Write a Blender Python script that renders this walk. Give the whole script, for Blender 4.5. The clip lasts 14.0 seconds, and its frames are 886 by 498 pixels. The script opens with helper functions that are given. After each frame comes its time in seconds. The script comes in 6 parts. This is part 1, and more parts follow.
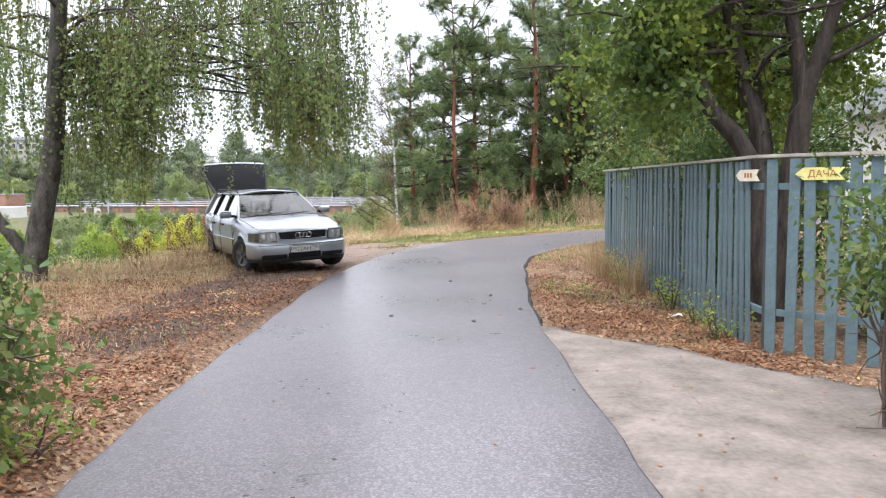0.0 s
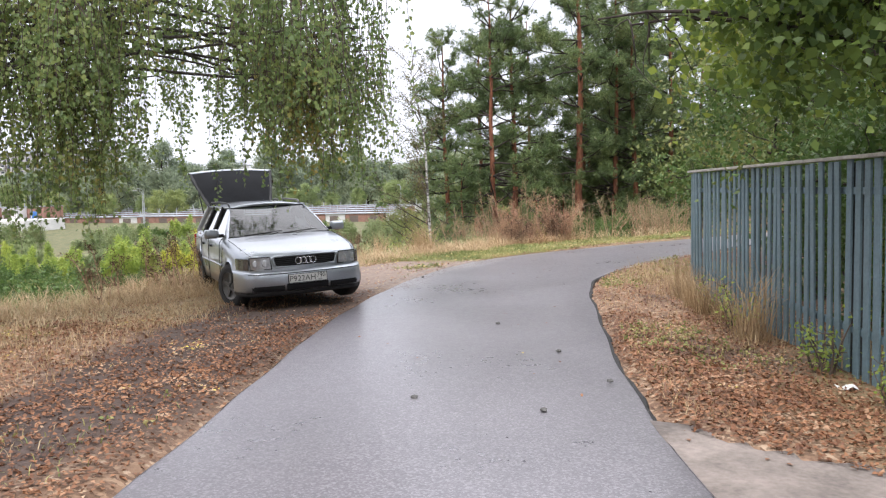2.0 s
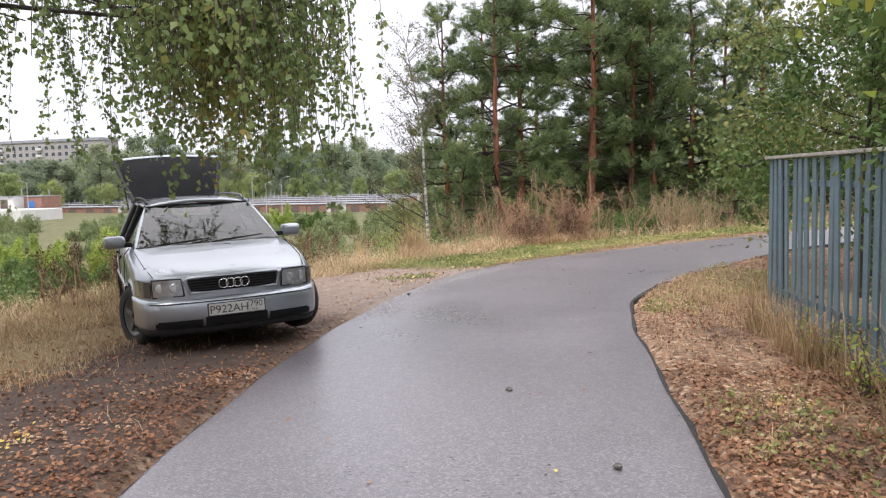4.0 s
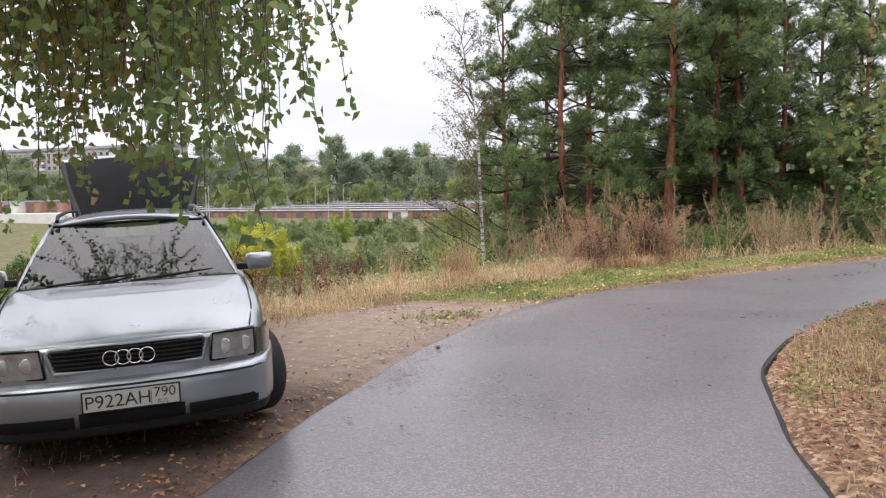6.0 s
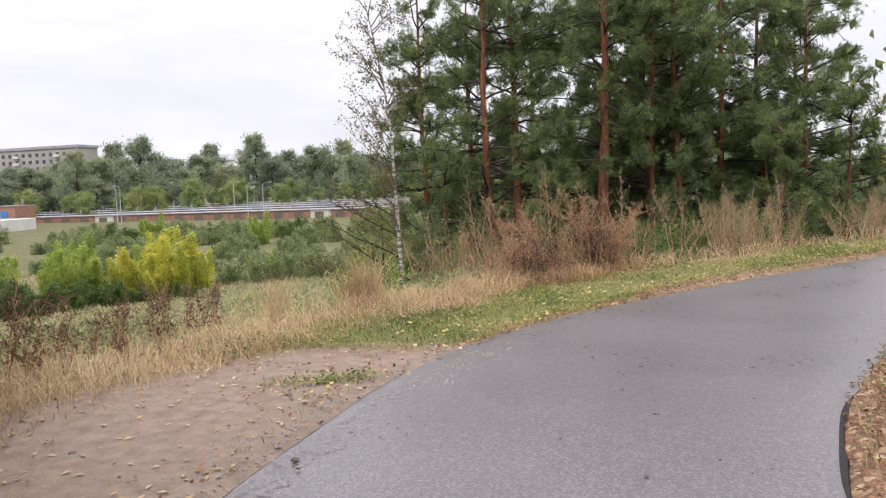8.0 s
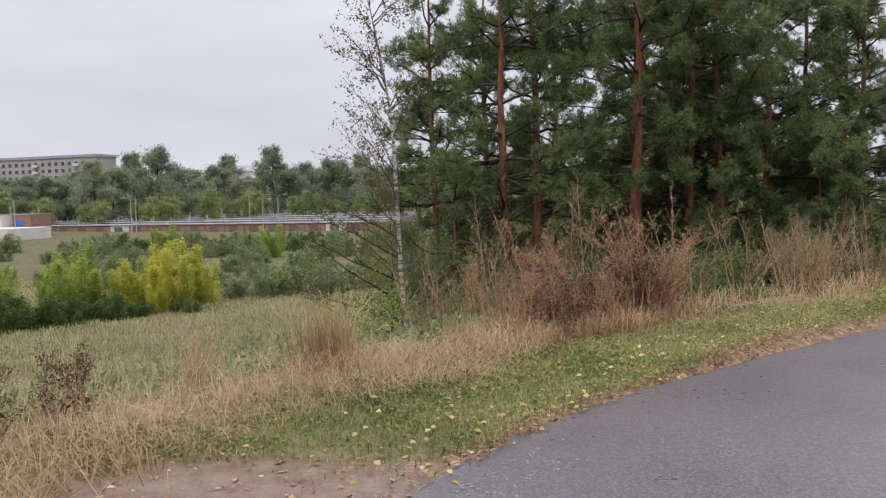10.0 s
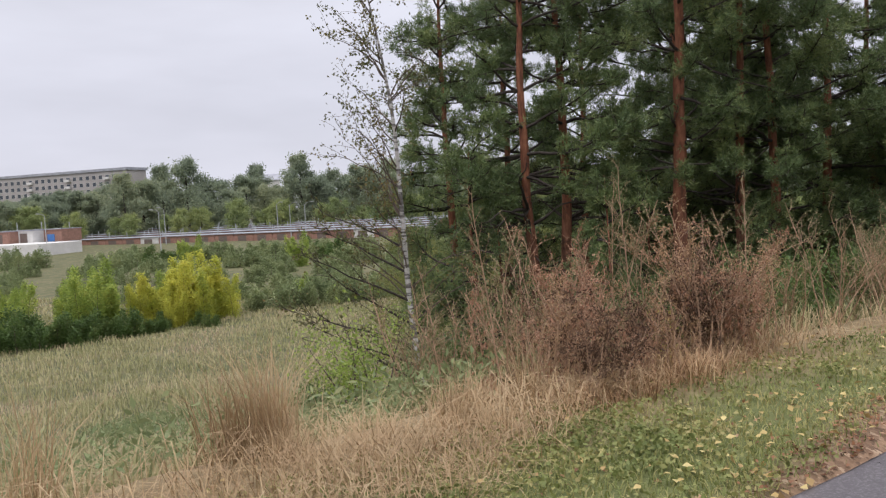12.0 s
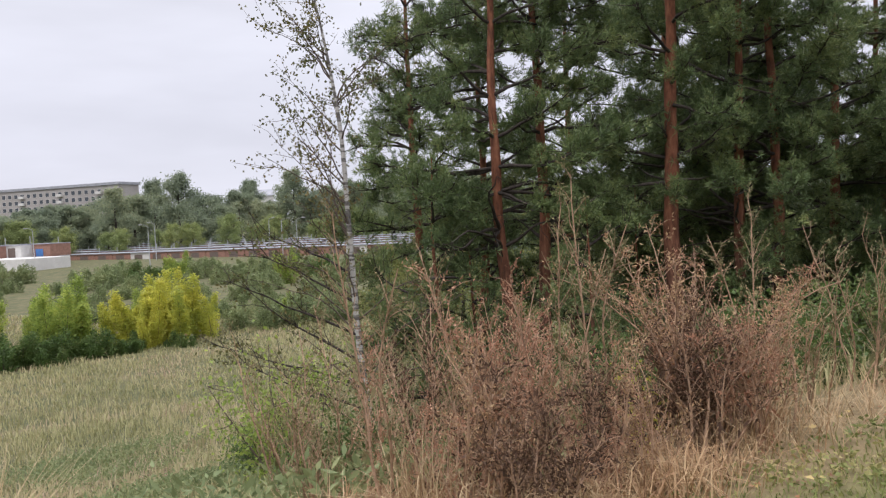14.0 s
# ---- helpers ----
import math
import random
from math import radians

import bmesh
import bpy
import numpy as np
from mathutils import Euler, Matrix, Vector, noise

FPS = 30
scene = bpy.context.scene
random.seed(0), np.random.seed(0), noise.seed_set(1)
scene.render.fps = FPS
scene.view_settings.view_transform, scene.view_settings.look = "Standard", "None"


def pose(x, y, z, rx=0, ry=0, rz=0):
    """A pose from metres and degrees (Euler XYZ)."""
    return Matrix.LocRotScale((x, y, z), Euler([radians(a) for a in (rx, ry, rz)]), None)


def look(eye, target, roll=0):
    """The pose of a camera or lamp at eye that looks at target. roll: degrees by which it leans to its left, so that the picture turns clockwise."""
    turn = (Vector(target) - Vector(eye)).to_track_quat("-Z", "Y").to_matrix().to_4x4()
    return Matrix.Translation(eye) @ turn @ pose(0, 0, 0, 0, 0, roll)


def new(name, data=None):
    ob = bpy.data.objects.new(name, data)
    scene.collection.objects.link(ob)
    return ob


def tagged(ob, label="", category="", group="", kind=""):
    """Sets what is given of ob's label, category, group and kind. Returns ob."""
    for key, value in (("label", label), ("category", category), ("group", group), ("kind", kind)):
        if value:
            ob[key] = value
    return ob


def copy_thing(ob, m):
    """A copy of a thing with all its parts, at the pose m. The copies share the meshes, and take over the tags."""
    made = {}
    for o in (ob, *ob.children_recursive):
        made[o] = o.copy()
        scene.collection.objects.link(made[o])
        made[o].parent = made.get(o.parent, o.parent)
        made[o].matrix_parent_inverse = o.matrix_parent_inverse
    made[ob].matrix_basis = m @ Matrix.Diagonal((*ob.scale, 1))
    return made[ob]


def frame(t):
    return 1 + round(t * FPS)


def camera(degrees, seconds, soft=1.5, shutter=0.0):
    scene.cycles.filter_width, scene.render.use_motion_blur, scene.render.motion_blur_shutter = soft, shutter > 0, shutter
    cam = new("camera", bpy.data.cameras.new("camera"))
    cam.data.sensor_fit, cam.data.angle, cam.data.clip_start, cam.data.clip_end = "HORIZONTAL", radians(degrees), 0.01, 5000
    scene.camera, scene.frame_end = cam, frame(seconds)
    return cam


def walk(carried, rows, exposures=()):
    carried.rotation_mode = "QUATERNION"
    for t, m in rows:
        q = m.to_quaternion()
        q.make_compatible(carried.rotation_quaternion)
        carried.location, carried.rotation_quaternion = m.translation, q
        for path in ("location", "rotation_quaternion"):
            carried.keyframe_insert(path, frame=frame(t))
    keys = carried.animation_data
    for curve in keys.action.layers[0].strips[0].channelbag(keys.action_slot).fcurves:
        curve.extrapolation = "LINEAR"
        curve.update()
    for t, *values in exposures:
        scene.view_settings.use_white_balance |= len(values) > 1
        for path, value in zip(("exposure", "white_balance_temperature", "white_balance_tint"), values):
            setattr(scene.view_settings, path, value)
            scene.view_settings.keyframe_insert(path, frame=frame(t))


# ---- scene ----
cam = camera(57.8, 14.0, 1.25)
METRES, EYE, TILT, LEAN, TURN = 21.0, 1.5, -4.6, 0.6, 0.0
ROWS = [
    (0.0, 0.0, 0.0, 0.0, 0.0, 0.0, 0.0),
    (0.5, -0.0001, 0.0382, 0.0035, 0.87, -0.03, 0.27),
    (1.0, -0.003, 0.0758, 0.0065, 1.6, -0.22, 0.54),
    (1.5, -0.0031, 0.1139, 0.0099, 2.43, 0.26, 0.76),
    (2.0, -0.0048, 0.1511, 0.0137, 2.51, 0.43, 0.64),
    (2.5, -0.0049, 0.1886, 0.0172, 2.53, 0.35, 0.72),
    (3.0, -0.005, 0.2276, 0.0207, 2.59, 0.02, 0.65),
    (5.5, -0.0017, 0.4129, 0.0373, 3.82, -0.4, 0.33),
    (6.0, -0.0018, 0.4501, 0.0406, 7.2, 0.2, -0.22),
    (6.5, -0.0018, 0.4884, 0.0438, 6.84, 0.16, -0.18),
    (7.0, -0.0017, 0.5262, 0.0473, 5.85, -0.24, 0.82),
    (7.5, -0.0016, 0.5639, 0.0509, 2.65, -0.5, 0.88),
    (8.0, -0.0006, 0.6017, 0.0545, 1.96, -0.11, 1.47),
    (10.5, 0.0076, 0.7813, 0.0697, 3.82, 0.98, 0.14),
    (11.0, 0.0107, 0.8146, 0.0715, 4.99, 0.99, 0.3),
    (11.5, 0.0113, 0.8471, 0.0737, 5.39, 0.99, 0.47),
    (12.0, 0.015, 0.8797, 0.0765, 5.38, 1.22, 1.99),
    (12.5, 0.0184, 0.9114, 0.0788, 5.44, 1.38, 2.31),
    (13.0, 0.0259, 0.9412, 0.0811, 5.11, 1.69, 2.24),
    (13.5, 0.0343, 0.9679, 0.0834, 5.32, 1.48, 2.13),
    (14.0, 0.0415, 0.9915, 0.0861, 5.1, 2.38, 1.71),
]
walk(cam, [(t, pose(0, 0, EYE, TILT, LEAN, TURN) @ pose(METRES * x, METRES * y, METRES * z, 90 + pitch, roll, yaw)) for t, x, y, z, yaw, pitch, roll in ROWS], [(0.0, 1.25, 6350, 11), (1.5, 1.16, 6400, 12), (3.0, 1.02, 6550, 13), (5.5, 0.78, 6700, 14), (8.0, 0.69, 6800, 14), (10.5, 0.2, 6550, 15), (14.0, 0.42, 6500, 15)])

# ---- world, sun, exposure ----
world = bpy.data.worlds.new("overcast_sky")
scene.world = world
world.use_nodes = True
wn, wl = world.node_tree.nodes, world.node_tree.links
wn.clear()
w_out = wn.new("ShaderNodeOutputWorld")
w_bg = wn.new("ShaderNodeBackground")
w_sky = wn.new("ShaderNodeTexSky")
w_sky.sky_type, w_sky.sun_disc = "NISHITA", False
w_sky.sun_elevation, w_sky.sun_rotation = radians(48), radians(205)
w_co = wn.new("ShaderNodeTexCoord")
w_sep = wn.new("ShaderNodeSeparateXYZ")
wl.new(w_co.outputs["Generated"], w_sep.inputs[0])
w_ramp = wn.new("ShaderNodeValToRGB")          # cloud deck: pale at the horizon, brighter overhead
w_ramp.color_ramp.elements[0].position, w_ramp.color_ramp.elements[0].color = 0.0, (0.56, 0.58, 0.65, 1)
w_ramp.color_ramp.elements[1].position, w_ramp.color_ramp.elements[1].color = 1.0, (0.99, 1.0, 1.03, 1)
e = w_ramp.color_ramp.elements.new(0.25)
e.color = (0.66, 0.685, 0.75, 1)
wl.new(w_sep.outputs["Z"], w_ramp.inputs[0])
w_gain = wn.new("ShaderNodeMapRange")
w_gain.inputs["From Min"].default_value, w_gain.inputs["From Max"].default_value = 0.28, 0.95
w_gain.inputs["To Min"].default_value, w_gain.inputs["To Max"].default_value = 1.0, 2.25
wl.new(w_sep.outputs["Z"], w_gain.inputs["Value"])
w_noise = wn.new("ShaderNodeTexNoise")         # soft cloud bellies
w_noise.inputs["Scale"].default_value, w_noise.inputs["Detail"].default_value = 3.0, 4.0
w_map = wn.new("ShaderNodeMapping")
w_map.inputs["Scale"].default_value = (1, 1, 4)
wl.new(w_co.outputs["Generated"], w_map.inputs[0])
wl.new(w_map.outputs[0], w_noise.inputs["Vector"])
w_nr = wn.new("ShaderNodeMapRange")
w_nr.inputs["To Min"].default_value, w_nr.inputs["To Max"].default_value = 0.78, 1.22
wl.new(w_noise.outputs[0], w_nr.inputs["Value"])
w_m1 = wn.new("ShaderNodeMath")
w_m1.operation = "MULTIPLY"
wl.new(w_gain.outputs[0], w_m1.inputs[0])
wl.new(w_nr.outputs[0], w_m1.inputs[1])
w_scale = wn.new("ShaderNodeVectorMath")
w_scale.operation = "SCALE"
wl.new(w_ramp.outputs[0], w_scale.inputs[0])
wl.new(w_m1.outputs[0], w_scale.inputs["Scale"])
w_ns = wn.new("ShaderNodeVectorMath")          # the blue above the clouds, filtered
w_ns.operation = "SCALE"
w_ns.inputs["Scale"].default_value = 0.05
wl.new(w_sky.outputs[0], w_ns.inputs[0])
w_mix = wn.new("ShaderNodeMix")
w_mix.data_type = "RGBA"
w_mix.inputs[0].default_value = 0.9
wl.new(w_ns.outputs[0], w_mix.inputs[6])
wl.new(w_scale.outputs[0], w_mix.inputs[7])
wl.new(w_mix.outputs[2], w_bg.inputs[0])
w_bg.inputs[1].default_value = 1.0
wl.new(w_bg.outputs[0], w_out.inputs[0])

sun = new("sun", bpy.data.lights.new("sun", "SUN"))
sun.data.energy, sun.data.angle, sun.data.color = 0.9, radians(25), (1.0, 0.97, 0.92)
sun.matrix_world = look((0, 0, 40), (12, 24, 0))


# ---- small node kit ----
def material(name, rough=0.8, metal=0.0, spec=0.4):
    m = bpy.data.materials.new(name)
    m.use_nodes = True
    b = m.node_tree.nodes["Principled BSDF"]
    b.inputs["Roughness"].default_value, b.inputs["Metallic"].default_value = rough, metal
    b.inputs["Specular IOR Level"].default_value = spec
    return m, m.node_tree.nodes, m.node_tree.links, b


def noise_node(nodes, links, scale, detail=4.0, vec=None, rough=0.55):
    n = nodes.new("ShaderNodeTexNoise")
    n.inputs["Scale"].default_value, n.inputs["Detail"].default_value, n.inputs["Roughness"].default_value = scale, detail, rough
    if vec is not None:
        links.new(vec, n.inputs["Vector"])
    return n.outputs[0]


def ramp(nodes, links, fac, stops):
    r = nodes.new("ShaderNodeValToRGB")
    el = r.color_ramp.elements
    el[0].position, el[0].color = stops[0][0], (*stops[0][1], 1)
    el[1].position, el[1].color = stops[-1][0], (*stops[-1][1], 1)
    for p, c in stops[1:-1]:
        el.new(p).color = (*c, 1)
    links.new(fac, r.inputs[0])
    return r.outputs[0]


def mixed(nodes, links, fac, a, b, mode="MIX"):
    m = nodes.new("ShaderNodeMix")
    m.data_type, m.blend_type = "RGBA", mode
    for sock, v in ((m.inputs[0], fac), (m.inputs[6], a), (m.inputs[7], b)):
        if isinstance(v, bpy.types.NodeSocket):
            links.new(v, sock)
        elif isinstance(v, (int, float)):
            sock.default_value = v
        else:
            sock.default_value = (*v, 1)
    return m.outputs[2]


def bumped(nodes, links, bsdf, height, strength=0.3, dist=0.01):
    b = nodes.new("ShaderNodeBump")
    b.inputs["Strength"].default_value, b.inputs["Distance"].default_value = strength, dist
    links.new(height, b.inputs["Height"])
    links.new(b.outputs[0], bsdf.inputs["Normal"])


def spot(nodes):
    return nodes.new("ShaderNodeNewGeometry").outputs["Position"]


def leaf_material(name, stops, rough=0.55, lit=0.35, patch=0.6):
    """Leaves: each its own tone out of the ramp, drifting over the crown; a part of the light passes through."""
    m, n, l, b = material(name, rough, 0, 0.3)
    geo = n.new("ShaderNodeNewGeometry")
    big = noise_node(n, l, patch, 2.0, geo.outputs["Position"])
    add = n.new("ShaderNodeMath")
    add.operation = "MULTIPLY_ADD"
    l.new(geo.outputs["Random Per Island"], add.inputs[0])
    add.inputs[1].default_value = 0.55
    sub = n.new("ShaderNodeMath")
    sub.operation = "MULTIPLY_ADD"
    l.new(big, sub.inputs[0])
    sub.inputs[1].default_value, sub.inputs[2].default_value = 1.5, -0.52
    l.new(sub.outputs[0], add.inputs[2])
    col = ramp(n, l, add.outputs[0], stops)
    l.new(col, b.inputs["Base Color"])
    tr = n.new("ShaderNodeBsdfTranslucent")
    l.new(col, tr.inputs[0])
    mx = n.new("ShaderNodeMixShader")
    mx.inputs[0].default_value = lit
    l.new(b.outputs[0], mx.inputs[1])
    l.new(tr.outputs[0], mx.inputs[2])
    l.new(mx.outputs[0], n["Material Output"].inputs[0])
    return m


def plain(name, color, rough=0.7, metal=0.0, spec=0.4, vary=0.25, scale=6.0, bump=0.0, coat=0.0):
    m, n, l, b = material(name, rough, metal, spec)
    co = n.new("ShaderNodeTexCoord").outputs["Object"]
    f1, f2 = noise_node(n, l, scale, 5, co), noise_node(n, l, scale * 9, 3, co)
    dark, light = [c * (1 - vary) for c in color], [min(1, c * (1 + vary)) for c in color]
    c1 = ramp(n, l, f1, ((0.3, dark), (0.7, light)))
    c2 = mixed(n, l, 0.3, c1, ramp(n, l, f2, ((0.35, dark), (0.65, light))))
    l.new(c2, b.inputs["Base Color"])
    b.inputs["Coat Weight"].default_value = coat
    if bump:
        bumped(n, l, b, f2, bump, 0.01)
    return m


# ---- materials ----
def make_asphalt():
    m, n, l, b = material("wet_asphalt", 0.45, 0, 0.5)
    p = spot(n)
    fine, mid, big = noise_node(n, l, 160, 2, p), noise_node(n, l, 9, 5, p), noise_node(n, l, 0.55, 4, p)
    vor = n.new("ShaderNodeTexVoronoi")
    vor.inputs["Scale"].default_value = 95
    l.new(p, vor.inputs["Vector"])
    c = ramp(n, l, fine, ((0.3, (0.06, 0.057, 0.062)), (0.55, (0.115, 0.11, 0.118)), (0.75, (0.25, 0.24, 0.255))))
    c = mixed(n, l, 0.5, c, ramp(n, l, mid, ((0.3, (0.13, 0.121, 0.131)), (0.7, (0.185, 0.17, 0.182)))))
    c = mixed(n, l, 0.35, c, ramp(n, l, big, ((0.35, (0.105, 0.098, 0.107)), (0.65, (0.21, 0.194, 0.208)))))
    grit = n.new("ShaderNodeTexVoronoi")
    grit.inputs["Scale"].default_value = 85
    l.new(p, grit.inputs["Vector"])
    gsep = n.new("ShaderNodeSeparateColor")
    l.new(grit.outputs["Color"], gsep.inputs[0])
    c = mixed(n, l, 0.42, c, ramp(n, l, gsep.outputs[0], ((0.0, (0.03, 0.028, 0.03)), (0.6, (0.11, 0.102, 0.108)), (1.0, (0.33, 0.31, 0.315)))))
    chips = n.new("ShaderNodeTexVoronoi")
    chips.inputs["Scale"].default_value = 42
    l.new(p, chips.inputs["Vector"])
    pale = ramp(n, l, chips.outputs["Color"], ((0.72, (0, 0, 0)), (0.78, (0.5, 0.5, 0.5))))
    core = ramp(n, l, chips.outputs["Distance"], ((0.22, (1, 1, 1)), (0.34, (0, 0, 0))))
    c = mixed(n, l, mixed(n, l, 1.0, pale, core, "MULTIPLY"), c, (0.27, 0.255, 0.255))
    c = mixed(n, l, 1.0, c, (0.96, 0.95, 0.98), "MULTIPLY")
    l.new(c, b.inputs["Base Color"])
    l.new(ramp(n, l, mixed(n, l, 0.45, big, mid), ((0.34, (0.26,) * 3), (0.64, (0.36,) * 3))), b.inputs["Roughness"])
    bumped(n, l, b, mixed(n, l, 0.5, vor.outputs[0], fine), 0.2, 0.004)
    return m


def make_ground():
    """Soil, leaf litter, turf and meadow, laid out by the masks that the sheet carries."""
    m, n, l, b = material("verge_soil", 0.9, 0, 0.2)
    p = spot(n)

    def mask(name):
        a = n.new("ShaderNodeAttribute")
        a.attribute_name = name
        return a.outputs["Fac"]

    fine, mid, big = noise_node(n, l, 60, 4, p), noise_node(n, l, 7, 5, p), noise_node(n, l, 0.8, 4, p)
    litter = ramp(n, l, fine, ((0.3, (0.07, 0.045, 0.03)), (0.5, (0.17, 0.105, 0.068)), (0.7, (0.32, 0.21, 0.14))))
    litter = mixed(n, l, 0.45, litter, ramp(n, l, mid, ((0.35, (0.09, 0.058, 0.038)), (0.65, (0.25, 0.17, 0.105)))))
    cell = n.new("ShaderNodeTexVoronoi")
    cell.inputs["Scale"].default_value = 26
    wob = n.new("ShaderNodeMix")
    wob.data_type = "VECTOR"
    wob.inputs[0].default_value = 0.06
    jit = n.new("ShaderNodeTexNoise")
    jit.inputs["Scale"].default_value = 30
    l.new(p, jit.inputs["Vector"])
    l.new(p, wob.inputs[4])
    l.new(jit.outputs["Color"], wob.inputs[5])
    l.new(wob.outputs[1], cell.inputs["Vector"])
    pick = n.new("ShaderNodeSeparateColor")
    l.new(cell.outputs["Color"], pick.inputs[0])
    old = ramp(n, l, pick.outputs[0], ((0.0, (0.07, 0.042, 0.03)), (0.45, (0.17, 0.10, 0.066)), (0.8, (0.29, 0.185, 0.12)), (1.0, (0.46, 0.35, 0.25))))
    litter = mixed(n, l, 0.7, litter, old)
    straw = ramp(n, l, mid, ((0.3, (0.15, 0.11, 0.06)), (0.7, (0.29, 0.225, 0.13))))
    soil = ramp(n, l, mid, ((0.3, (0.034, 0.024, 0.021)), (0.7, (0.085, 0.062, 0.053))))
    soil = mixed(n, l, 0.35, soil, ramp(n, l, fine, ((0.3, (0.04, 0.028, 0.023)), (0.7, (0.16, 0.115, 0.095)))))
    sand = ramp(n, l, mid, ((0.3, (0.165, 0.118, 0.095)), (0.7, (0.29, 0.22, 0.18))))
    sand = mixed(n, l, 0.3, sand, ramp(n, l, fine, ((0.3, (0.10, 0.072, 0.056)), (0.7, (0.30, 0.24, 0.20)))))
    turf = ramp(n, l, mid, ((0.3, (0.05, 0.075, 0.028)), (0.7, (0.15, 0.17, 0.065))))
    turf = mixed(n, l, 0.35, turf, ramp(n, l, fine, ((0.3, (0.05, 0.06, 0.02)), (0.7, (0.24, 0.22, 0.09)))))
    meadow = ramp(n, l, big, ((0.3, (0.055, 0.065, 0.028)), (0.5, (0.10, 0.10, 0.048)), (0.7, (0.15, 0.13, 0.07))))
    c = mixed(n, l, mask("straw"), litter, straw)
    c = mixed(n, l, mask("turf"), c, turf)
    c = mixed(n, l, mask("soil"), c, soil)
    c = mixed(n, l, mask("sand"), c, sand)
    c = mixed(n, l, mask("meadow"), c, meadow)
    l.new(c, b.inputs["Base Color"])
    bumped(n, l, b, mixed(n, l, 0.4, mid, fine), 0.6, 0.03)
    return m


def make_bark(name, lo, hi, scale=14.0, stretch=0.22, bump=0.8):
    m, n, l, b = material(name, 0.9, 0, 0.2)
    mp = n.new("ShaderNodeMapping")
    mp.inputs["Scale"].default_value = (1, 1, stretch)
    l.new(spot(n), mp.inputs[0])
    f, g = noise_node(n, l, scale, 6, mp.outputs[0]), noise_node(n, l, scale * 5, 3, mp.outputs[0])
    c = mixed(n, l, 0.35, ramp(n, l, f, ((0.32, lo), (0.66, hi))), ramp(n, l, g, ((0.3, lo), (0.7, hi))))
    l.new(c, b.inputs["Base Color"])
    bumped(n, l, b, f, bump, 0.03)
    return m


def make_pine_bark():
    """Grey plates at the foot, orange flakes above: the change comes with the height on the trunk."""
    m, n, l, b = material("pine_bark", 0.85, 0, 0.2)
    tc = n.new("ShaderNodeTexCoord").outputs["Object"]
    sep = n.new("ShaderNodeSeparateXYZ")
    l.new(tc, sep.inputs[0])
    mp = n.new("ShaderNodeMapping")
    mp.inputs["Scale"].default_value = (1, 1, 0.25)
    l.new(tc, mp.inputs[0])
    f, g = noise_node(n, l, 11, 6, mp.outputs[0]), noise_node(n, l, 50, 3, mp.outputs[0])
    orange = ramp(n, l, f, ((0.3, (0.08, 0.032, 0.022)), (0.5, (0.20, 0.075, 0.042)), (0.7, (0.32, 0.14, 0.08))))
    grey = ramp(n, l, f, ((0.3, (0.05, 0.035, 0.03)), (0.7, (0.20, 0.13, 0.10))))
    mr = n.new("ShaderNodeMapRange")
    mr.inputs["From Min"].default_value, mr.inputs["From Max"].default_value = 1.0, 4.5
    l.new(sep.outputs["Z"], mr.inputs["Value"])
    l.new(mixed(n, l, 0.25, mixed(n, l, mr.outputs[0], grey, orange), ramp(n, l, g, ((0.3, (0.04, 0.02, 0.014)), (0.7, (0.3, 0.14, 0.085))))), b.inputs["Base Color"])
    bumped(n, l, b, f, 0.8, 0.03)
    return m


def make_birch_bark(name, white=(0.62, 0.60, 0.56), dark_top=0.45):
    m, n, l, b = material(name, 0.75, 0, 0.3)
    mp = n.new("ShaderNodeMapping")
    mp.inputs["Scale"].default_value = (0.6, 0.6, 3.5)
    p = spot(n)
    l.new(p, mp.inputs[0])
    f = noise_node(n, l, 3.2, 4, mp.outputs[0])
    g = noise_node(n, l, 30, 4, p)
    c = ramp(n, l, f, ((dark_top, (0.05, 0.042, 0.038)), (dark_top + 0.07, white)))
    c = mixed(n, l, 0.3, c, ramp(n, l, g, ((0.3, (0.12, 0.11, 0.10)), (0.7, white))))
    l.new(c, b.inputs["Base Color"])
    bumped(n, l, b, f, 0.5, 0.02)
    return m


ASPHALT, GROUND = make_asphalt(), make_ground()
ASPHALT_RIM = plain("asphalt_rim", (0.02, 0.019, 0.019), 0.8, vary=0.5, scale=12, bump=0.6)
CONCRETE = plain("sandy_concrete", (0.185, 0.155, 0.138), 0.9, vary=0.45, scale=2.6, bump=0.9)
PINE_BARK = make_pine_bark()
BIRCH_BARK = make_birch_bark("young_birch_bark", (0.46, 0.445, 0.42), 0.47)
OLD_BIRCH = make_bark("old_birch_bark", (0.014, 0.012, 0.011), (0.13, 0.12, 0.11), 9.0, 0.5, 1.0)
DARK_BARK = make_bark("dark_bark", (0.016, 0.013, 0.012), (0.085, 0.07, 0.06))
TWIG = plain("twig_bark", (0.10, 0.075, 0.06), 0.85, vary=0.4, scale=20)
DRY_STEM = plain("dry_stem", (0.38, 0.25, 0.165), 0.9, vary=0.45, scale=15)
BIRCH_LEAF = leaf_material("birch_leaf", ((0.0, (0.11, 0.16, 0.065)), (0.45, (0.18, 0.25, 0.09)), (0.8, (0.26, 0.30, 0.10)), (1.0, (0.40, 0.31, 0.10))), 0.36, 0.5)
THIN_LEAF = leaf_material("thin_birch_leaf", ((0.0, (0.07, 0.085, 0.03)), (0.5, (0.13, 0.13, 0.05)), (1.0, (0.22, 0.16, 0.06))), 0.5, 0.35)
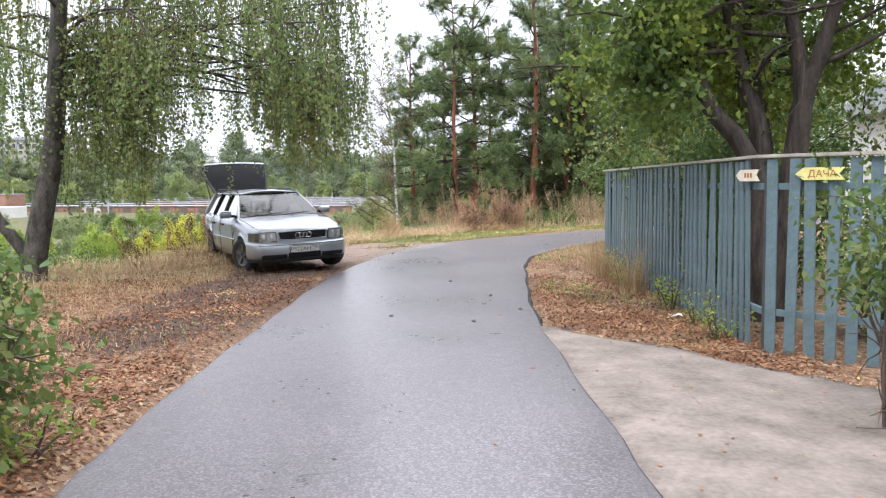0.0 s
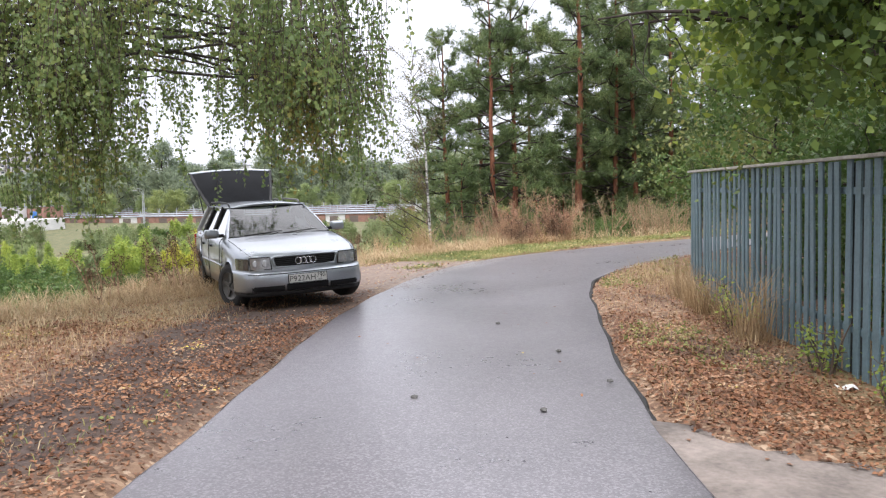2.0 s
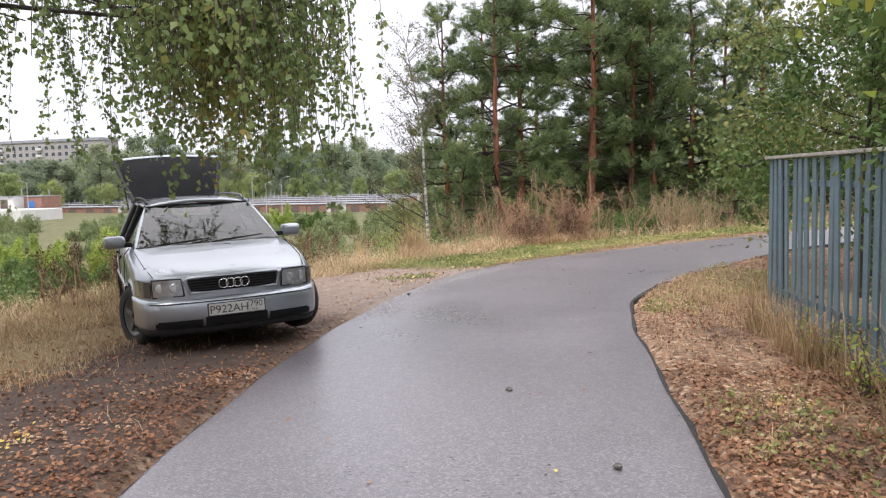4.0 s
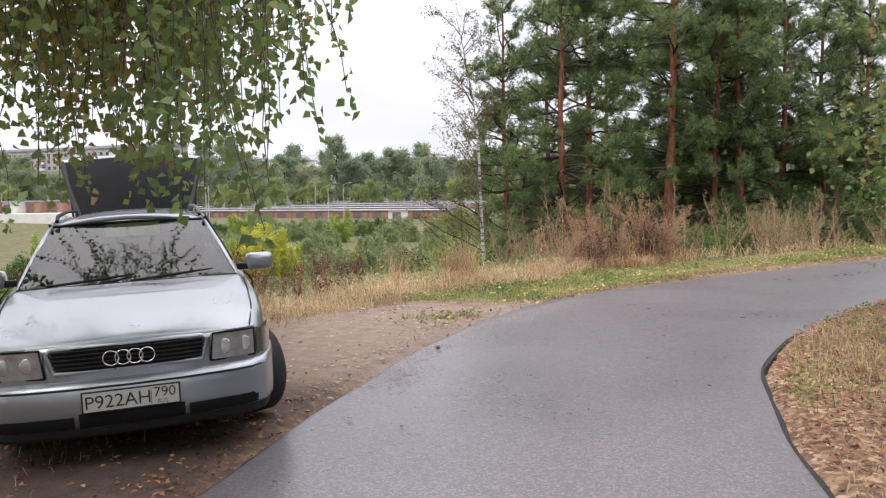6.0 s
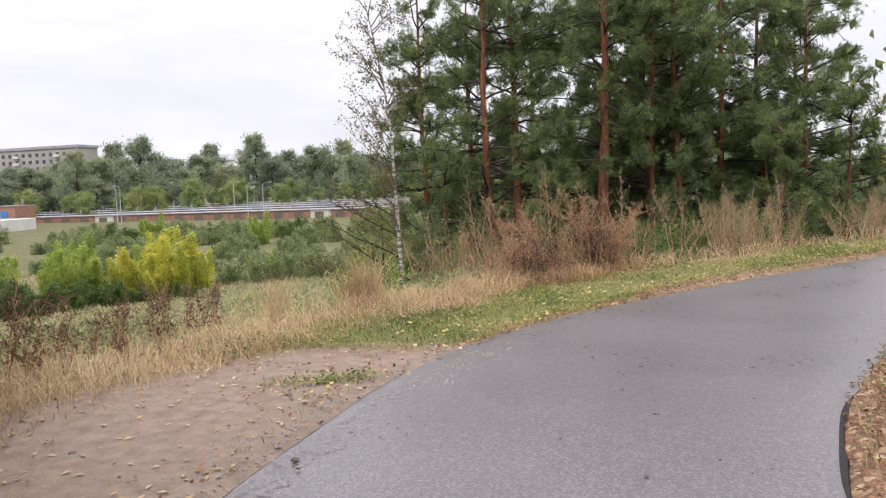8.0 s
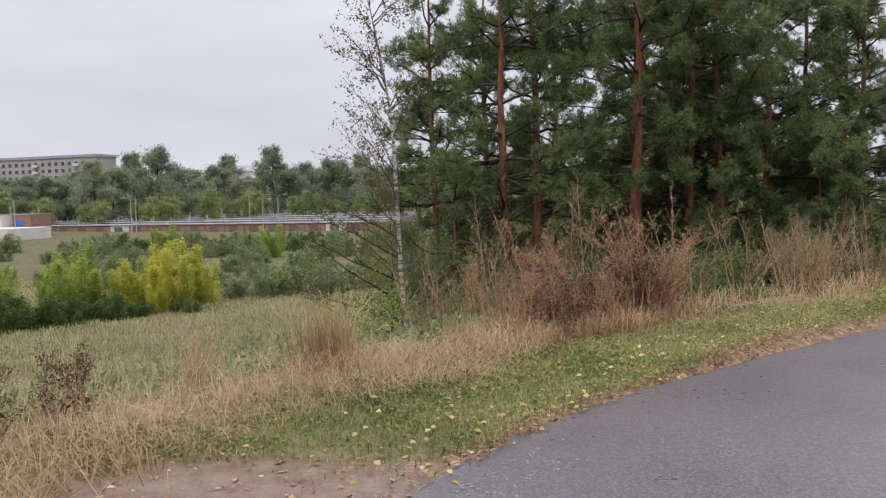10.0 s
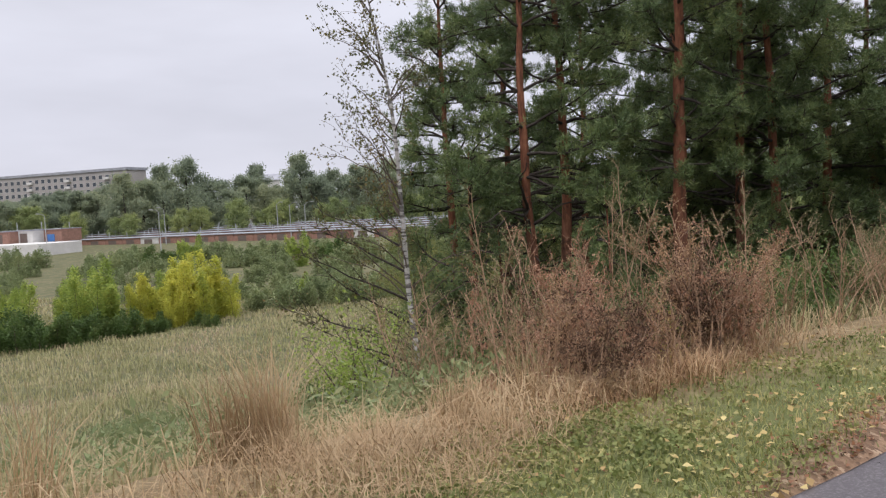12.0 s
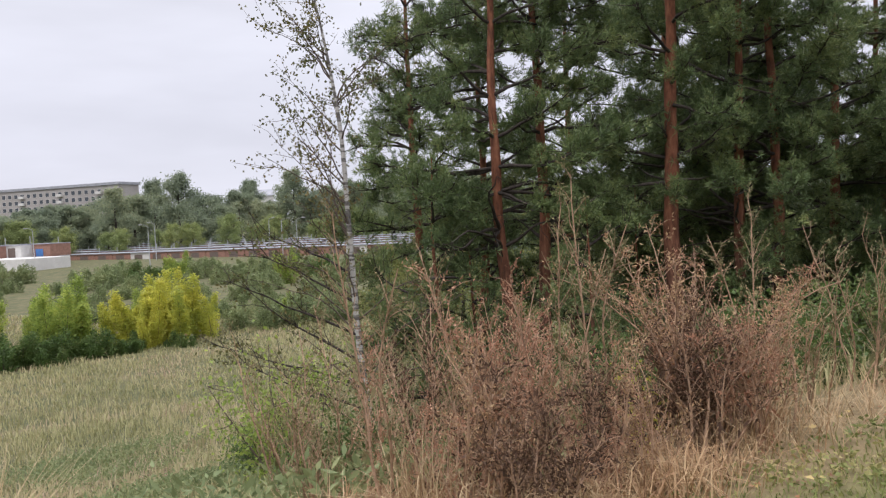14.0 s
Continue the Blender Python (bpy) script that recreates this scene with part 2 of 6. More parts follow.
MAPLE_LEAF = leaf_material("maple_leaf", ((0.0, (0.05, 0.085, 0.028)), (0.5, (0.14, 0.20, 0.045)), (0.85, (0.27, 0.33, 0.06)), (1.0, (0.36, 0.31, 0.06))), 0.4, 0.5)
SHRUB_LEAF = leaf_material("shrub_leaf", ((0.0, (0.05, 0.09, 0.025)), (0.6, (0.10, 0.165, 0.045)), (1.0, (0.18, 0.20, 0.065))), 0.45, 0.35)
WILLOW_LEAF = leaf_material("willow_leaf", ((0.0, (0.09, 0.12, 0.04)), (0.5, (0.18, 0.21, 0.065)), (1.0, (0.31, 0.27, 0.09))), 0.5, 0.4)
NEEDLE = leaf_material("pine_needle", ((0.0, (0.065, 0.10, 0.045)), (0.5, (0.135, 0.19, 0.075)), (1.0, (0.25, 0.29, 0.105))), 0.45, 0.3, 0.9)
YELLOW_LEAF = leaf_material("yellowing_leaf", ((0.0, (0.30, 0.37, 0.08)), (0.45, (0.50, 0.51, 0.09)), (1.0, (0.70, 0.63, 0.12))), 0.5, 0.5, 0.35)
LIME_LEAF = leaf_material("lime_leaf", ((0.0, (0.17, 0.24, 0.06)), (0.5, (0.31, 0.40, 0.09)), (1.0, (0.48, 0.51, 0.12))), 0.5, 0.5, 0.35)
SAGE_LEAF = leaf_material("sage_leaf", ((0.0, (0.12, 0.16, 0.07)), (0.5, (0.21, 0.26, 0.12)), (1.0, (0.31, 0.33, 0.15))), 0.6, 0.3, 0.3)
# far leaves lifted and greyed: distance haze is put into their colour
HAZED_FAR_LEAF = leaf_material("hazed_far_leaf", ((0.0, (0.15, 0.19, 0.145)), (0.5, (0.24, 0.29, 0.19)), (1.0, (0.36, 0.38, 0.22))), 0.6, 0.4, 0.05)
HAZED_FAR_LIME = leaf_material("hazed_far_lime_leaf", ((0.0, (0.17, 0.22, 0.11)), (0.5, (0.27, 0.33, 0.13)), (1.0, (0.42, 0.42, 0.16))), 0.6, 0.4, 0.05)
DRY_LEAF = leaf_material("dry_leaf", ((0.0, (0.07, 0.034, 0.022)), (0.35, (0.18, 0.08, 0.042)), (0.7, (0.32, 0.155, 0.08)), (0.95, (0.50, 0.36, 0.24)), (1.0, (0.58, 0.46, 0.1))), 0.6, 0.15, 1.2)
RUST_WEED = leaf_material("rust_weed", ((0.0, (0.13, 0.065, 0.043)), (0.5, (0.42, 0.215, 0.135)), (1.0, (0.66, 0.45, 0.30))), 0.8, 0.2, 1.0)
DEAD_WEED = leaf_material("dead_weed", ((0.0, (0.05, 0.03, 0.022)), (0.5, (0.12, 0.07, 0.045)), (1.0, (0.22, 0.14, 0.09))), 0.8, 0.2, 1.0)
TAN_WEED = leaf_material("tan_weed", ((0.0, (0.20, 0.11, 0.06)), (0.5, (0.42, 0.27, 0.15)), (1.0, (0.62, 0.47, 0.28))), 0.8, 0.25, 1.0)
OLIVE_WEED = leaf_material("olive_weed", ((0.0, (0.11, 0.11, 0.05)), (0.5, (0.21, 0.19, 0.095)), (1.0, (0.37, 0.31, 0.18))), 0.8, 0.2, 1.0)
STRAW = leaf_material("straw_blade", ((0.0, (0.24, 0.155, 0.085)), (0.5, (0.44, 0.315, 0.18)), (1.0, (0.60, 0.48, 0.31))), 0.7, 0.25, 0.5)
BLADE = leaf_material("grass_blade", ((0.0, (0.10, 0.13, 0.042)), (0.4, (0.21, 0.245, 0.08)), (0.7, (0.34, 0.32, 0.125)), (1.0, (0.50, 0.40, 0.21))), 0.6, 0.3, 0.8)
MEADOW = leaf_material("meadow_blade", ((0.0, (0.22, 0.225, 0.11)), (0.45, (0.35, 0.335, 0.165)), (0.8, (0.43, 0.37, 0.225)), (1.0, (0.47, 0.34, 0.26))), 0.7, 0.3, 0.16)


# ---- mesh kit ----
def fast_mesh(name, V, F):
    V, F = np.asarray(V, np.float32), np.asarray(F, np.int32)
    me = bpy.data.meshes.new(name)
    k = F.shape[1]
    me.vertices.add(len(V))
    me.vertices.foreach_set("co", V.ravel())
    me.loops.add(F.size)
    me.loops.foreach_set("vertex_index", F.ravel())
    me.polygons.add(len(F))
    me.polygons.foreach_set("loop_start", np.arange(0, F.size, k, dtype=np.int32))
    me.update(calc_edges=True)
    return me


def put(name, V, F, mat, parent=None, label="", smooth=False):
    me = fast_mesh(name, V, F)
    me.materials.append(mat)
    if smooth:
        me.polygons.foreach_set("use_smooth", np.ones(len(me.polygons), bool))
    ob = new(name, me)
    ob.parent = parent
    if label:
        tagged(ob, label)
    return ob


def part(name, bm, mat, parent=None, label="", smooth=False):
    me = bpy.data.meshes.new(name)
    bm.to_mesh(me)
    bm.free()
    me.materials.append(mat)
    if smooth:
        me.polygons.foreach_set("use_smooth", np.ones(len(me.polygons), bool))
    ob = new(name, me)
    ob.parent = parent
    if label:
        tagged(ob, label)
    return ob


def box_bm(sx, sy, sz, at=(0, 0, 0), bevel=0.0, bm=None, turn=None):
    bm2 = bmesh.new()
    bmesh.ops.create_cube(bm2, size=1)
    bmesh.ops.scale(bm2, vec=(sx, sy, sz), verts=bm2.verts)
    if bevel:
        bmesh.ops.bevel(bm2, geom=bm2.edges, offset=bevel, segments=2, affect="EDGES", profile=0.6)
    if turn is not None:
        bmesh.ops.transform(bm2, matrix=turn, verts=bm2.verts)
    bmesh.ops.translate(bm2, vec=at, verts=bm2.verts)
    if bm is None:
        return bm2
    tmp = bpy.data.meshes.new("tmp")
    bm2.to_mesh(tmp)
    bm2.free()
    bm.from_mesh(tmp)
    bpy.data.meshes.remove(tmp)
    return bm


class Soup:
    """Gathers vertices and quads of one mesh."""

    def __init__(self):
        self.v, self.f, self.n = [], [], 0

    def add(self, V, F):
        V, F = np.asarray(V, float), np.asarray(F, int)
        self.v.append(V)
        self.f.append(F + self.n)
        self.n += len(V)

    def tube(self, pts, radii, sides=6):
        pts, radii = np.asarray(pts, float), np.asarray(radii, float)
        t = np.gradient(pts, axis=0)
        t /= np.linalg.norm(t, axis=1)[:, None] + 1e-9
        ref = np.where(np.abs(t[:, 2:3]) > 0.9, np.array([[1.0, 0, 0]]), np.array([[0, 0, 1.0]]))
        a = np.cross(t, ref)
        a /= np.linalg.norm(a, axis=1)[:, None] + 1e-9
        b = np.cross(t, a)
        for i in range(1, len(a)):                      # keep the rings from twisting
            if np.dot(a[i], a[i - 1]) < 0:
                a[i], b[i] = -a[i], -b[i]
        ang = np.arange(sides) / sides * 2 * math.pi
        V = pts[:, None] + radii[:, None, None] * (np.cos(ang)[None, :, None] * a[:, None] + np.sin(ang)[None, :, None] * b[:, None])
        i, j = np.meshgrid(np.arange(len(pts) - 1), np.arange(sides), indexing="ij")
        k = (j + 1) % sides
        F = np.stack([i * sides + j, i * sides + k, (i + 1) * sides + k, (i + 1) * sides + j], -1).reshape(-1, 4)
        self.add(V.reshape(-1, 3), F)

    def put(self, name, mat, parent=None, label="", smooth=False):
        return put(name, np.concatenate(self.v), np.concatenate(self.f), mat, parent, label, smooth)


def unit(a):
    return a / (np.linalg.norm(a, axis=-1, keepdims=True) + 1e-9)


def leaves_arrays(rng, P, axis, length, width, fold=0.25, flat=0.0):
    """One small folded leaf at each point, pointing along its axis."""
    P, n = np.asarray(P, float), len(P)
    axis = unit(np.broadcast_to(np.asarray(axis, float), (n, 3)))
    ref = rng.normal(size=(n, 3))
    if flat:
        ref = ref * flat + np.array([[0, 0, 1.0]])
    side = unit(np.cross(axis, unit(ref)))
    up = np.cross(side, axis)
    L = (np.broadcast_to(length, (n,)) * rng.uniform(0.7, 1.3, n))[:, None]
    W = (np.broadcast_to(width, (n,)) * rng.uniform(0.75, 1.25, n))[:, None]
    mid = P + axis * L * 0.42
    V = np.stack([P, mid + side * W * 0.5 + up * W * fold, P + axis * L, mid - side * W * 0.5 + up * W * fold], 1).reshape(-1, 3)
    F = np.arange(4 * n).reshape(n, 4)
    return V, F


def blades_arrays(rng, P, height, width, lean=0.35):
    """Grass: a bent, tapering blade of two quads at each point."""
    n = len(P)
    h = (np.broadcast_to(height, (n,)) * rng.uniform(0.55, 1.35, n))[:, None]
    w = (np.broadcast_to(width, (n,)) * rng.uniform(0.7, 1.3, n))[:, None]
    a = rng.uniform(0, 2 * math.pi, n)
    d = np.stack([np.cos(a), np.sin(a), np.zeros(n)], 1)
    s = np.stack([-np.sin(a), np.cos(a), np.zeros(n)], 1)
    k = rng.uniform(0.2, 1.0, n)[:, None] * lean
    up = np.array([[0, 0, 1.0]])
    m = P + up * h * 0.55 + d * h * k * 0.35
    tip = P + up * h * (1 - 0.35 * k) + d * h * k
    V = np.stack([P - s * w / 2, P + s * w / 2, m + s * w * 0.38, m - s * w * 0.38, tip + s * w * 0.05, tip - s * w * 0.05], 1).reshape(-1, 3)
    b = np.arange(n)[:, None] * 6
    F = np.concatenate([b + np.array([[0, 1, 2, 3]]), b + np.array([[3, 2, 4, 5]])], 0)
    return V, F


def smooth01(a, b, x):
    t = np.clip((x - a) / (b - a), 0, 1)
    return t * t * (3 - 2 * t)


def wobble(x, y, s, seed=0.0):
    """Cheap smooth noise in the plan, about -1 to 1."""
    return (np.sin(x * 1.7 / s + seed) * np.cos(y * 1.3 / s - seed * 1.7) + np.sin((x + y) * 0.9 / s + 2 * seed) * 0.6 + np.sin((x * 2.9 - y * 2.3) / s + 3.1 * seed) * 0.4) / 2


# ---- plan of the place ----
ROAD = [((-1.9, -60), (1.0, -60)), ((-1.9, -20), (1.0, -20)), ((-1.92, 0), (1.03, 0)), ((-1.98, 5), (1.02, 5)), ((-2.03, 8), (1.06, 8)),
        ((-2.0, 10.5), (1.13, 10.5)), ((-1.88, 13), (1.3, 12.9)), ((-1.68, 15.2), (1.5, 14.9)), ((-1.35, 17.2), (1.85, 16.6)),
        ((-0.8, 19.1), (2.45, 18.0)), ((-0.05, 20.8), (3.2, 19.1)), ((1.05, 22.2), (4.2, 20.5)), ((2.3, 23.4), (5.3, 22.0)),
        ((3.7, 24.6), (6.4, 23.3)), ((5.8, 26.2), (8.1, 24.6)), ((7.7, 27.7), (9.9, 25.8)), ((13, 31.2), (14.8, 28.7)), ((30, 41), (31.5, 38)), ((90, 75), (91.5, 72))]
CREST = np.array([(-9, -60), (-8.2, 0), (-7.2, 9), (-6.3, 13), (-4.7, 17.5), (-3.5, 20.3), (-1.6, 22.7), (0.3, 24.3), (2.2, 25.8), (4.6, 27.8), (7.5, 29.8), (14, 33.8), (30, 43), (90, 78)], float)


def spline(pts, step):
    """A smooth line through the points (Catmull-Rom), one vertex each step."""
    p = np.asarray(pts, float)
    q = np.vstack([2 * p[0] - p[1], p, 2 * p[-1] - p[-2]])
    out = []
    for i in range(1, len(q) - 2):
        m = max(2, int(np.linalg.norm((q[i + 1] - q[i])[:2]) / step))
        t = (np.arange(m) / m)[:, None]
        out.append(0.5 * (2 * q[i] + (q[i + 1] - q[i - 1]) * t + (2 * q[i - 1] - 5 * q[i] + 4 * q[i + 1] - q[i + 2]) * t * t + (3 * q[i] - q[i - 1] - 3 * q[i + 1] + q[i + 2]) * t ** 3))
    return np.vstack(out + [p[-1:]])


ROAD_LINE = spline([(*a, *b) for a, b in ROAD], 0.25)
ROAD_MID = (ROAD_LINE[:, :2] + ROAD_LINE[:, 2:]) / 2


def to_line(x, y, line):
    """Distance to a line in the plan, positive on its left."""
    x, y = np.atleast_1d(np.asarray(x, float)), np.atleast_1d(np.asarray(y, float))
    best, sign = np.full(x.shape, 1e9), np.zeros(x.shape)
    for (ax, ay), (bx, by) in zip(line[:-1], line[1:]):
        dx, dy = bx - ax, by - ay
        t = np.clip(((x - ax) * dx + (y - ay) * dy) / (dx * dx + dy * dy), 0, 1)
        d = np.hypot(x - ax - t * dx, y - ay - t * dy)
        near = d < best
        best = np.where(near, d, best)
        sign = np.where(near, np.sign(dx * (y - ay) - dy * (x - ax)), sign)
    return best * np.where(sign == 0, 1, sign)


MID_COARSE = ROAD_MID[::4]


def road_off(x, y):
    """Offset from the road's middle, positive to the left; the edges lie at about 1.5."""
    return to_line(x, y, MID_COARSE)


def ground_z(x, y, detail=True):
    x, y = np.atleast_1d(np.asarray(x, float)), np.atleast_1d(np.asarray(y, float))
    d = to_line(x, y, CREST)
    z = np.interp(d, [-60, 0, 1, 2.5, 5, 10, 20, 35, 55, 200, 330, 500, 900, 3000], [0, 0, -0.12, -0.6, -1.5, -2.9, -5.0, -6.6, -7.0, -7.0, -4.0, 1.0, 4.0, 6.0])
    o = road_off(x, y)
    z = z - 0.12 * smooth01(-1.7, -3.2, o) * (d < 0)
    if detail:
        bumps = 0.035 * wobble(x, y, 0.7) + 0.02 * wobble(x, y, 0.23, 2.0)
        z = z + bumps * smooth01(1.8, 2.4, np.abs(o)) + 0.12 * wobble(x, y, 6, 1.0) * smooth01(2, 12, d)
    bed = np.interp(x, [1.0, 2.2, 3.2, 5.0, 12.0], [8.3, 7.35, 6.2, 4.45, -0.1])
    z = z - 0.11 * smooth01(0.0, -0.3, y - bed) * smooth01(-1.3, -1.6, o) * (y > -6)
    return z - 0.09 * smooth01(1.76, 1.57, np.abs(o))


def axis_steps(lo, hi, fine, far, growth=1.18):
    mid = list(np.arange(lo, hi + fine / 2, fine))
    up, s = [hi], fine
    while up[-1] < far[1]:
        s *= growth
        up.append(up[-1] + s)
    dn, s = [lo], fine
    while dn[-1] > far[0]:
        s *= growth
        dn.append(dn[-1] - s)
    return np.array(dn[:0:-1] + mid + up[1:])


def make_ground_sheet():
    xs, ys = axis_steps(-9, 11, 0.17, (-1500, 1500)), axis_steps(-3, 31, 0.17, (-300, 3000))
    X, Y = np.meshgrid(xs, ys, indexing="ij")
    x, y = X.ravel(), Y.ravel()
    V = np.stack([x, y, ground_z(x, y)], 1)
    i, j = np.meshgrid(np.arange(len(xs) - 1), np.arange(len(ys) - 1), indexing="ij")
    n = len(ys)
    F = np.stack([i * n + j, (i + 1) * n + j, (i + 1) * n + j + 1, i * n + j + 1], -1).reshape(-1, 4)
    ob = put("ground", V, F, GROUND, smooth=True)
    d, o = to_line(x, y, CREST), road_off(x, y)
    jit = 0.35 * wobble(x, y, 0.9, 4.0)
    masks = {
        "meadow": smooth01(0.8, 3.5, d + jit * 2),
        "turf": smooth01(20.2, 21.4, y + jit) * smooth01(1.75, 2.1, o + jit * 0.5) * smooth01(-0.2, -1.0, d + jit) + 0.8 * smooth01(-6, -9, o + jit * 3),
        "straw": np.clip(smooth01(-2.2, -0.4, d + jit) + 0.8 * smooth01(-0.1, 0.3, wobble(x, y, 1.6, 7.0)) * smooth01(2.2, 3.2, np.abs(o)), 0, 1),
        "soil": 0.95 * smooth01(6.8, 9.0, y + jit) * smooth01(1.5, 1.8, o) * smooth01(3.9, 3.1, o + jit) * smooth01(16.6, 15.2, y + jit) + np.clip(smooth01(2.0, 2.5, o + jit * 0.6) * smooth01(3.6, 3.0, o + jit) * smooth01(6.5, 8.5, y + jit * 3) * smooth01(21.0, 19.6, y + jit) + 0.6 * smooth01(0.25, 0.6, wobble(x, y, 0.8, 3.0)) * (o < -1.5), 0, 1),
        "sand": smooth01(15.2, 16.6, y + jit) * smooth01(20.9, 20.2, y + jit * 0.7) * smooth01(1.4, 1.6, o) * smooth01(-0.3, -1.0, d + jit),
    }
    for name, val in masks.items():
        ob.data.attributes.new(name, "FLOAT", "POINT").data.foreach_set("value", np.clip(val, 0, 1).astype(np.float32))
    return tagged(ob, "leaf-strewn verge falling to a green meadow", "ground", kind="structure")


def make_road():
    L, R = ROAD_LINE[:, :2], ROAD_LINE[:, 2:]
    across = unit(R - L)
    s = np.arange(len(L))
    w1 = 0.03 * np.sin(s * 0.21) + 0.012 * np.sin(s * 0.83 + 1)
    w2 = 0.03 * np.sin(s * 0.17 + 2) + 0.012 * np.sin(s * 0.71)
    L, R = L + across * w1[:, None], R + across * w2[:, None]
    f = np.array([0, 0.02, 0.15, 0.35, 0.5, 0.65, 0.85, 0.98, 1.0])
    crown = np.array([-0.012, 0.0, 0.012, 0.02, 0.022, 0.02, 0.012, 0.0, -0.012])
    P = L[:, None] * (1 - f[None, :, None]) + R[:, None] * f[None, :, None]
    V = np.concatenate([P, np.broadcast_to(crown[None, :, None] - 0.005, (*P.shape[:2], 1))], 2).reshape(-1, 3)
    i, j = np.meshgrid(np.arange(len(L) - 1), np.arange(len(f) - 1), indexing="ij")
    n = len(f)
    F = np.stack([i * n + j, i * n + j + 1, (i + 1) * n + j + 1, (i + 1) * n + j], -1).reshape(-1, 4)
    ob = put("road", V, F, ASPHALT, smooth=True)
    tagged(ob, "narrow wet grey asphalt lane with ragged edges", "road", kind="structure")
    for name, edge, out, wide in (("road_edge", R, across, 1.0), ("road_edge", L, -across, 0.3)):
        rim = Soup()
        k = len(edge)
        jag = (0.05 + 0.018 * np.sin(np.arange(k) * 1.3) + 0.018 * np.sin(np.arange(k) * 3.1))[:, None] * wide * (0.2 + 0.8 * smooth01(7.6, 8.6, edge[:, 1:2]))
        a = np.c_[edge - out * 0.01, np.full(k, -0.013)]
        b = np.c_[edge + out * jag * 0.5, np.full(k, -0.022)]
        c = np.c_[edge + out * jag, np.full(k, -0.11)]
        for p, q in ((a, b), (b, c)):
            ii = np.arange(k - 1)
            rim.add(np.vstack([p, q]), np.stack([ii, ii + 1, k + ii + 1, k + ii], 1))
        rim.put(name, ASPHALT_RIM, ob, "dark crumbled asphalt edge")
    return ob


make_ground_sheet()
make_road()


def make_slab():
    xs, ys = np.arange(1.0, 12.01, 0.25), np.arange(-6, 8.6, 0.25)
    X, Y = np.meshgrid(xs, ys, indexing="ij")
    lim = np.interp(X, [1.0, 2.2, 3.2, 5.0, 12.0], [8.45, 7.5, 6.35, 4.6, 0.0]) + 0.06 * np.sin(X * 7) + 0.05 * np.sin(X * 17)
    Y = -6 + (Y + 6) / 14.5 * (lim + 6)
    x, y = X.ravel(), Y.ravel()
    z = -0.018 - 0.10 * smooth01(1.2, 3.0, x) + 0.012 * wobble(x, y, 0.8, 5.0)
    n = len(ys)
    i, j = np.meshgrid(np.arange(len(xs) - 1), np.arange(n - 1), indexing="ij")
    F = np.stack([i * n + j, (i + 1) * n + j, (i + 1) * n + j + 1, i * n + j + 1], -1).reshape(-1, 4)
    ob = put("driveway", np.stack([x, y, z], 1), F, CONCRETE, smooth=True)
    md = ob.modifiers.new("thick", "SOLIDIFY")
    md.thickness, md.offset = 0.06, -1
    return tagged(ob, "sandy worn concrete driveway beside the lane", "driveway", kind="structure")


make_slab()


# ---- the estate car ----
def grid_quads(nu, nv, closed_u=False):
    i, j = np.meshgrid(np.arange(nu if closed_u else nu - 1), np.arange(nv - 1), indexing="ij")
    return np.stack([i * nv + j, ((i + 1) % nu) * nv + j, ((i + 1) % nu) * nv + j + 1, i * nv + j + 1], -1).reshape(-1, 4)


def car_paint():
    m, n, l, b = material("silver_paint", 0.32, 0.75, 0.5)
    co = n.new("ShaderNodeTexCoord").outputs["Object"]
    f, g = noise_node(n, l, 900, 1, co), noise_node(n, l, 2.5, 5, co)
    c = ramp(n, l, f, ((0.3, (0.23, 0.25, 0.28)), (0.7, (0.36, 0.385, 0.42))))
    c = mixed(n, l, 0.5, c, ramp(n, l, g, ((0.3, (0.24, 0.26, 0.29)), (0.7, (0.36, 0.385, 0.42)))))
    l.new(c, b.inputs["Base Color"])
    l.new(ramp(n, l, g, ((0.3, (0.26,) * 3), (0.7, (0.42,) * 3))), b.inputs["Roughness"])
    b.inputs["Coat Weight"].default_value, b.inputs["Coat Roughness"].default_value = 0.8, 0.06
    return m


def glass_material(name, tint):
    m = bpy.data.materials.new(name)
    m.use_nodes = True
    n, l = m.node_tree.nodes, m.node_tree.links
    n.clear()
    out, mx = n.new("ShaderNodeOutputMaterial"), n.new("ShaderNodeMixShader")
    tr, gl, fr = n.new("ShaderNodeBsdfTransparent"), n.new("ShaderNodeBsdfGlossy"), n.new("ShaderNodeFresnel")
    tr.inputs[0].default_value = (*tint, 1)
    gl.inputs["Roughness"].default_value = 0.02
    fr.inputs[0].default_value = 1.7
    l.new(fr.outputs[0], mx.inputs[0])
    l.new(tr.outputs[0], mx.inputs[1])
    l.new(gl.outputs[0], mx.inputs[2])
    l.new(mx.outputs[0], out.inputs[0])
    return m


PAINT = car_paint()
BLACK_PLASTIC = plain("black_plastic", (0.016, 0.016, 0.017), 0.6, spec=0.25, vary=0.3, scale=8)
GRILLE_BLACK = plain("grille_black", (0.008, 0.008, 0.009), 0.6, spec=0.15, vary=0.3, scale=8)
RUBBER = plain("tyre_rubber", (0.022, 0.021, 0.021), 0.85, vary=0.4, scale=14, bump=0.3)
ALLOY = plain("alloy", (0.13, 0.125, 0.12), 0.55, 0.6, vary=0.4)
CHROME = plain("chrome", (0.7, 0.7, 0.72), 0.15, 1.0, vary=0.08)
CAR_GLASS = glass_material("car_glass", (0.13, 0.15, 0.15))
# near-black, barely glossy: the dark trees it would mirror are put into the colour
DARK_REFLECTION = plain("dark_reflection_window", (0.007, 0.0075, 0.009), 0.45, spec=0.04, vary=0.5, scale=3)
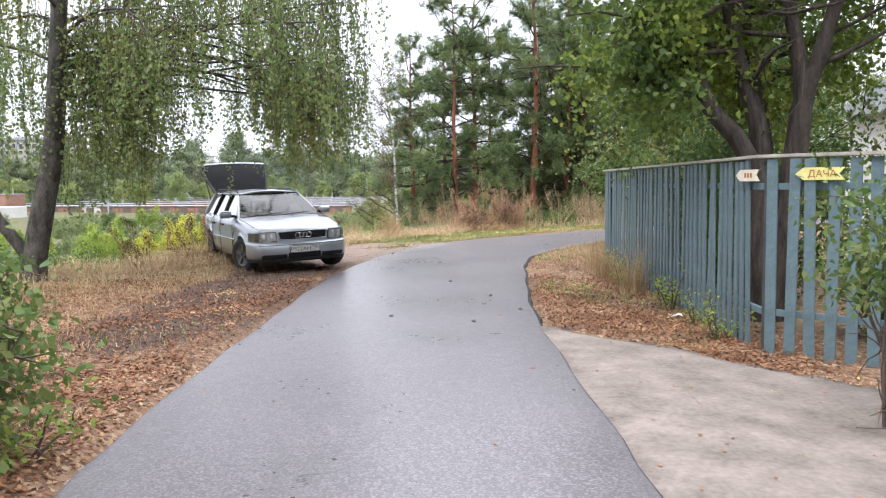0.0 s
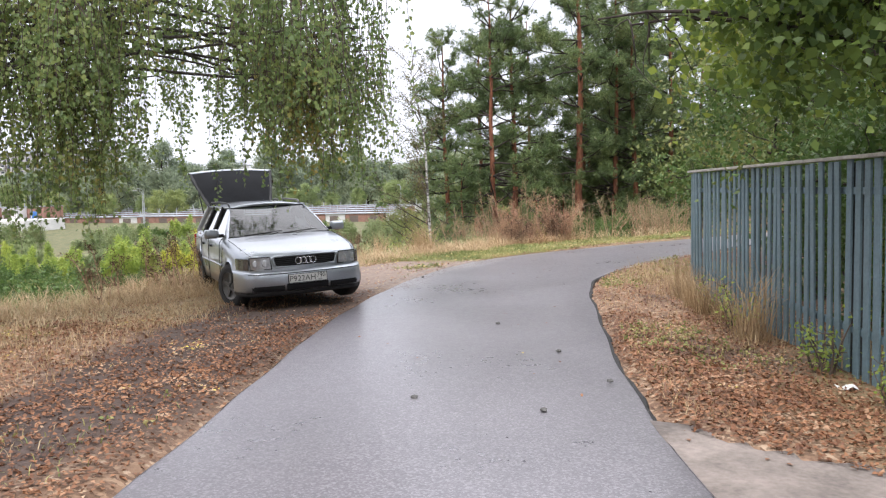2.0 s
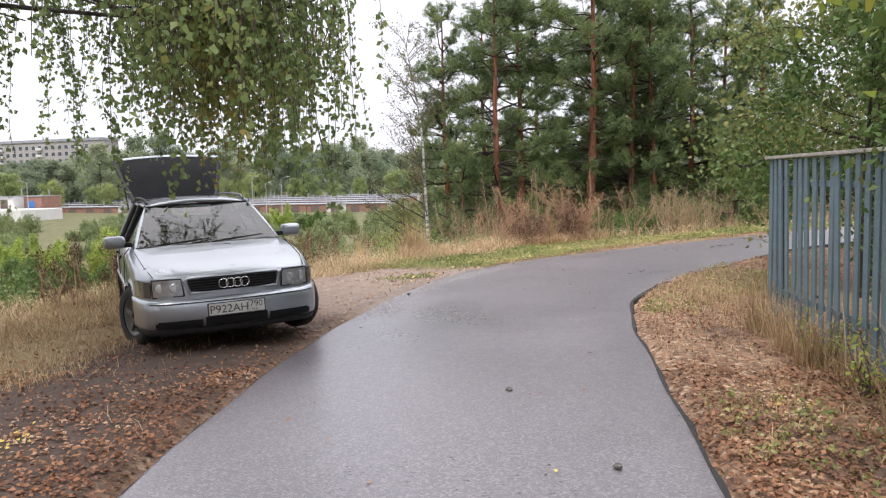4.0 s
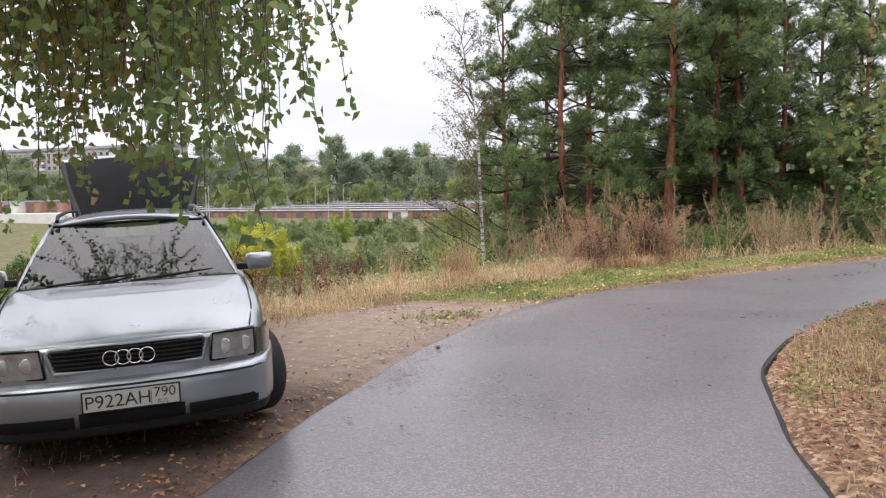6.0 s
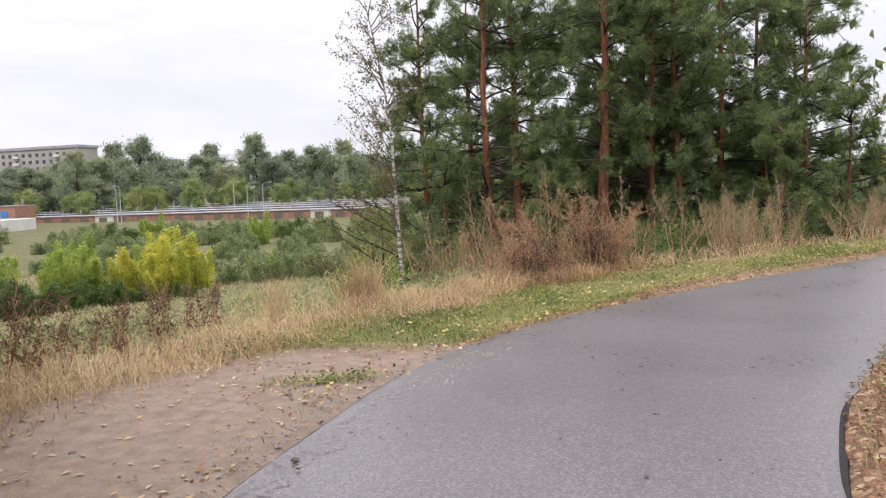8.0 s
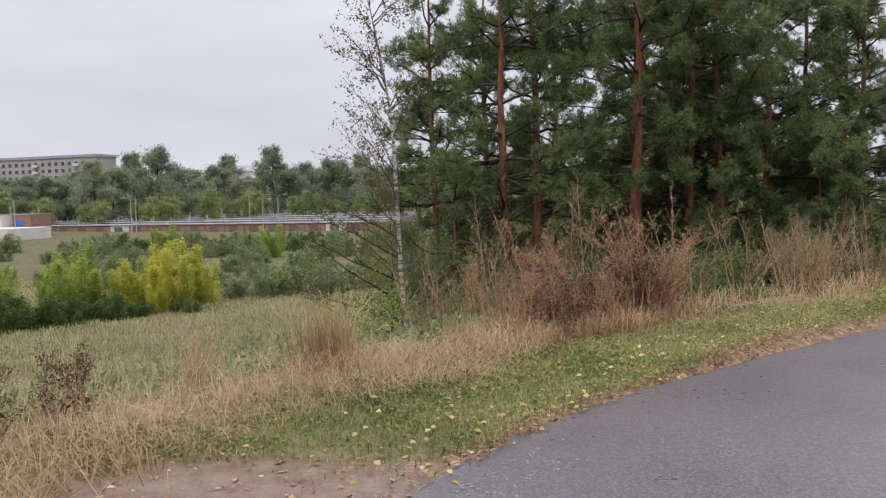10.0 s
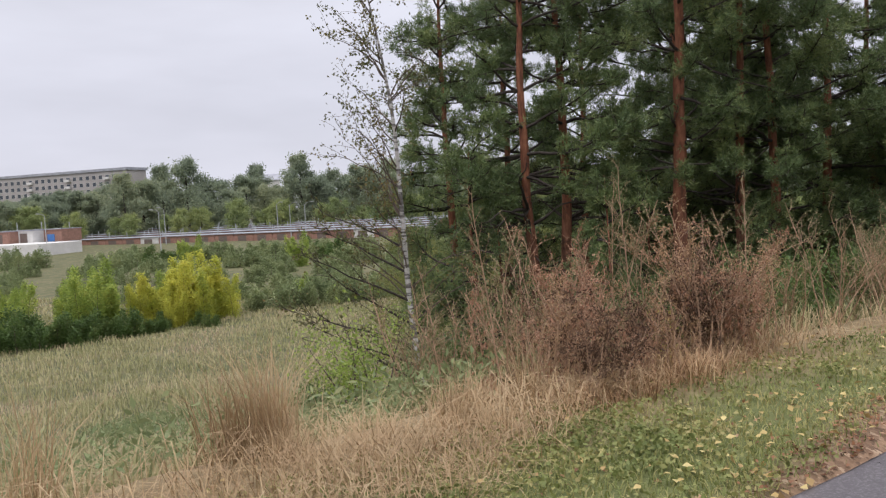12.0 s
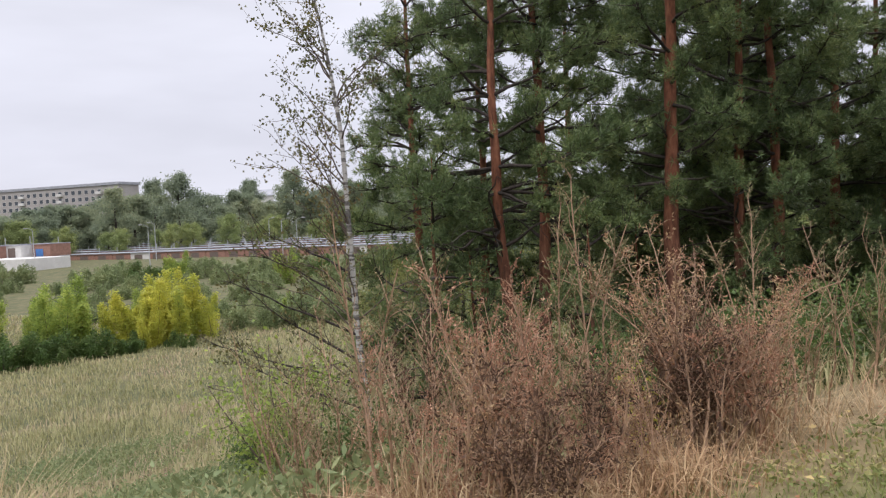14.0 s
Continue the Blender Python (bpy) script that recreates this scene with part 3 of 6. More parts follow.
LENS = plain("headlight_lens", (0.30, 0.31, 0.32), 0.12, 0.4, vary=0.35, scale=14, coat=1.0)
REFLECTOR = plain("lamp_reflector", (0.5, 0.51, 0.52), 0.2, 0.7, vary=0.3, scale=20, coat=1.0)
SMOKED = plain("smoked_lens", (0.05, 0.045, 0.045), 0.15, vary=0.2, coat=1.0)
SEAT = plain("seat_cloth", (0.05, 0.05, 0.055), 0.9, vary=0.3)
PLATE_WHITE = plain("plate_white", (0.40, 0.40, 0.385), 0.5, vary=0.08)
INK = plain("ink_black", (0.015, 0.015, 0.015), 0.5, vary=0.1)


def lettering(name, text, size, mat, parent, m, label="", align="CENTER"):
    cu = bpy.data.curves.new(name, "FONT")
    cu.body, cu.size, cu.align_x, cu.align_y, cu.extrude = text, size, align, "CENTER", 0.0008
    tmp = bpy.data.objects.new(name, cu)
    me = bpy.data.meshes.new_from_object(tmp)
    bpy.data.objects.remove(tmp)
    me.materials.clear()
    me.materials.append(mat)
    ob = new(name, me)
    ob.parent, ob.matrix_local = parent, m
    if label:
        tagged(ob, label)
    return ob


NOSE_V = [0, 0.3, 0.6, 0.70, 0.78, 0.835, 0.86]
NOSE_Y = [0.05, 0.062, 0.11, 0.15, 0.23, 0.40, 0.62]


def nose(v):
    return np.interp(np.abs(v), NOSE_V, NOSE_Y)


def make_car():
    car = new("estate_car")
    tagged(car, "silver estate car parked on the verge, tailgate open", "car")
    # body shell: half sections swept from nose to tail
    S = np.unique(np.round(np.concatenate([np.array(NOSE_Y), np.arange(0.55, 1.33, 0.045), np.arange(1.4, 3.2, 0.2), np.arange(3.22, 4.02, 0.045), [4.15, 4.35, 4.55, 4.68, 4.76, 4.8]]), 3))
    W = np.interp(S, NOSE_Y + [1.0, 2.0, 3.9, 4.5, 4.72, 4.8], NOSE_V + [0.878, 0.89, 0.885, 0.85, 0.78, 0.68])
    W = np.maximum(W, 0.02)
    T = np.interp(S, [0.05, 0.12, 0.35, 0.9, 1.4, 1.7, 4.5, 4.8], [0.70, 0.735, 0.80, 0.885, 0.935, 0.955, 0.96, 0.93])
    low = np.full(len(S), 0.22)
    for c in (0.95, 3.64):
        k = np.abs(S - c) < 0.345
        low[k] = np.maximum(low[k], 0.30 + np.sqrt(0.345 ** 2 - (S[k] - c) ** 2))
    rows = []
    for s, w, t, zb in zip(S, W, T, low):
        prof = [(0.0, zb), (0.90, zb), (0.965, max(zb, 0.26)), (0.99, max(zb, 0.40)), (1.0, max(zb, 0.52)), (1.0, max(zb, 0.555)), (0.992, max(zb, 0.57)), (0.985, max(zb, t - 0.17)), (0.965, max(zb, t - 0.075)), (0.925, t - 0.022), (0.86, t), (0.5, t + 0.022), (0.0, t + 0.03)]
        half = [(w * a, s, z) for a, z in prof]
        rows.append(half + [(-x, y, z) for x, y, z in half[-2:0:-1]])
    V = np.array(rows)
    n = V.shape[1]
    i, j = np.meshgrid(np.arange(len(S) - 1), np.arange(n), indexing="ij")
    F = np.stack([i * n + j, (i + 1) * n + j, (i + 1) * n + (j + 1) % n, i * n + (j + 1) % n], -1).reshape(-1, 4)
    body = put("body", V.reshape(-1, 3), F, PAINT, car, smooth=True)
    # front panel between bonnet and bumper
    vs, zs = np.linspace(-0.84, 0.84, 41), np.array([0.30, 0.45, 0.56, 0.62, 0.68, 0.72])
    P = np.array([[(v, nose(v) + max(0, z - 0.6) * 0.25 - 0.004, z + 0.015 - 0.02 * abs(v)) for z in zs] for v in vs])
    put("front_panel", P.reshape(-1, 3), grid_quads(len(vs), len(zs)), PAINT, car, smooth=True)
    # bonnet shut line and rounded lip
    lip = Soup()
    pts = [(v, nose(v) + 0.035, 0.742 - 0.02 * abs(v)) for v in np.linspace(-0.72, 0.72, 25)]
    lip.tube(pts, np.full(25, 0.016), 8)
    lip.put("bonnet_lip", PAINT, body, smooth=True)
    for sx in (-1, 1):
        ln = Soup()
        ln.tube([(sx * w, s, z) for s, w, z in ((0.17, 0.70, 0.742), (0.5, 0.752, 0.819), (0.9, 0.775, 0.879), (1.3, 0.79, 0.922))], np.full(4, 0.004), 5)
        ln.put("shut_line", GRILLE_BLACK, body, smooth=True)
    # bumper
    vs = np.concatenate([np.linspace(-0.865, -0.7, 10), np.linspace(-0.65, 0.65, 21), np.linspace(0.7, 0.865, 10)])
    prof = [(0.05, 0.255), (-0.015, 0.262), (-0.05, 0.29), (-0.065, 0.345), (-0.07, 0.45), (-0.06, 0.505), (-0.035, 0.535), (0.05, 0.545)]
    P = np.array([[(v * (1.012), nose(v) + dy, z) for dy, z in prof] for v in vs])
    bumper = put("front_bumper", P.reshape(-1, 3), grid_quads(len(vs), len(prof)), PAINT, car, smooth=True)
    lipb = np.array([[(v * 0.99, nose(v) + dy, z) for dy, z in ((0.08, 0.20), (0.0, 0.205), (-0.015, 0.235), (-0.005, 0.27))] for v in vs])
    put("bumper_lip", lipb.reshape(-1, 3), grid_quads(len(vs), 4), BLACK_PLASTIC, bumper, "black plastic lip", True)
    for lo, hi in ((-0.72, -0.31), (-0.285, 0.285), (0.31, 0.72)):
        vv = np.linspace(lo, hi, 12)
        P = np.array([[(v, nose(v) - 0.0715 + 0.02 * (z < 0.3), z) for z in (0.275, 0.31, 0.345 if abs(v) > 0.3 else 0.36)] for v in vv])
        put("air_intake", P.reshape(-1, 3), grid_quads(12, 3), GRILLE_BLACK, bumper, "black air intake")
    strip = Soup()
    strip.tube([(v, nose(v) - 0.066, 0.503) for v in np.linspace(-0.8, 0.8, 31)], np.full(31, 0.006), 6)
    strip.put("rub_strip", BLACK_PLASTIC, bumper, smooth=True)
    # grille
    surround = Soup()
    outl = [(-0.40, 0.585), (-0.435, 0.70), (-0.41, 0.725), (0.41, 0.725), (0.435, 0.70), (0.40, 0.585), (-0.40, 0.585)]
    surround.tube([(v, nose(v) - 0.012 + 0, z) for v, z in outl], np.full(len(outl), 0.016), 8)
    grille = surround.put("grille", PAINT, car, "black slatted grille in a silver frame", True)
    P = np.array([[(v, nose(v) - 0.010 + 0, z + 0.008) for z in (0.585, 0.65, 0.715)] for v in np.linspace(-0.41, 0.41, 13)])
    put("grille_back", P.reshape(-1, 3), grid_quads(13, 3), GRILLE_BLACK, grille)
    for k in range(5):
        z = 0.606 + 0.024 * k
        sl = Soup()
        vv = np.linspace(-0.405 - 0.006 * k, 0.405 + 0.006 * k, 9)
        sl.tube([(v, nose(v) - 0.018 + 0, z + 0.008) for v in vv], np.full(9, 0.0055), 5)
        sl.put("slat", BLACK_PLASTIC, grille)
    for k in range(4):
        rg = Soup()
        a = np.linspace(0, 2 * math.pi, 25)
        cx = -0.0975 + 0.065 * k
        rg.tube([(cx + 0.042 * math.cos(q), nose(0.1) - 0.03, 0.655 + 0.042 * math.sin(q)) for q in a], np.full(25, 0.0045), 6)
        rg.put("ring", CHROME, grille, "chrome ring", True)
    # lamps
    for sx in (-1, 1):
        vv = np.linspace(0.455, 0.715, 8)
        P = np.array([[(sx * v, nose(v) - 0.014 + 0, z - 0.012 * (v - 0.45)) for z in (0.572, 0.60, 0.69, 0.722)] for v in vv])
        if sx > 0:
            P = P[::-1]
        lamp = put("headlight", P.reshape(-1, 3), grid_quads(8, 4), LENS, car, "clear rectangular headlight", True)
        rim = Soup()
        ring = [(0.45, 0.568), (0.47, 0.727), (0.72, 0.722), (0.72, 0.562), (0.45, 0.568)]
        rim.tube([(sx * v, nose(v) - 0.012 + 0, z) for v, z in ring], np.full(5, 0.008), 6)
        rim.put("bezel", GRILLE_BLACK, lamp)
        for cv in (0.53, 0.65):
            bm = bmesh.new()
            bmesh.ops.create_uvsphere(bm, u_segments=14, v_segments=8, radius=0.048)
            bmesh.ops.scale(bm, vec=(1, 0.09, 1), verts=bm.verts)
            bmesh.ops.translate(bm, vec=(sx * cv, nose(cv) - 0.0125, 0.645), verts=bm.verts)
            part("reflector", bm, REFLECTOR, lamp, smooth=True)
        vv = np.linspace(0.73, 0.845, 8)
        P = np.array([[(sx * (v + 0.006), nose(v) - 0.008 + 0, z - 0.01) for z in (0.572, 0.645, 0.722)] for v in vv])
        if sx > 0:
            P = P[::-1]
        put("indicator", P.reshape(-1, 3), grid_quads(8, 3), SMOKED, car, "corner indicator lens", True)
    # number plate
    plate = part("number_plate", box_bm(0.53, 0.012, 0.122, (0, -0.028, 0.425), 0.004), BLACK_PLASTIC, car, "white number plate in a black frame")
    part("plate_face", box_bm(0.51, 0.004, 0.106, (0, -0.0362, 0.425), 0.001), PLATE_WHITE, plate)
    part("region_box", box_bm(0.003, 0.002, 0.10, (0.105, -0.0388, 0.425)), INK, plate)
    lettering("letters", "P922AH", 0.105, INK, plate, pose(-0.072, -0.0385, 0.420, 90, 0, 0), "black letters")
    lettering("region", "790", 0.082, INK, plate, pose(0.178, -0.0385, 0.44, 90, 0, 0), "black digits")
    lettering("country", "RUS", 0.032, INK, plate, pose(0.165, -0.0385, 0.388, 90, 0, 0))
    # cabin: windscreen, roof, pillars, side glass
    def shell(u, k):
        """Corner points of the cabin: k 0 at the belt, 1 at the roof edge."""
        return (np.interp(u, [1.32, 2.0, 3.6, 4.72], [0.78, 0.80, 0.79, 0.72]) * (1 - k) + np.interp(u, [1.32, 2.1, 3.5, 4.4], [0.57, 0.585, 0.585, 0.55]) * k)

    vs, ks = np.linspace(-1, 1, 17), np.linspace(0, 1, 7)
    P = np.array([[(v * (0.755 * (1 - k) + 0.565 * k), 1.30 + 0.80 * k + 0.13 * v * v * (1 - 0.4 * k), 0.945 + 0.415 * k + 0.02 * math.sin(k * 3.1) - 0.012 * v * v) for k in ks] for v in vs])
    screen = put("windscreen", P.reshape(-1, 3), grid_quads(17, 7), CAR_GLASS, car, "windscreen reflecting trees", True)
    sur = Soup()
    sur.tube([P[i, 0] for i in range(17)], np.full(17, 0.014), 6)
    sur.tube([P[i, -1] for i in range(17)], np.full(17, 0.012), 6)
    sur.put("seal", BLACK_PLASTIC, screen)
    for a, b, c in (((-0.55, 1.28, 0.965), (-0.2, 1.33, 0.985), (0.02, 1.37, 1.0)), ((0.0, 1.25, 0.965), (0.3, 1.30, 0.985), (0.58, 1.42, 0.995))):
        wp = Soup()
        wp.tube([a, b, c], (0.009, 0.011, 0.005), 5)
        wp.put("wiper", BLACK_PLASTIC, car)
    us, vs = np.linspace(2.08, 4.42, 12), np.linspace(-1, 1, 13)
    P = np.array([[(v * shell(u, 1), u + 0.11 * v * v * (u < 2.1), 1.362 + 0.045 * (1 - v * v) + 0.03 * math.sin((u - 2.08) / 2.34 * 3.1) - 0.02 * abs(v) ** 6) for v in vs] for u in us])
    roof = put("roof", P.reshape(-1, 3), grid_quads(12, 13)[:, ::-1], PAINT, car, smooth=True)
    md = roof.modifiers.new("thick", "SOLIDIFY")
    md.thickness = 0.03
    for sx in (-1, 1):
        rail = Soup()
        rail.tube([(sx * 0.555, u, z) for u, z in ((2.35, 1.385), (2.45, 1.425), (3.2, 1.445), (4.1, 1.435), (4.25, 1.395))], np.full(5, 0.016), 6)
        rail.put("roof_rail", BLACK_PLASTIC if sx < 0 else ALLOY, car, smooth=True)
        for name, u0, u1, wd, mt in (("pillar", 2.55, 2.62, 0.05, BLACK_PLASTIC), ("pillar", 3.52, 3.48, 0.05, BLACK_PLASTIC), ("pillar", 4.66, 4.32, 0.06, PAINT)):
            pl = Soup()
            ks = np.linspace(0, 1, 5)
            pl.tube([(sx * (shell(u0 + (u1 - u0) * k, k) + 0.012), u0 + (u1 - u0) * k, 0.945 + 0.42 * k) for k in ks], np.full(5, wd * 0.62), 6)
            pl.put(name, mt, car, smooth=True)
        ks = np.linspace(-0.06, 1.03, 8)
        P = np.array([[(sx * (0.757 - 0.19 * k + f * 0.022), 1.428 + 0.748 * k + f * (0.11 - 0.14 * k), 0.936 + 0.415 * k + 0.02 * math.sin(max(k, 0) * 3.1) + 0.012 * math.sin(f * math.pi)) for f in (-0.12, 0.2, 0.5, 0.8, 1.1)] for k in ks])
        put("pillar_panel", P.reshape(-1, 3), grid_quads(8, 5), PAINT, car, smooth=True)
        ga = Soup()
        ga.tube([(sx * (shell(u, 1) + 0.0), u, 1.362) for u in np.linspace(2.12, 4.36, 9)], np.array([0.012] + [0.022] * 8), 6)
        ga.put("roof_gutter", PAINT, car, smooth=True)
        for u0, u1, t0, t1 in ((1.56, 2.52, 2.14, 2.58), (2.60, 3.48, 2.66, 3.44), (3.57, 4.58, 3.53, 4.26)):
            P = np.array([[(sx * shell(uu, k), uu, 0.95 + 0.40 * k) for k in (0, 0.33, 0.66, 1) for uu in [(u0 + (u1 - u0) * f) * (1 - k) + (t0 + (t1 - t0) * f) * k]] for f in np.linspace(0, 1, 6)])
            put("side_window", P.reshape(-1, 3), grid_quads(6, 4), CAR_GLASS, car, smooth=True)
        # mirror
        bm = box_bm(0.22, 0.11, 0.135, (sx * 0.955, 1.67, 1.005), 0.045)
        mirror = part("mirror", bm, PAINT, car, smooth=True)
        part("mirror_foot", box_bm(0.09, 0.05, 0.05, (sx * 0.825, 1.65, 0.972), 0.012), BLACK_PLASTIC, mirror)
        # sills, side rubbing strip, door gaps, handles
        rs = Soup()
        rs.tube([(sx * (0.893 if 1.2 < u < 4 else 0.88), u, 0.56) for u in np.linspace(1.33, 3.25, 8)], np.full(8, 0.014), 6)
        rs.put("rubbing_strip", PAINT, car, smooth=True)
        for u in (1.52, 2.58, 3.36):
            gp = Soup()
            gp.tube([(sx * 0.884, u, 0.26), (sx * 0.893, u, 0.5), (sx * 0.889, u, 0.7), (sx * 0.875, u, 0.88), (sx * 0.82, u, 0.945)], np.full(5, 0.005), 4)
            gp.put("door_gap", GRILLE_BLACK, car)
        for u in (2.38, 3.18):
            part("door_handle", box_bm(0.03, 0.20, 0.035, (sx * 0.882, u, 0.80), 0.01), BLACK_PLASTIC, car)
        tl = part("tail_light", box_bm(0.05, 0.10, 0.22, (sx * 0.80, 4.62, 0.78), 0.015), plain("red_lens", (0.3, 0.02, 0.02), 0.2), car)
        # wheels
        for u, steer in ((0.95, 22), (3.64, 0)):
            m = pose(sx * 0.79, u, 0.30, 0, 0, steer)
            tyre, rim_s = Soup(), Soup()
            a = np.linspace(0, 2 * math.pi, 41)[:-1]
            prof = [(-0.095, 0.195), (-0.1, 0.24), (-0.095, 0.285), (-0.06, 0.308), (0.06, 0.308), (0.095, 0.285), (0.1, 0.24), (0.09, 0.195)]
            V = np.array([[(x, r * math.cos(q), r * math.sin(q)) for x, r in prof] for q in a])
            tyre.add(V.reshape(-1, 3), grid_quads(40, len(prof), True))
            wheel = tyre.put("wheel", RUBBER, car, "black tyre on an alloy rim", True)
            prof = [(-0.07, 0.198), (0.085, 0.197), (0.09, 0.185), (0.05, 0.17), (0.03, 0.06), (0.05, 0.04), (0.05, 0.001)]
            V = np.array([[(sx * x, r * math.cos(q), r * math.sin(q)) for x, r in prof] for q in a])
            put("rim", V.reshape(-1, 3), grid_quads(40, len(prof), True), ALLOY, wheel, "dull alloy rim", True)
            for kk in range(5):
                q = kk * 2 * math.pi / 5
                part("spoke", box_bm(0.03, 0.055, 0.16, (sx * 0.06, 0, 0.115), 0.008).copy(), ALLOY, wheel).matrix_local = Matrix.Rotation(q, 4, "X")
            wheel.matrix_local = m
            well = Soup()
            V = np.array([[(x, u + 0.35 * math.cos(q), 0.30 + 0.35 * math.sin(q)) for x in (sx * 0.5, sx * 0.865)] for q in np.linspace(-0.2, math.pi + 0.2, 15)])
            well.add(V.reshape(-1, 3), grid_quads(15, 2))
            well.put("wheel_well", BLACK_PLASTIC, car)
    # open tailgate, hinged at the back of the roof
    tg = new("tailgate")
    tg.parent, tg.matrix_local = car, pose(0, 4.40, 1.395, 39, 0, 0)
    tagged(tg, "raised tailgate, rear window coloured dark as if reflecting trees")
    vs, ks = np.linspace(-1, 1, 13), np.linspace(0, 1, 7)
    P = np.array([[(v * (0.54 + 0.19 * k), 0.98 * k, 0.03 * math.sin(k * 3.1) - 0.05 * v * v) for k in ks] for v in vs])
    pan = put("tailgate_glass", P.reshape(-1, 3), grid_quads(13, 7), DARK_REFLECTION, tg, "rear window coloured dark as if reflecting trees", True)
    P = np.array([[(v * (0.55 + 0.20 * k), 0.98 * k, -0.05 + 0.03 * math.sin(k * 3.1) - 0.05 * v * v) for k in ks] for v in vs])
    put("tailgate_lining", P.reshape(-1, 3), grid_quads(13, 7), BLACK_PLASTIC, tg, "", True)
    fr = Soup()
    fr.tube([(sx * (0.55 + 0.20 * k), 0.98 * k, -0.06) for sx, k in ((-1, 0), (-1, 0.5), (-1, 1))], np.full(3, 0.035), 6)
    fr.tube([(sx * (0.55 + 0.20 * k), 0.98 * k, -0.06) for sx, k in ((1, 0), (1, 0.5), (1, 1))], np.full(3, 0.035), 6)
    fr.tube([(v * 0.54, 0.0, -0.05 * v * v) for v in np.linspace(-1, 1, 9)], np.full(9, 0.03), 6)
    fr.put("tailgate_frame", BLACK_PLASTIC, tg)
    lo = Soup()
    lo.tube([(v * 0.75, 1.0, -0.03 - 0.05 * v * v) for v in np.linspace(-1, 1, 9)], np.full(9, 0.04), 8)
    lo.put("tailgate_lip", PAINT, tg, "silver painted lower edge", True)
    for sx in (-1, 1):
        st = Soup()
        st.tube([(sx * 0.62, 4.6, 1.15), (sx * 0.66, 4.88, 1.62)], (0.012, 0.012), 6)
        st.put("gas_strut", BLACK_PLASTIC, car)
    # inside
    part("dashboard", box_bm(1.36, 0.5, 0.2, (0, 1.62, 0.86), 0.05), SEAT, car)
    for sx in (-0.36, 0.36):
        seat = part("seat", box_bm(0.48, 0.5, 0.2, (sx, 2.5, 0.6), 0.06), SEAT, car)
        part("seat_back", box_bm(0.46, 0.14, 0.6, (sx, 2.78, 0.92), 0.06), SEAT, seat)
        part("headrest", box_bm(0.26, 0.1, 0.16, (sx, 2.82, 1.27), 0.04), SEAT, seat)
    part("rear_bench", box_bm(1.3, 0.2, 0.55, (0, 3.6, 0.9), 0.06), SEAT, car)
    part("cargo_floor", box_bm(1.3, 1.1, 0.04, (0, 4.15, 0.62)), SEAT, car)
    car.matrix_basis = pose(-2.38, 13.76, 0.01, 0, -1.8, 27)
    return car


make_car()

# ---- the slatted fence ----
FENCE_PAINT = plain("blue_grey_paint", (0.10, 0.15, 0.172), 0.6, vary=0.3, scale=4.0, bump=0.15)
FENCE_DARK = plain("dark_post", (0.05, 0.055, 0.055), 0.7, vary=0.4)
CAP_WOOD = plain("weathered_plank", (0.33, 0.31, 0.28), 0.85, vary=0.3, scale=9, bump=0.4)
SIGN_YELLOW = plain("sign_yellow", (0.62, 0.58, 0.22), 0.6, vary=0.2, scale=9)
SIGN_PALE = plain("sign_pale", (0.62, 0.58, 0.47), 0.6, vary=0.2, scale=9)
SIGN_RED = plain("sign_red", (0.35, 0.12, 0.06), 0.6, vary=0.1)


def make_fence():
    fence = new("slatted_fence")
    tagged(fence, "tall blue-grey slatted fence with a plank on top", "fence")
    slat_mesh = None
    rng = np.random.default_rng(5)
    runs = [((3.12, 15.5), (2.97, 7.5)), ((2.99, 7.44), (7.2, 3.3))]
    for r, (a, b) in enumerate(runs):
        a, b = np.array(a), np.array(b)
        length, d = np.linalg.norm(b - a), unit(b - a)
        ang = math.degrees(math.atan2(d[1], d[0]))
        for k in range(int(length / 0.178)):
            p = a + d * (0.06 + 0.178 * k)
            if slat_mesh is None:
                ob = part("slat", box_bm(0.098, 0.02, 1.80, (0, 0, 0.90), 0.004), FENCE_PAINT, fence)
                slat_mesh = ob.data
            else:
                ob = new("slat", slat_mesh)
                ob.parent = fence
            ob.matrix_local = pose(p[0], p[1], -0.10 + rng.normal(0, 0.006), rng.normal(0, 0.4), rng.normal(0, 0.5), ang + rng.normal(0, 1.5))
        nrm = np.array([-d[1], d[0]]) * 0.035
        mid = (a + b) / 2 + nrm
        for z in (0.28, 1.45):
            part("rail", box_bm(length, 0.04, 0.06, (0, 0, 0), 0.004), FENCE_PAINT, fence).matrix_local = pose(mid[0], mid[1], z, 0, 0, ang)
        part("cap_plank", box_bm(length + 0.06, 0.12, 0.03, (0, 0, 0), 0.004), CAP_WOOD, fence, "weathered plank").matrix_local = pose(*((a + b) / 2 + nrm * 0.5), 1.728, 0, 0, ang)
        for f in np.linspace(0.0 if r else 0.02, 1.0, int(length / 2.4) + 1):
            p = a + (b - a) * f + nrm * 2.4
            part("post", box_bm(0.08, 0.08, 1.85, (0, 0, 0.9), 0.006), FENCE_DARK, fence).matrix_local = pose(p[0], p[1], -0.14, 0, 0, ang)
    return fence


make_fence()


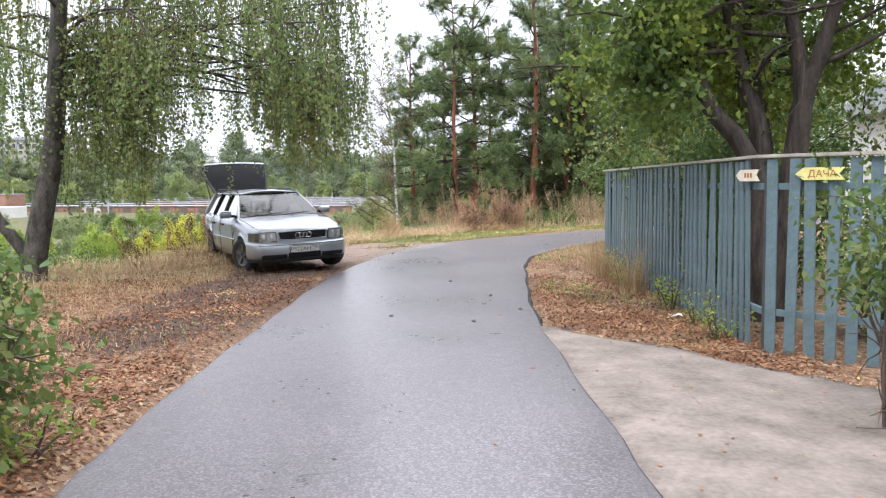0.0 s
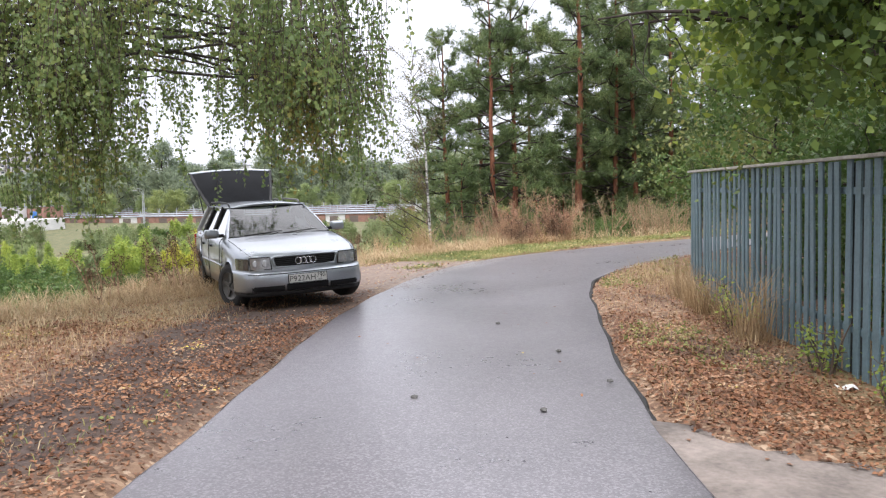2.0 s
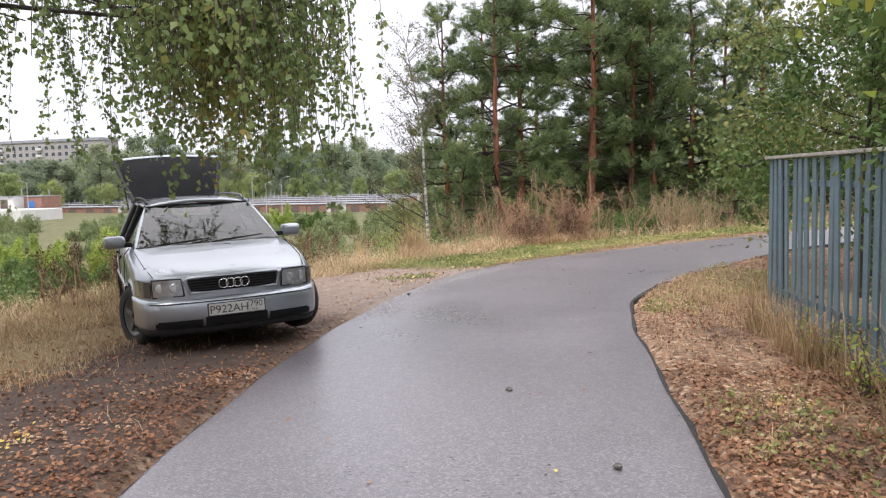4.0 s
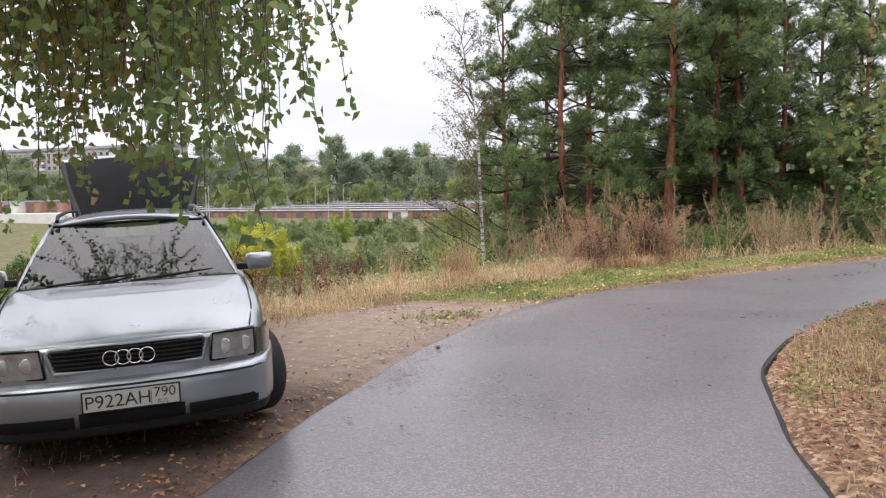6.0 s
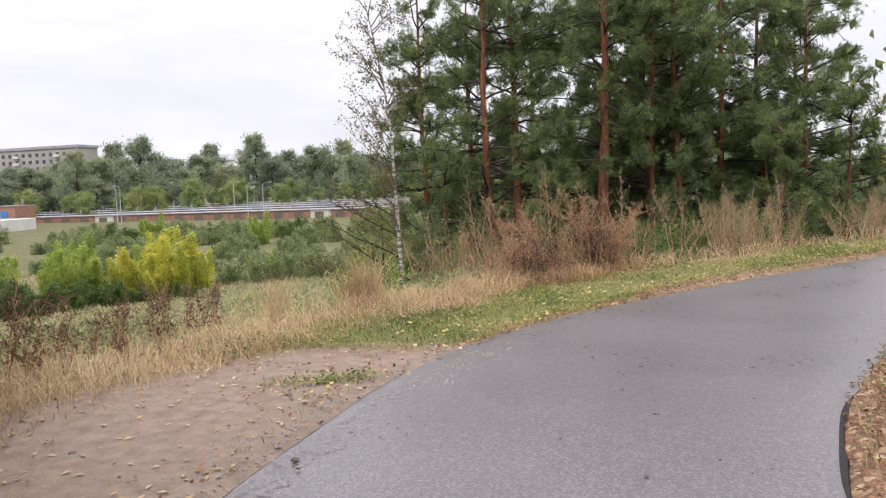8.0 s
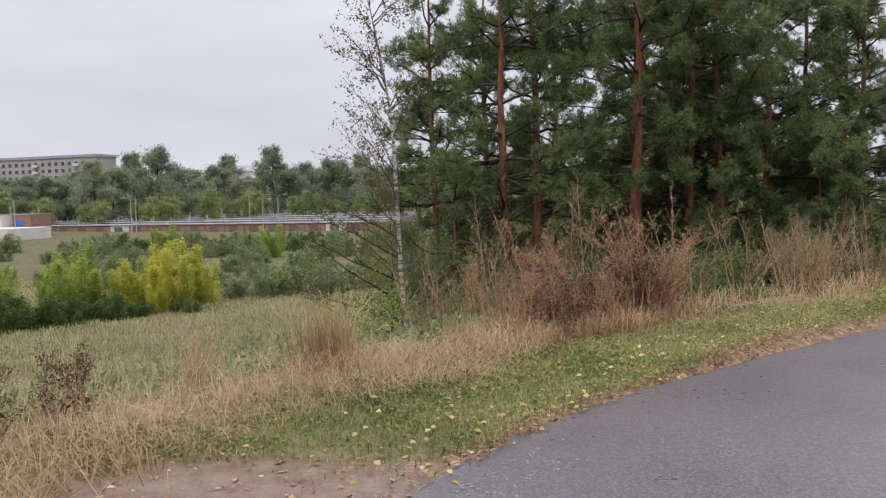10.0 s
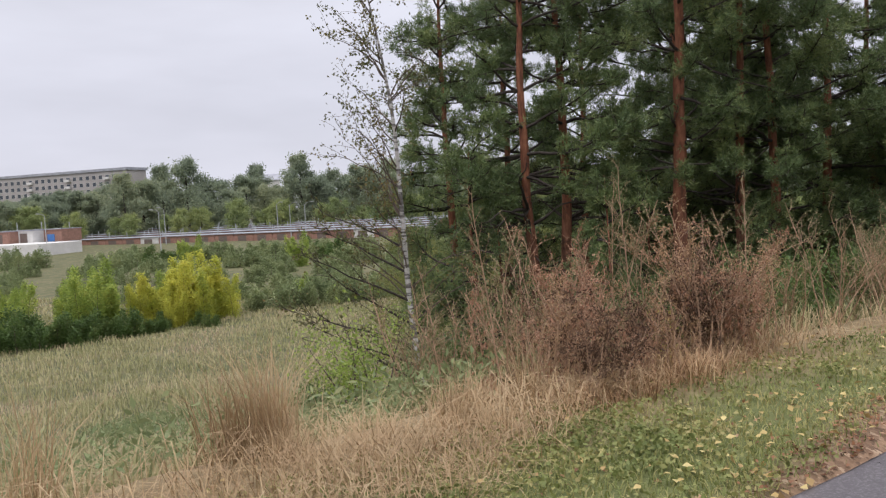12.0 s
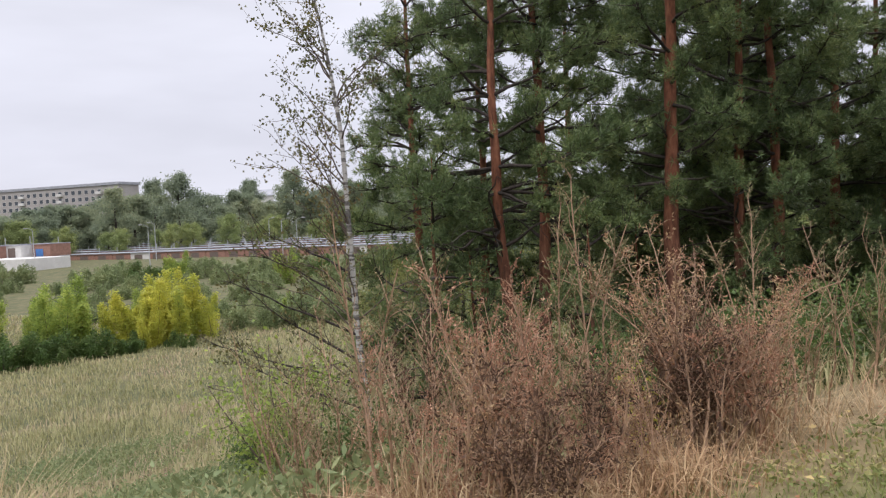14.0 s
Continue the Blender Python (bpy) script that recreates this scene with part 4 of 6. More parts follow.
def arrow_sign(label, mat, m, length, text=""):
    h = 0.055
    bm = bmesh.new()
    pts = [(-length / 2, 0), (-length / 2 + 0.07, h), (length / 2, h), (length / 2 - 0.05, 0), (length / 2, -h), (-length / 2 + 0.07, -h)]
    face = bm.faces.new([bm.verts.new((x, 0, z)) for x, z in pts])
    ext = bmesh.ops.extrude_face_region(bm, geom=[face])
    bmesh.ops.translate(bm, vec=(0, 0.012, 0), verts=[g for g in ext["geom"] if isinstance(g, bmesh.types.BMVert)])
    bmesh.ops.recalc_face_normals(bm, faces=bm.faces)
    ob = part("arrow_sign", bm, mat)
    tagged(ob, label, "sign")
    if text:
        lettering("lettering", text, 0.085, SIGN_RED, ob, pose(0.02, -0.0025, -0.003, 90, 0, 0), "hand-painted red letters")
    else:
        for k in range(3):
            part("text_bar", box_bm(0.03, 0.002, 0.045, (-0.03 + 0.05 * k, -0.002, 0)), SIGN_RED, ob)
    ob.matrix_basis = m
    return ob


arrow_sign("yellow arrow board with red hand lettering on the fence", SIGN_YELLOW, pose(3.30, 7.06, 1.56, 0, 0, -44.5), 0.42, "ДАЧА")
arrow_sign("small pale arrow board nailed to the fence", SIGN_PALE, pose(2.925, 7.75, 1.555, 0, 0, -80), 0.40)


# ---- trees ----
def grow(rng, start, direction, length, r0, r1, steps=7, wander=0.12, droop=0.0):
    """A wandering limb: its points and radii."""
    p, d = np.array(start, float), unit(np.array(direction, float))
    pts, s = [p.copy()], length / steps
    for k in range(steps):
        d = unit(d + rng.normal(0, wander, 3) + np.array([0, 0, -droop * (k + 1) / steps]))
        p = p + d * s
        pts.append(p.copy())
    return np.array(pts), np.linspace(r0, r1, steps + 1)


def crown_part(V, F, mat, parent, name="crown", label=""):
    return put(name, V, F, mat, parent, label)


def make_pine(label, height, r, first, seed, density=1.0, spread=3.0, lean=(0, 0), dead=True):
    """A Scots pine: scaly trunk, upswept limbs, and needle brushes bunched towards the twig ends."""
    rng = np.random.default_rng(seed)
    tree = new("pine_tree")
    tagged(tree, label, "tree", "pines on the slope")
    zs = np.linspace(-0.4, height, 26)
    px = lean[0] * (zs / height) + 0.07 * np.sin(zs * 0.55 + seed) + 0.02 * np.sin(zs * 2.1 + seed)
    py = lean[1] * (zs / height) + 0.07 * np.cos(zs * 0.45 + seed)
    trunk = Soup()
    rad = r * np.clip(1.06 - zs / height, 0.06, 1.1) ** 0.8 * (1 + 0.05 * np.sin(zs * 3.3 + seed)) + 0.06 * r * np.exp(-np.maximum(zs, 0) * 2)
    trunk.tube(np.c_[px, py, zs], rad, 10)
    trunk.put("trunk", PINE_BARK, tree, "orange-red pine trunk", True)
    limbs, tufts, axes = Soup(), [], []
    z = first
    while z < height - 0.3:
        for _ in range(rng.integers(2, 5)):
            a = rng.uniform(0, 2 * math.pi)
            f = (z - first) / (height - first)
            length = spread * rng.uniform(0.45, 1.15) * (1 - 0.72 * f ** 1.5) * (0.7 + 0.6 * min(1, f * 3))
            base = np.array([np.interp(z, zs, px), np.interp(z, zs, py), z])
            pts, rr = grow(rng, base, (math.cos(a), math.sin(a), rng.uniform(-0.35, 0.45) + 0.45 * f), length, 0.03 + 0.02 * (1 - f), 0.008, 7, 0.17, rng.uniform(-0.12, 0.08))
            limbs.tube(pts, rr, 5)
            if dead and f < 0.12 and rng.random() < 0.55:
                for _ in range(4):
                    sub, sr = grow(rng, pts[rng.integers(2, 8)], rng.normal(0, 1, 3), rng.uniform(0.3, 0.9), 0.008, 0.003, 4, 0.25, 0.1)
                    limbs.tube(sub, sr, 3)
                continue
            hubs = rng.uniform(0.35, 1.0, max(2, int(length * 1.5)))
            for _ in range(int(8.5 * density * max(1, length))):
                k = float(np.clip(rng.choice(hubs) + rng.normal(0, 0.05), 0.2, 1))
                q = np.array([np.interp(k * 7, np.arange(8), pts[:, c]) for c in range(3)])
                side = unit(rng.normal(0, 1, 3) * np.array([1, 1, 0.7]) + unit(pts[-1] - pts[0]) * 0.9 + np.array([0, 0, 0.35]))
                sub, sr = grow(rng, q, side, rng.uniform(0.3, 0.8) * (0.5 + 0.4 * length / spread), 0.012, 0.004, 4, 0.2, -0.12)
                limbs.tube(sub, sr, 3)
                tip = unit(sub[-1] - sub[1])
                for w in (0.3, 0.55, 0.75, 0.9, 1.0):
                    tufts.append(np.array([np.interp(w * 4, np.arange(5), sub[:, c]) for c in range(3)]) + rng.normal(0, 0.06, 3))
                    axes.append(tip + np.array([0, 0, 0.25]))
        z += rng.uniform(0.35, 0.65)
    for zz in np.arange(max(0.9, first - 4.5), first, 0.28):           # dead snags below the crown
        a = rng.uniform(0, 2 * math.pi)
        base = np.array([np.interp(zz, zs, px), np.interp(zz, zs, py), zz])
        pts, rr = grow(rng, base, (math.cos(a), math.sin(a), rng.uniform(-0.3, 0.3)), rng.uniform(0.4, 2.2), 0.016, 0.004, 6, 0.22)
        limbs.tube(pts, rr, 4)
        for _ in range(3):
            sub, sr = grow(rng, pts[rng.integers(2, 6)], rng.normal(0, 1, 3), rng.uniform(0.2, 0.6), 0.006, 0.002, 3, 0.25)
            limbs.tube(sub, sr, 3)
    limbs.put("branchwork", DARK_BARK, tree)
    T, A = np.array(tufts), np.array(axes)
    m = 13
    P = np.repeat(T, m, 0) + rng.normal(0, 0.012, (len(T) * m, 3))
    D = unit(np.repeat(A, m, 0) * 0.6 + rng.normal(0, 0.7, (len(T) * m, 3)))
    V, F = leaves_arrays(rng, P, D, 0.15, 0.018, 0.05)
    crown_part(V, F, NEEDLE, tree, "crown")
    return tree


def on_ground(x, y, sink=0.0):
    return float(ground_z(x, y)[0]) - sink


pine_a = make_pine("tall Scots pine with a straight orange trunk", 15, 0.20, 4.9, 3, 1.0, 3.2)
pine_b = make_pine("Scots pine with a slim reddish trunk", 13.5, 0.15, 3.9, 8, 1.0, 2.9, (-0.3, 0))
pine_c = make_pine("dense dark Scots pine with low limbs", 14, 0.15, 1.6, 12, 1.15, 3.2, dead=False)
pine_d = make_pine("young bushy pine on the slope", 6.0, 0.07, 0.6, 21, 1.1, 1.9, dead=False)


def stand(tree, x, y, turn=0.0, size=1.0, label=""):
    tree.matrix_basis = pose(x, y, on_ground(x, y), 0, 0, turn) @ Matrix.Scale(size, 4)
    if label:
        tagged(tree, label)


def again(tree, x, y, turn, size=1.0, sink=0.0):
    ob = copy_thing(tree, pose(x, y, on_ground(x, y, sink), 0, 0, turn))
    ob.scale = (size, size, size)
    return ob



def make_leafy(name, label, height, r, seed, bark, leaf, count, leaf_len, spread, first=0.25, limbs=16, lean=(0, 0), group="", category="tree", low=0.0, clump=0.45):
    """A broadleaf tree: trunk, limbs with twigs, and leaves about the twig ends."""
    rng = np.random.default_rng(seed)
    tree = new(name)
    tagged(tree, label, category, group)
    zs = np.linspace(-0.3, height * 0.92, 12)
    cx, cy = lean[0] * zs / height + 0.06 * np.sin(zs * 0.8 + seed), lean[1] * zs / height + 0.06 * np.cos(zs * 0.7 + seed)
    wood = Soup()
    wood.tube(np.c_[cx, cy, zs], np.linspace(r * 1.1, r * 0.12, 12), 8)
    ends = []
    for k in range(limbs):
        f = first + (0.97 - first) * (k + 0.5) / limbs
        z = f * height * 0.92
        a = k * 2.4 + rng.uniform(-0.5, 0.5)
        length = spread * rng.uniform(0.65, 1.15) * math.sin(math.pi * (0.22 + 0.74 * f)) ** 0.8
        pts, rr = grow(rng, (np.interp(z, zs, cx), np.interp(z, zs, cy), z), (math.cos(a), math.sin(a), rng.uniform(0.15, 0.7)), length, max(0.012, r * 0.38 * (1 - f * 0.7)), 0.006, 6, 0.14, low)
        wood.tube(pts, rr, 5)
        for _ in range(6):
            q = pts[rng.integers(2, 7)]
            sub, sr = grow(rng, q, unit(pts[-1] - pts[0]) + rng.normal(0, 0.6, 3), length * rng.uniform(0.25, 0.5), 0.012, 0.004, 4, 0.2, low)
            wood.tube(sub, sr, 3)
            ends += list(sub[1:])
        ends += list(pts[3:])
    wood.put("trunk", bark, tree, "", True)
    E = np.array(ends)
    P = E[rng.integers(0, len(E), count)] + rng.normal(0, clump * spread * 0.28, (count, 3)) * np.array([1, 1, 0.8])
    V, F = leaves_arrays(rng, P, rng.normal(0, 1, (count, 3)) + np.array([0, 0, -0.5]), leaf_len, leaf_len * 0.62)
    crown_part(V, F, leaf, tree)
    return tree


willow = make_leafy("willow_tree", "pale green feathery willow by the bend", 7.5, 0.11, 67, DARK_BARK, WILLOW_LEAF, 15000, 0.10, 2.7, 0.12, 20, low=0.2, category="tree")
stand(willow, 6.2, 19.5)
stand(pine_a, 4.45, 39.1)
stand(pine_b, 0.75, 38.2)
stand(pine_c, 7.1, 40.6)
stand(pine_d, -0.7, 37.4)
for tree, x, y, turn, size in ((pine_b, 1.45, 39.6, 130, 1.05), (pine_b, 6.2, 40.2, 250, 1.0), (pine_c, 9.2, 42.5, 60, 1.05), 
                               (pine_c, 2.7, 46.5, 200, 1.05), (willow, -1.5, 57, 40, 1.1), (willow, 3.5, 56, 80, 1.2), (willow, 8.0, 59, 120, 1.2), (willow, -5.5, 62, 10, 1.0), (pine_c, 11.5, 45, 300, 1.0), (pine_c, 6.0, 47.5, 20, 1.2), (pine_c, 14.0, 48.0, 100, 1.0), (pine_a, 9.0, 50, 77, 1.1),
                               (pine_d, 2.3, 36.8, 90, 0.75), (pine_d, 9.5, 37.5, 180, 0.8), (pine_d, 13, 40.5, 240, 1.1), (pine_c, 5.2, 43.5, 150, 0.95), (pine_c, 8.2, 46.0, 330, 1.0), (pine_c, 12.5, 43.0, 210, 0.9), (pine_d, 4.0, 41.5, 20, 0.9), (pine_d, 6.6, 42.5, 140, 1.0), (pine_d, 10.4, 41.0, 300, 1.0), (pine_d, -0.2, 40.5, 60, 0.9), (pine_b, -1.5, 41.5, 70, 0.95), (pine_b, -0.1, 43.5, 190, 1.0)):
    again(tree, x, y, turn, size)


def make_old_birch():
    """The leaning birch by the verge, whose strands hang over the car."""
    rng = np.random.default_rng(31)
    tree = new("weeping_birch")
    tagged(tree, "old leaning birch with long hanging leafy strands", "tree")
    foot = np.array([-6.45, 12.5, on_ground(-6.45, 12.5) - 0.2])
    spine = np.array([foot, foot + (0.05, 0, 0.6), foot + (0.22, 0.02, 1.4), foot + (0.42, 0.05, 2.4), foot + (0.5, 0.1, 3.6), foot + (0.62, 0.15, 5.2), foot + (0.8, 0.2, 7.0), foot + (0.9, 0.2, 9.0), foot + (0.95, 0.2, 11.0)])
    wood = Soup()
    wood.tube(spline(spine, 0.3), np.interp(np.linspace(0, 1, len(spline(spine, 0.3))), [0, 0.1, 0.3, 1], [0.24, 0.19, 0.165, 0.05]), 10)
    fork = foot + (0.05, 0, 0.5)
    pts, rr = grow(rng, fork, (-0.6, -0.3, 1.0), 5.0, 0.10, 0.03, 8, 0.05)
    wood.tube(pts, rr, 8)
    L, A = [], []
    strands, boughs = Soup(), Soup()

    def lane_side(y):
        """How far the crown reaches out over the lane."""
        return min(-1.3, -0.25 - 0.66 * (y - 12.6))

    def thin_spot(x, y):
        """Open gaps between the hanging bundles."""
        if math.hypot(x + 3.55 + 0.33 * (y - 13.3), (y - 13.3) / 2.4) < 0.72 or (x > -4.2 and y > 15.2):
            return True
        return float(wobble(np.array([x]), np.array([y]), 0.55, 1.3)[0]) < (-0.36 if x > -2.7 else -0.15)

    def strand(p, length):
        n = max(4, int(length / 0.12))
        d = np.array([rng.normal(0, 0.25), rng.normal(0, 0.25), -0.6])
        q, line = p.copy(), [p.copy()]
        for _ in range(n):
            d = unit(d + rng.normal(0, 0.10, 3) + np.array([0, 0, -0.28]))
            q = q + d * 0.12
            line.append(q.copy())
        line = np.array(line)
        strands.tube(line[::2] if len(line) > 5 else line, np.linspace(0.006, 0.0025, len(line[::2] if len(line) > 5 else line)), 3)
        for c in line[1:]:
            for _ in range(rng.integers(2, 6)):
                L.append(c + rng.normal(0, 0.032, 3))
                A.append((rng.normal(0, 0.7), rng.normal(0, 0.7), -0.8))

    # limbs over the lane's edge and the car, then those to the other sides
    limbs = [((0.7, 0.7, 0.3), 5.5, 6.5), ((0.6, 0.8, 0.4), 6.2, 6.5), ((0.8, 0.55, 0.45), 6.6, 6.0), ((0.5, 0.8, 0.25), 5.0, 6.0), ((0.93, 0.42, 0.12), 3.3, 4.9), ((0.95, 0.16, 0.16), 3.6, 5.6), ((0.97, 0.05, 0.2), 3.9, 5.4), ((0.95, 0.22, 0.1), 3.6, 5.2), ((0.96, 0.27, 0.14), 3.4, 5.2), ((0.95, 0.31, 0.12), 3.8, 5.3), ((0.97, 0.15, 0.1), 3.3, 5.3), ((0.90, 0.50, 0.16), 3.5, 5.4), ((0.90, 0.30, 0.2), 3.7, 5.2), ((0.8, 0.62, 0.2), 3.9, 5.2), ((0.85, 0.52, 0.22), 4.0, 5.6), ((0.9, 0.2, 0.1), 3.0, 3.6), ((0.7, 0.1, 0.1), 2.7, 2.4), ((0.97, 0.12, 0.3), 4.0, 4.4), ((0.7, 0.75, 0.35), 4.8, 5.0),
             ((0.9, 0.36, 0.55), 5.2, 5.2), ((0.6, -0.5, 0.4), 3.9, 3.4), ((0.85, -0.35, 0.5), 5.0, 5.0), ((0.8, -0.6, 0.6), 5.6, 4.6), ((0.9, -0.2, 0.45), 4.8, 4.0), ((0.2, 0.95, 0.4), 4.2, 4.0), ((-0.6, 0.5, 0.5), 4.2, 3.5), ((-0.8, -0.3, 0.4), 3.6, 3.2),
             ((0.0, -0.9, 0.4), 4.4, 3.0), ((0.5, 0.6, 0.8), 6.0, 4.0), ((0.9, 0.1, 0.8), 6.4, 3.6), ((-0.5, 0.2, 0.8), 6.5, 3.0), ((0.3, -0.6, 0.8), 6.6, 2.8), ((0.95, 0.48, 0.4), 5.8, 5.0), ((0.25, 0.95, 0.4), 6.9, 6.5), ((0.4, 0.9, 0.35), 7.2, 6.5), ((0.1, 1.0, 0.4), 7.0, 6.0), ((0.5, 0.85, 0.4), 7.6, 6.5), ((0.3, 0.9, 0.5), 8.0, 5.5), ((0.9, 0.3, 0.5), 7.0, 4.6), ((0.8, 0.6, 0.5), 7.4, 4.6), ((0.95, 0.0, 0.5), 7.8, 4.4), ((0.7, -0.6, 0.5), 7.5, 4.2), ((0.9, 0.25, 0.6), 8.4, 4.2), ((0.6, 0.7, 0.6), 8.8, 3.8), ((0.9, -0.3, 0.6), 9.2, 3.6), ((0.8, 0.4, 0.8), 9.8, 3.2), ((0.3, 0.2, 0.4), 2.9, 1.6), ((0.75, -0.1, 0.1), 2.8, 1.8)]
    for d, h, length in limbs:
        base = np.array([np.interp(h, spine[:, 2] - foot[2], spine[:, c]) for c in range(3)])
        pts, rr = grow(rng, base, d, length, 0.032, 0.006, 9, 0.12, 0.11)
        pts[:, 2] = np.maximum(pts[:, 2], 2.7 + 0.5 * rng.random() + 0.25 * rng.random(10))
        reach = 10 if h > 6.8 else next((k for k in range(10) if pts[k, 0] > lane_side(pts[k, 1]) - 0.1), 10)
        boughs.tube(pts[:max(reach, 3)], rr[:max(reach, 3)], 6)
        hubs = np.sort(rng.uniform(0.12, 1.0, int(length * 1.5) + 1))
        for k in range(int(length * (9.0 if h < 4.5 else 6.5 if h > 6.8 else 3.6))):
            f = float(np.clip(rng.choice(hubs) + rng.normal(0, 0.03), 0.05, 1))
            p = np.array([np.interp(f * 9, np.arange(10), pts[:, c]) for c in range(3)])
            sub, sr = grow(rng, p, unit(pts[-1] - pts[0]) * 0.6 + rng.normal(0, 0.75, 3), rng.uniform(0.3, 0.9), 0.010, 0.004, 3, 0.2, 0.15)
            if sub[-1][0] > (lane_side(sub[-1][1]) if h < 6.8 else -2.8) or (thin_spot(*sub[-1][:2]) and sub[-1][2] < 5.6):
                continue
            if sub[-1][2] < 2.2 and sub[-1][0] > -4.8:
                continue
            strands.tube(sub, sr, 3)
            near = smooth01(-4.0, -5.2, p[0])
            for c in (sub[-1], sub[1]):
                low = rng.uniform(1.8, 3.2) - 1.35 * float(near) * rng.random() + 0.45 * float(wobble(c[:1], c[1:2], 0.7, 5.0)[0]) + 0.25 * max(0, h - 5) - 0.25 * (c[0] > -2.4)
                if (c[2] - low < 0.25 and c[0] > -4.8) or (h > 5.0 and rng.random() < 0.35):
                    continue
                strand(c, float(np.clip(c[2] - low, 0.3, 3.3 if h < 6.8 else 1.1)))
    wood.put("trunk", OLD_BIRCH, tree, "dark furrowed birch trunk", True)
    tagged(boughs.put("branchwork", OLD_BIRCH, tree, "", True), kind="stuff")
    strands.put("branchwork", TWIG, tree)
    V, F = leaves_arrays(rng, np.array(L), np.array(A), 0.058, 0.048)
    crown_part(V, F, BIRCH_LEAF, tree)
    return tree


make_old_birch()


def make_slim_birch():
    rng = np.random.default_rng(44)
    tree = new("young_birch")
    tagged(tree, "slender white-barked birch with thin yellowing leaves", "tree")
    x, y = -1.92, 35.25
    g = on_ground(x, y)
    spine = np.array([(0.12, 0, -0.3), (0.1, 0, 0.3), (0.0, 0, 1.2), (-0.10, 0, 2.4), (-0.14, 0, 3.6), (-0.18, 0, 4.8), (-0.22, 0, 6.0), (-0.36, 0, 7.2), (-0.60, 0, 8.6), (-0.85, 0, 9.8)])
    wood = Soup()
    sp = spline(spine, 0.25)
    wood.tube(sp, np.interp(np.linspace(0, 1, len(sp)), [0, 0.15, 0.6, 1], [0.085, 0.068, 0.045, 0.008]), 9)
    wood.put("trunk", BIRCH_BARK, tree, "white birch trunk with dark scars", True)
    tw, L = Soup(), []
    low = Soup()
    for z, up, length in ((0.6, 0.35, 2.6), (1.0, 0.5, 2.4), (1.4, 0.42, 2.7), (1.9, 0.6, 2.3), (2.4, 0.55, 2.5), (3.0, 0.8, 2.1), (3.5, 0.7, 2.2)):
        pts, rr = grow(rng, (np.interp(z, spine[:, 2], spine[:, 0]), 0, z), (-1, rng.normal(0, 0.3), up), length, 0.03, 0.007, 7, 0.09, -0.03)
        low.tube(pts, rr, 5)
        for _ in range(14):
            sub, sr = grow(rng, pts[rng.integers(2, 8)], (-0.5, rng.normal(0, 0.6), 0.5), rng.uniform(0.3, 0.9), 0.009, 0.003, 4, 0.2)
            low.tube(sub, sr, 3)
            L += [q + rng.normal(0, 0.05, 3) for q in sub[1:] for _ in range(2)]
    for k in range(44):
        z = rng.uniform(1.2, 9.4)
        base = np.array([np.interp(z, spine[:, 2], spine[:, 0]), 0, z])
        a = rng.uniform(0, 2 * math.pi)
        if k % 3 == 0:
            a = math.pi + rng.normal(0, 0.5)
        length = (2.3 - 0.17 * z) * rng.uniform(0.6, 1.15)
        pts, rr = grow(rng, base, (math.cos(a), math.sin(a), 0.75 + 0.05 * z), length + 0.4, 0.018, 0.004, 7, 0.14, 0.12)
        tw.tube(pts, rr, 5)
        for _ in range(9):
            q = pts[rng.integers(2, 8)]
            sub, sr = grow(rng, q, unit(pts[-1] - pts[0]) + rng.normal(0, 0.6, 3), rng.uniform(0.3, 0.8), 0.006, 0.002, 4, 0.2, 0.12)
            tw.tube(sub, sr, 3)
            for c in sub[1:]:
                for _ in range(3 if z > 5 else 2):
                    L.append(c + rng.normal(0, 0.06, 3))
    tw.put("branchwork", TWIG, tree)
    low.put("branchwork", DARK_BARK, tree, "dark bare lower branches")
    V, F = leaves_arrays(rng, np.array(L), rng.normal(0, 1, (len(L), 3)) + np.array([0, 0, -0.6]), 0.065, 0.048)
    crown_part(V, F, THIN_LEAF, tree)
    tree.matrix_basis = pose(x, y, g)
    return tree


make_slim_birch()


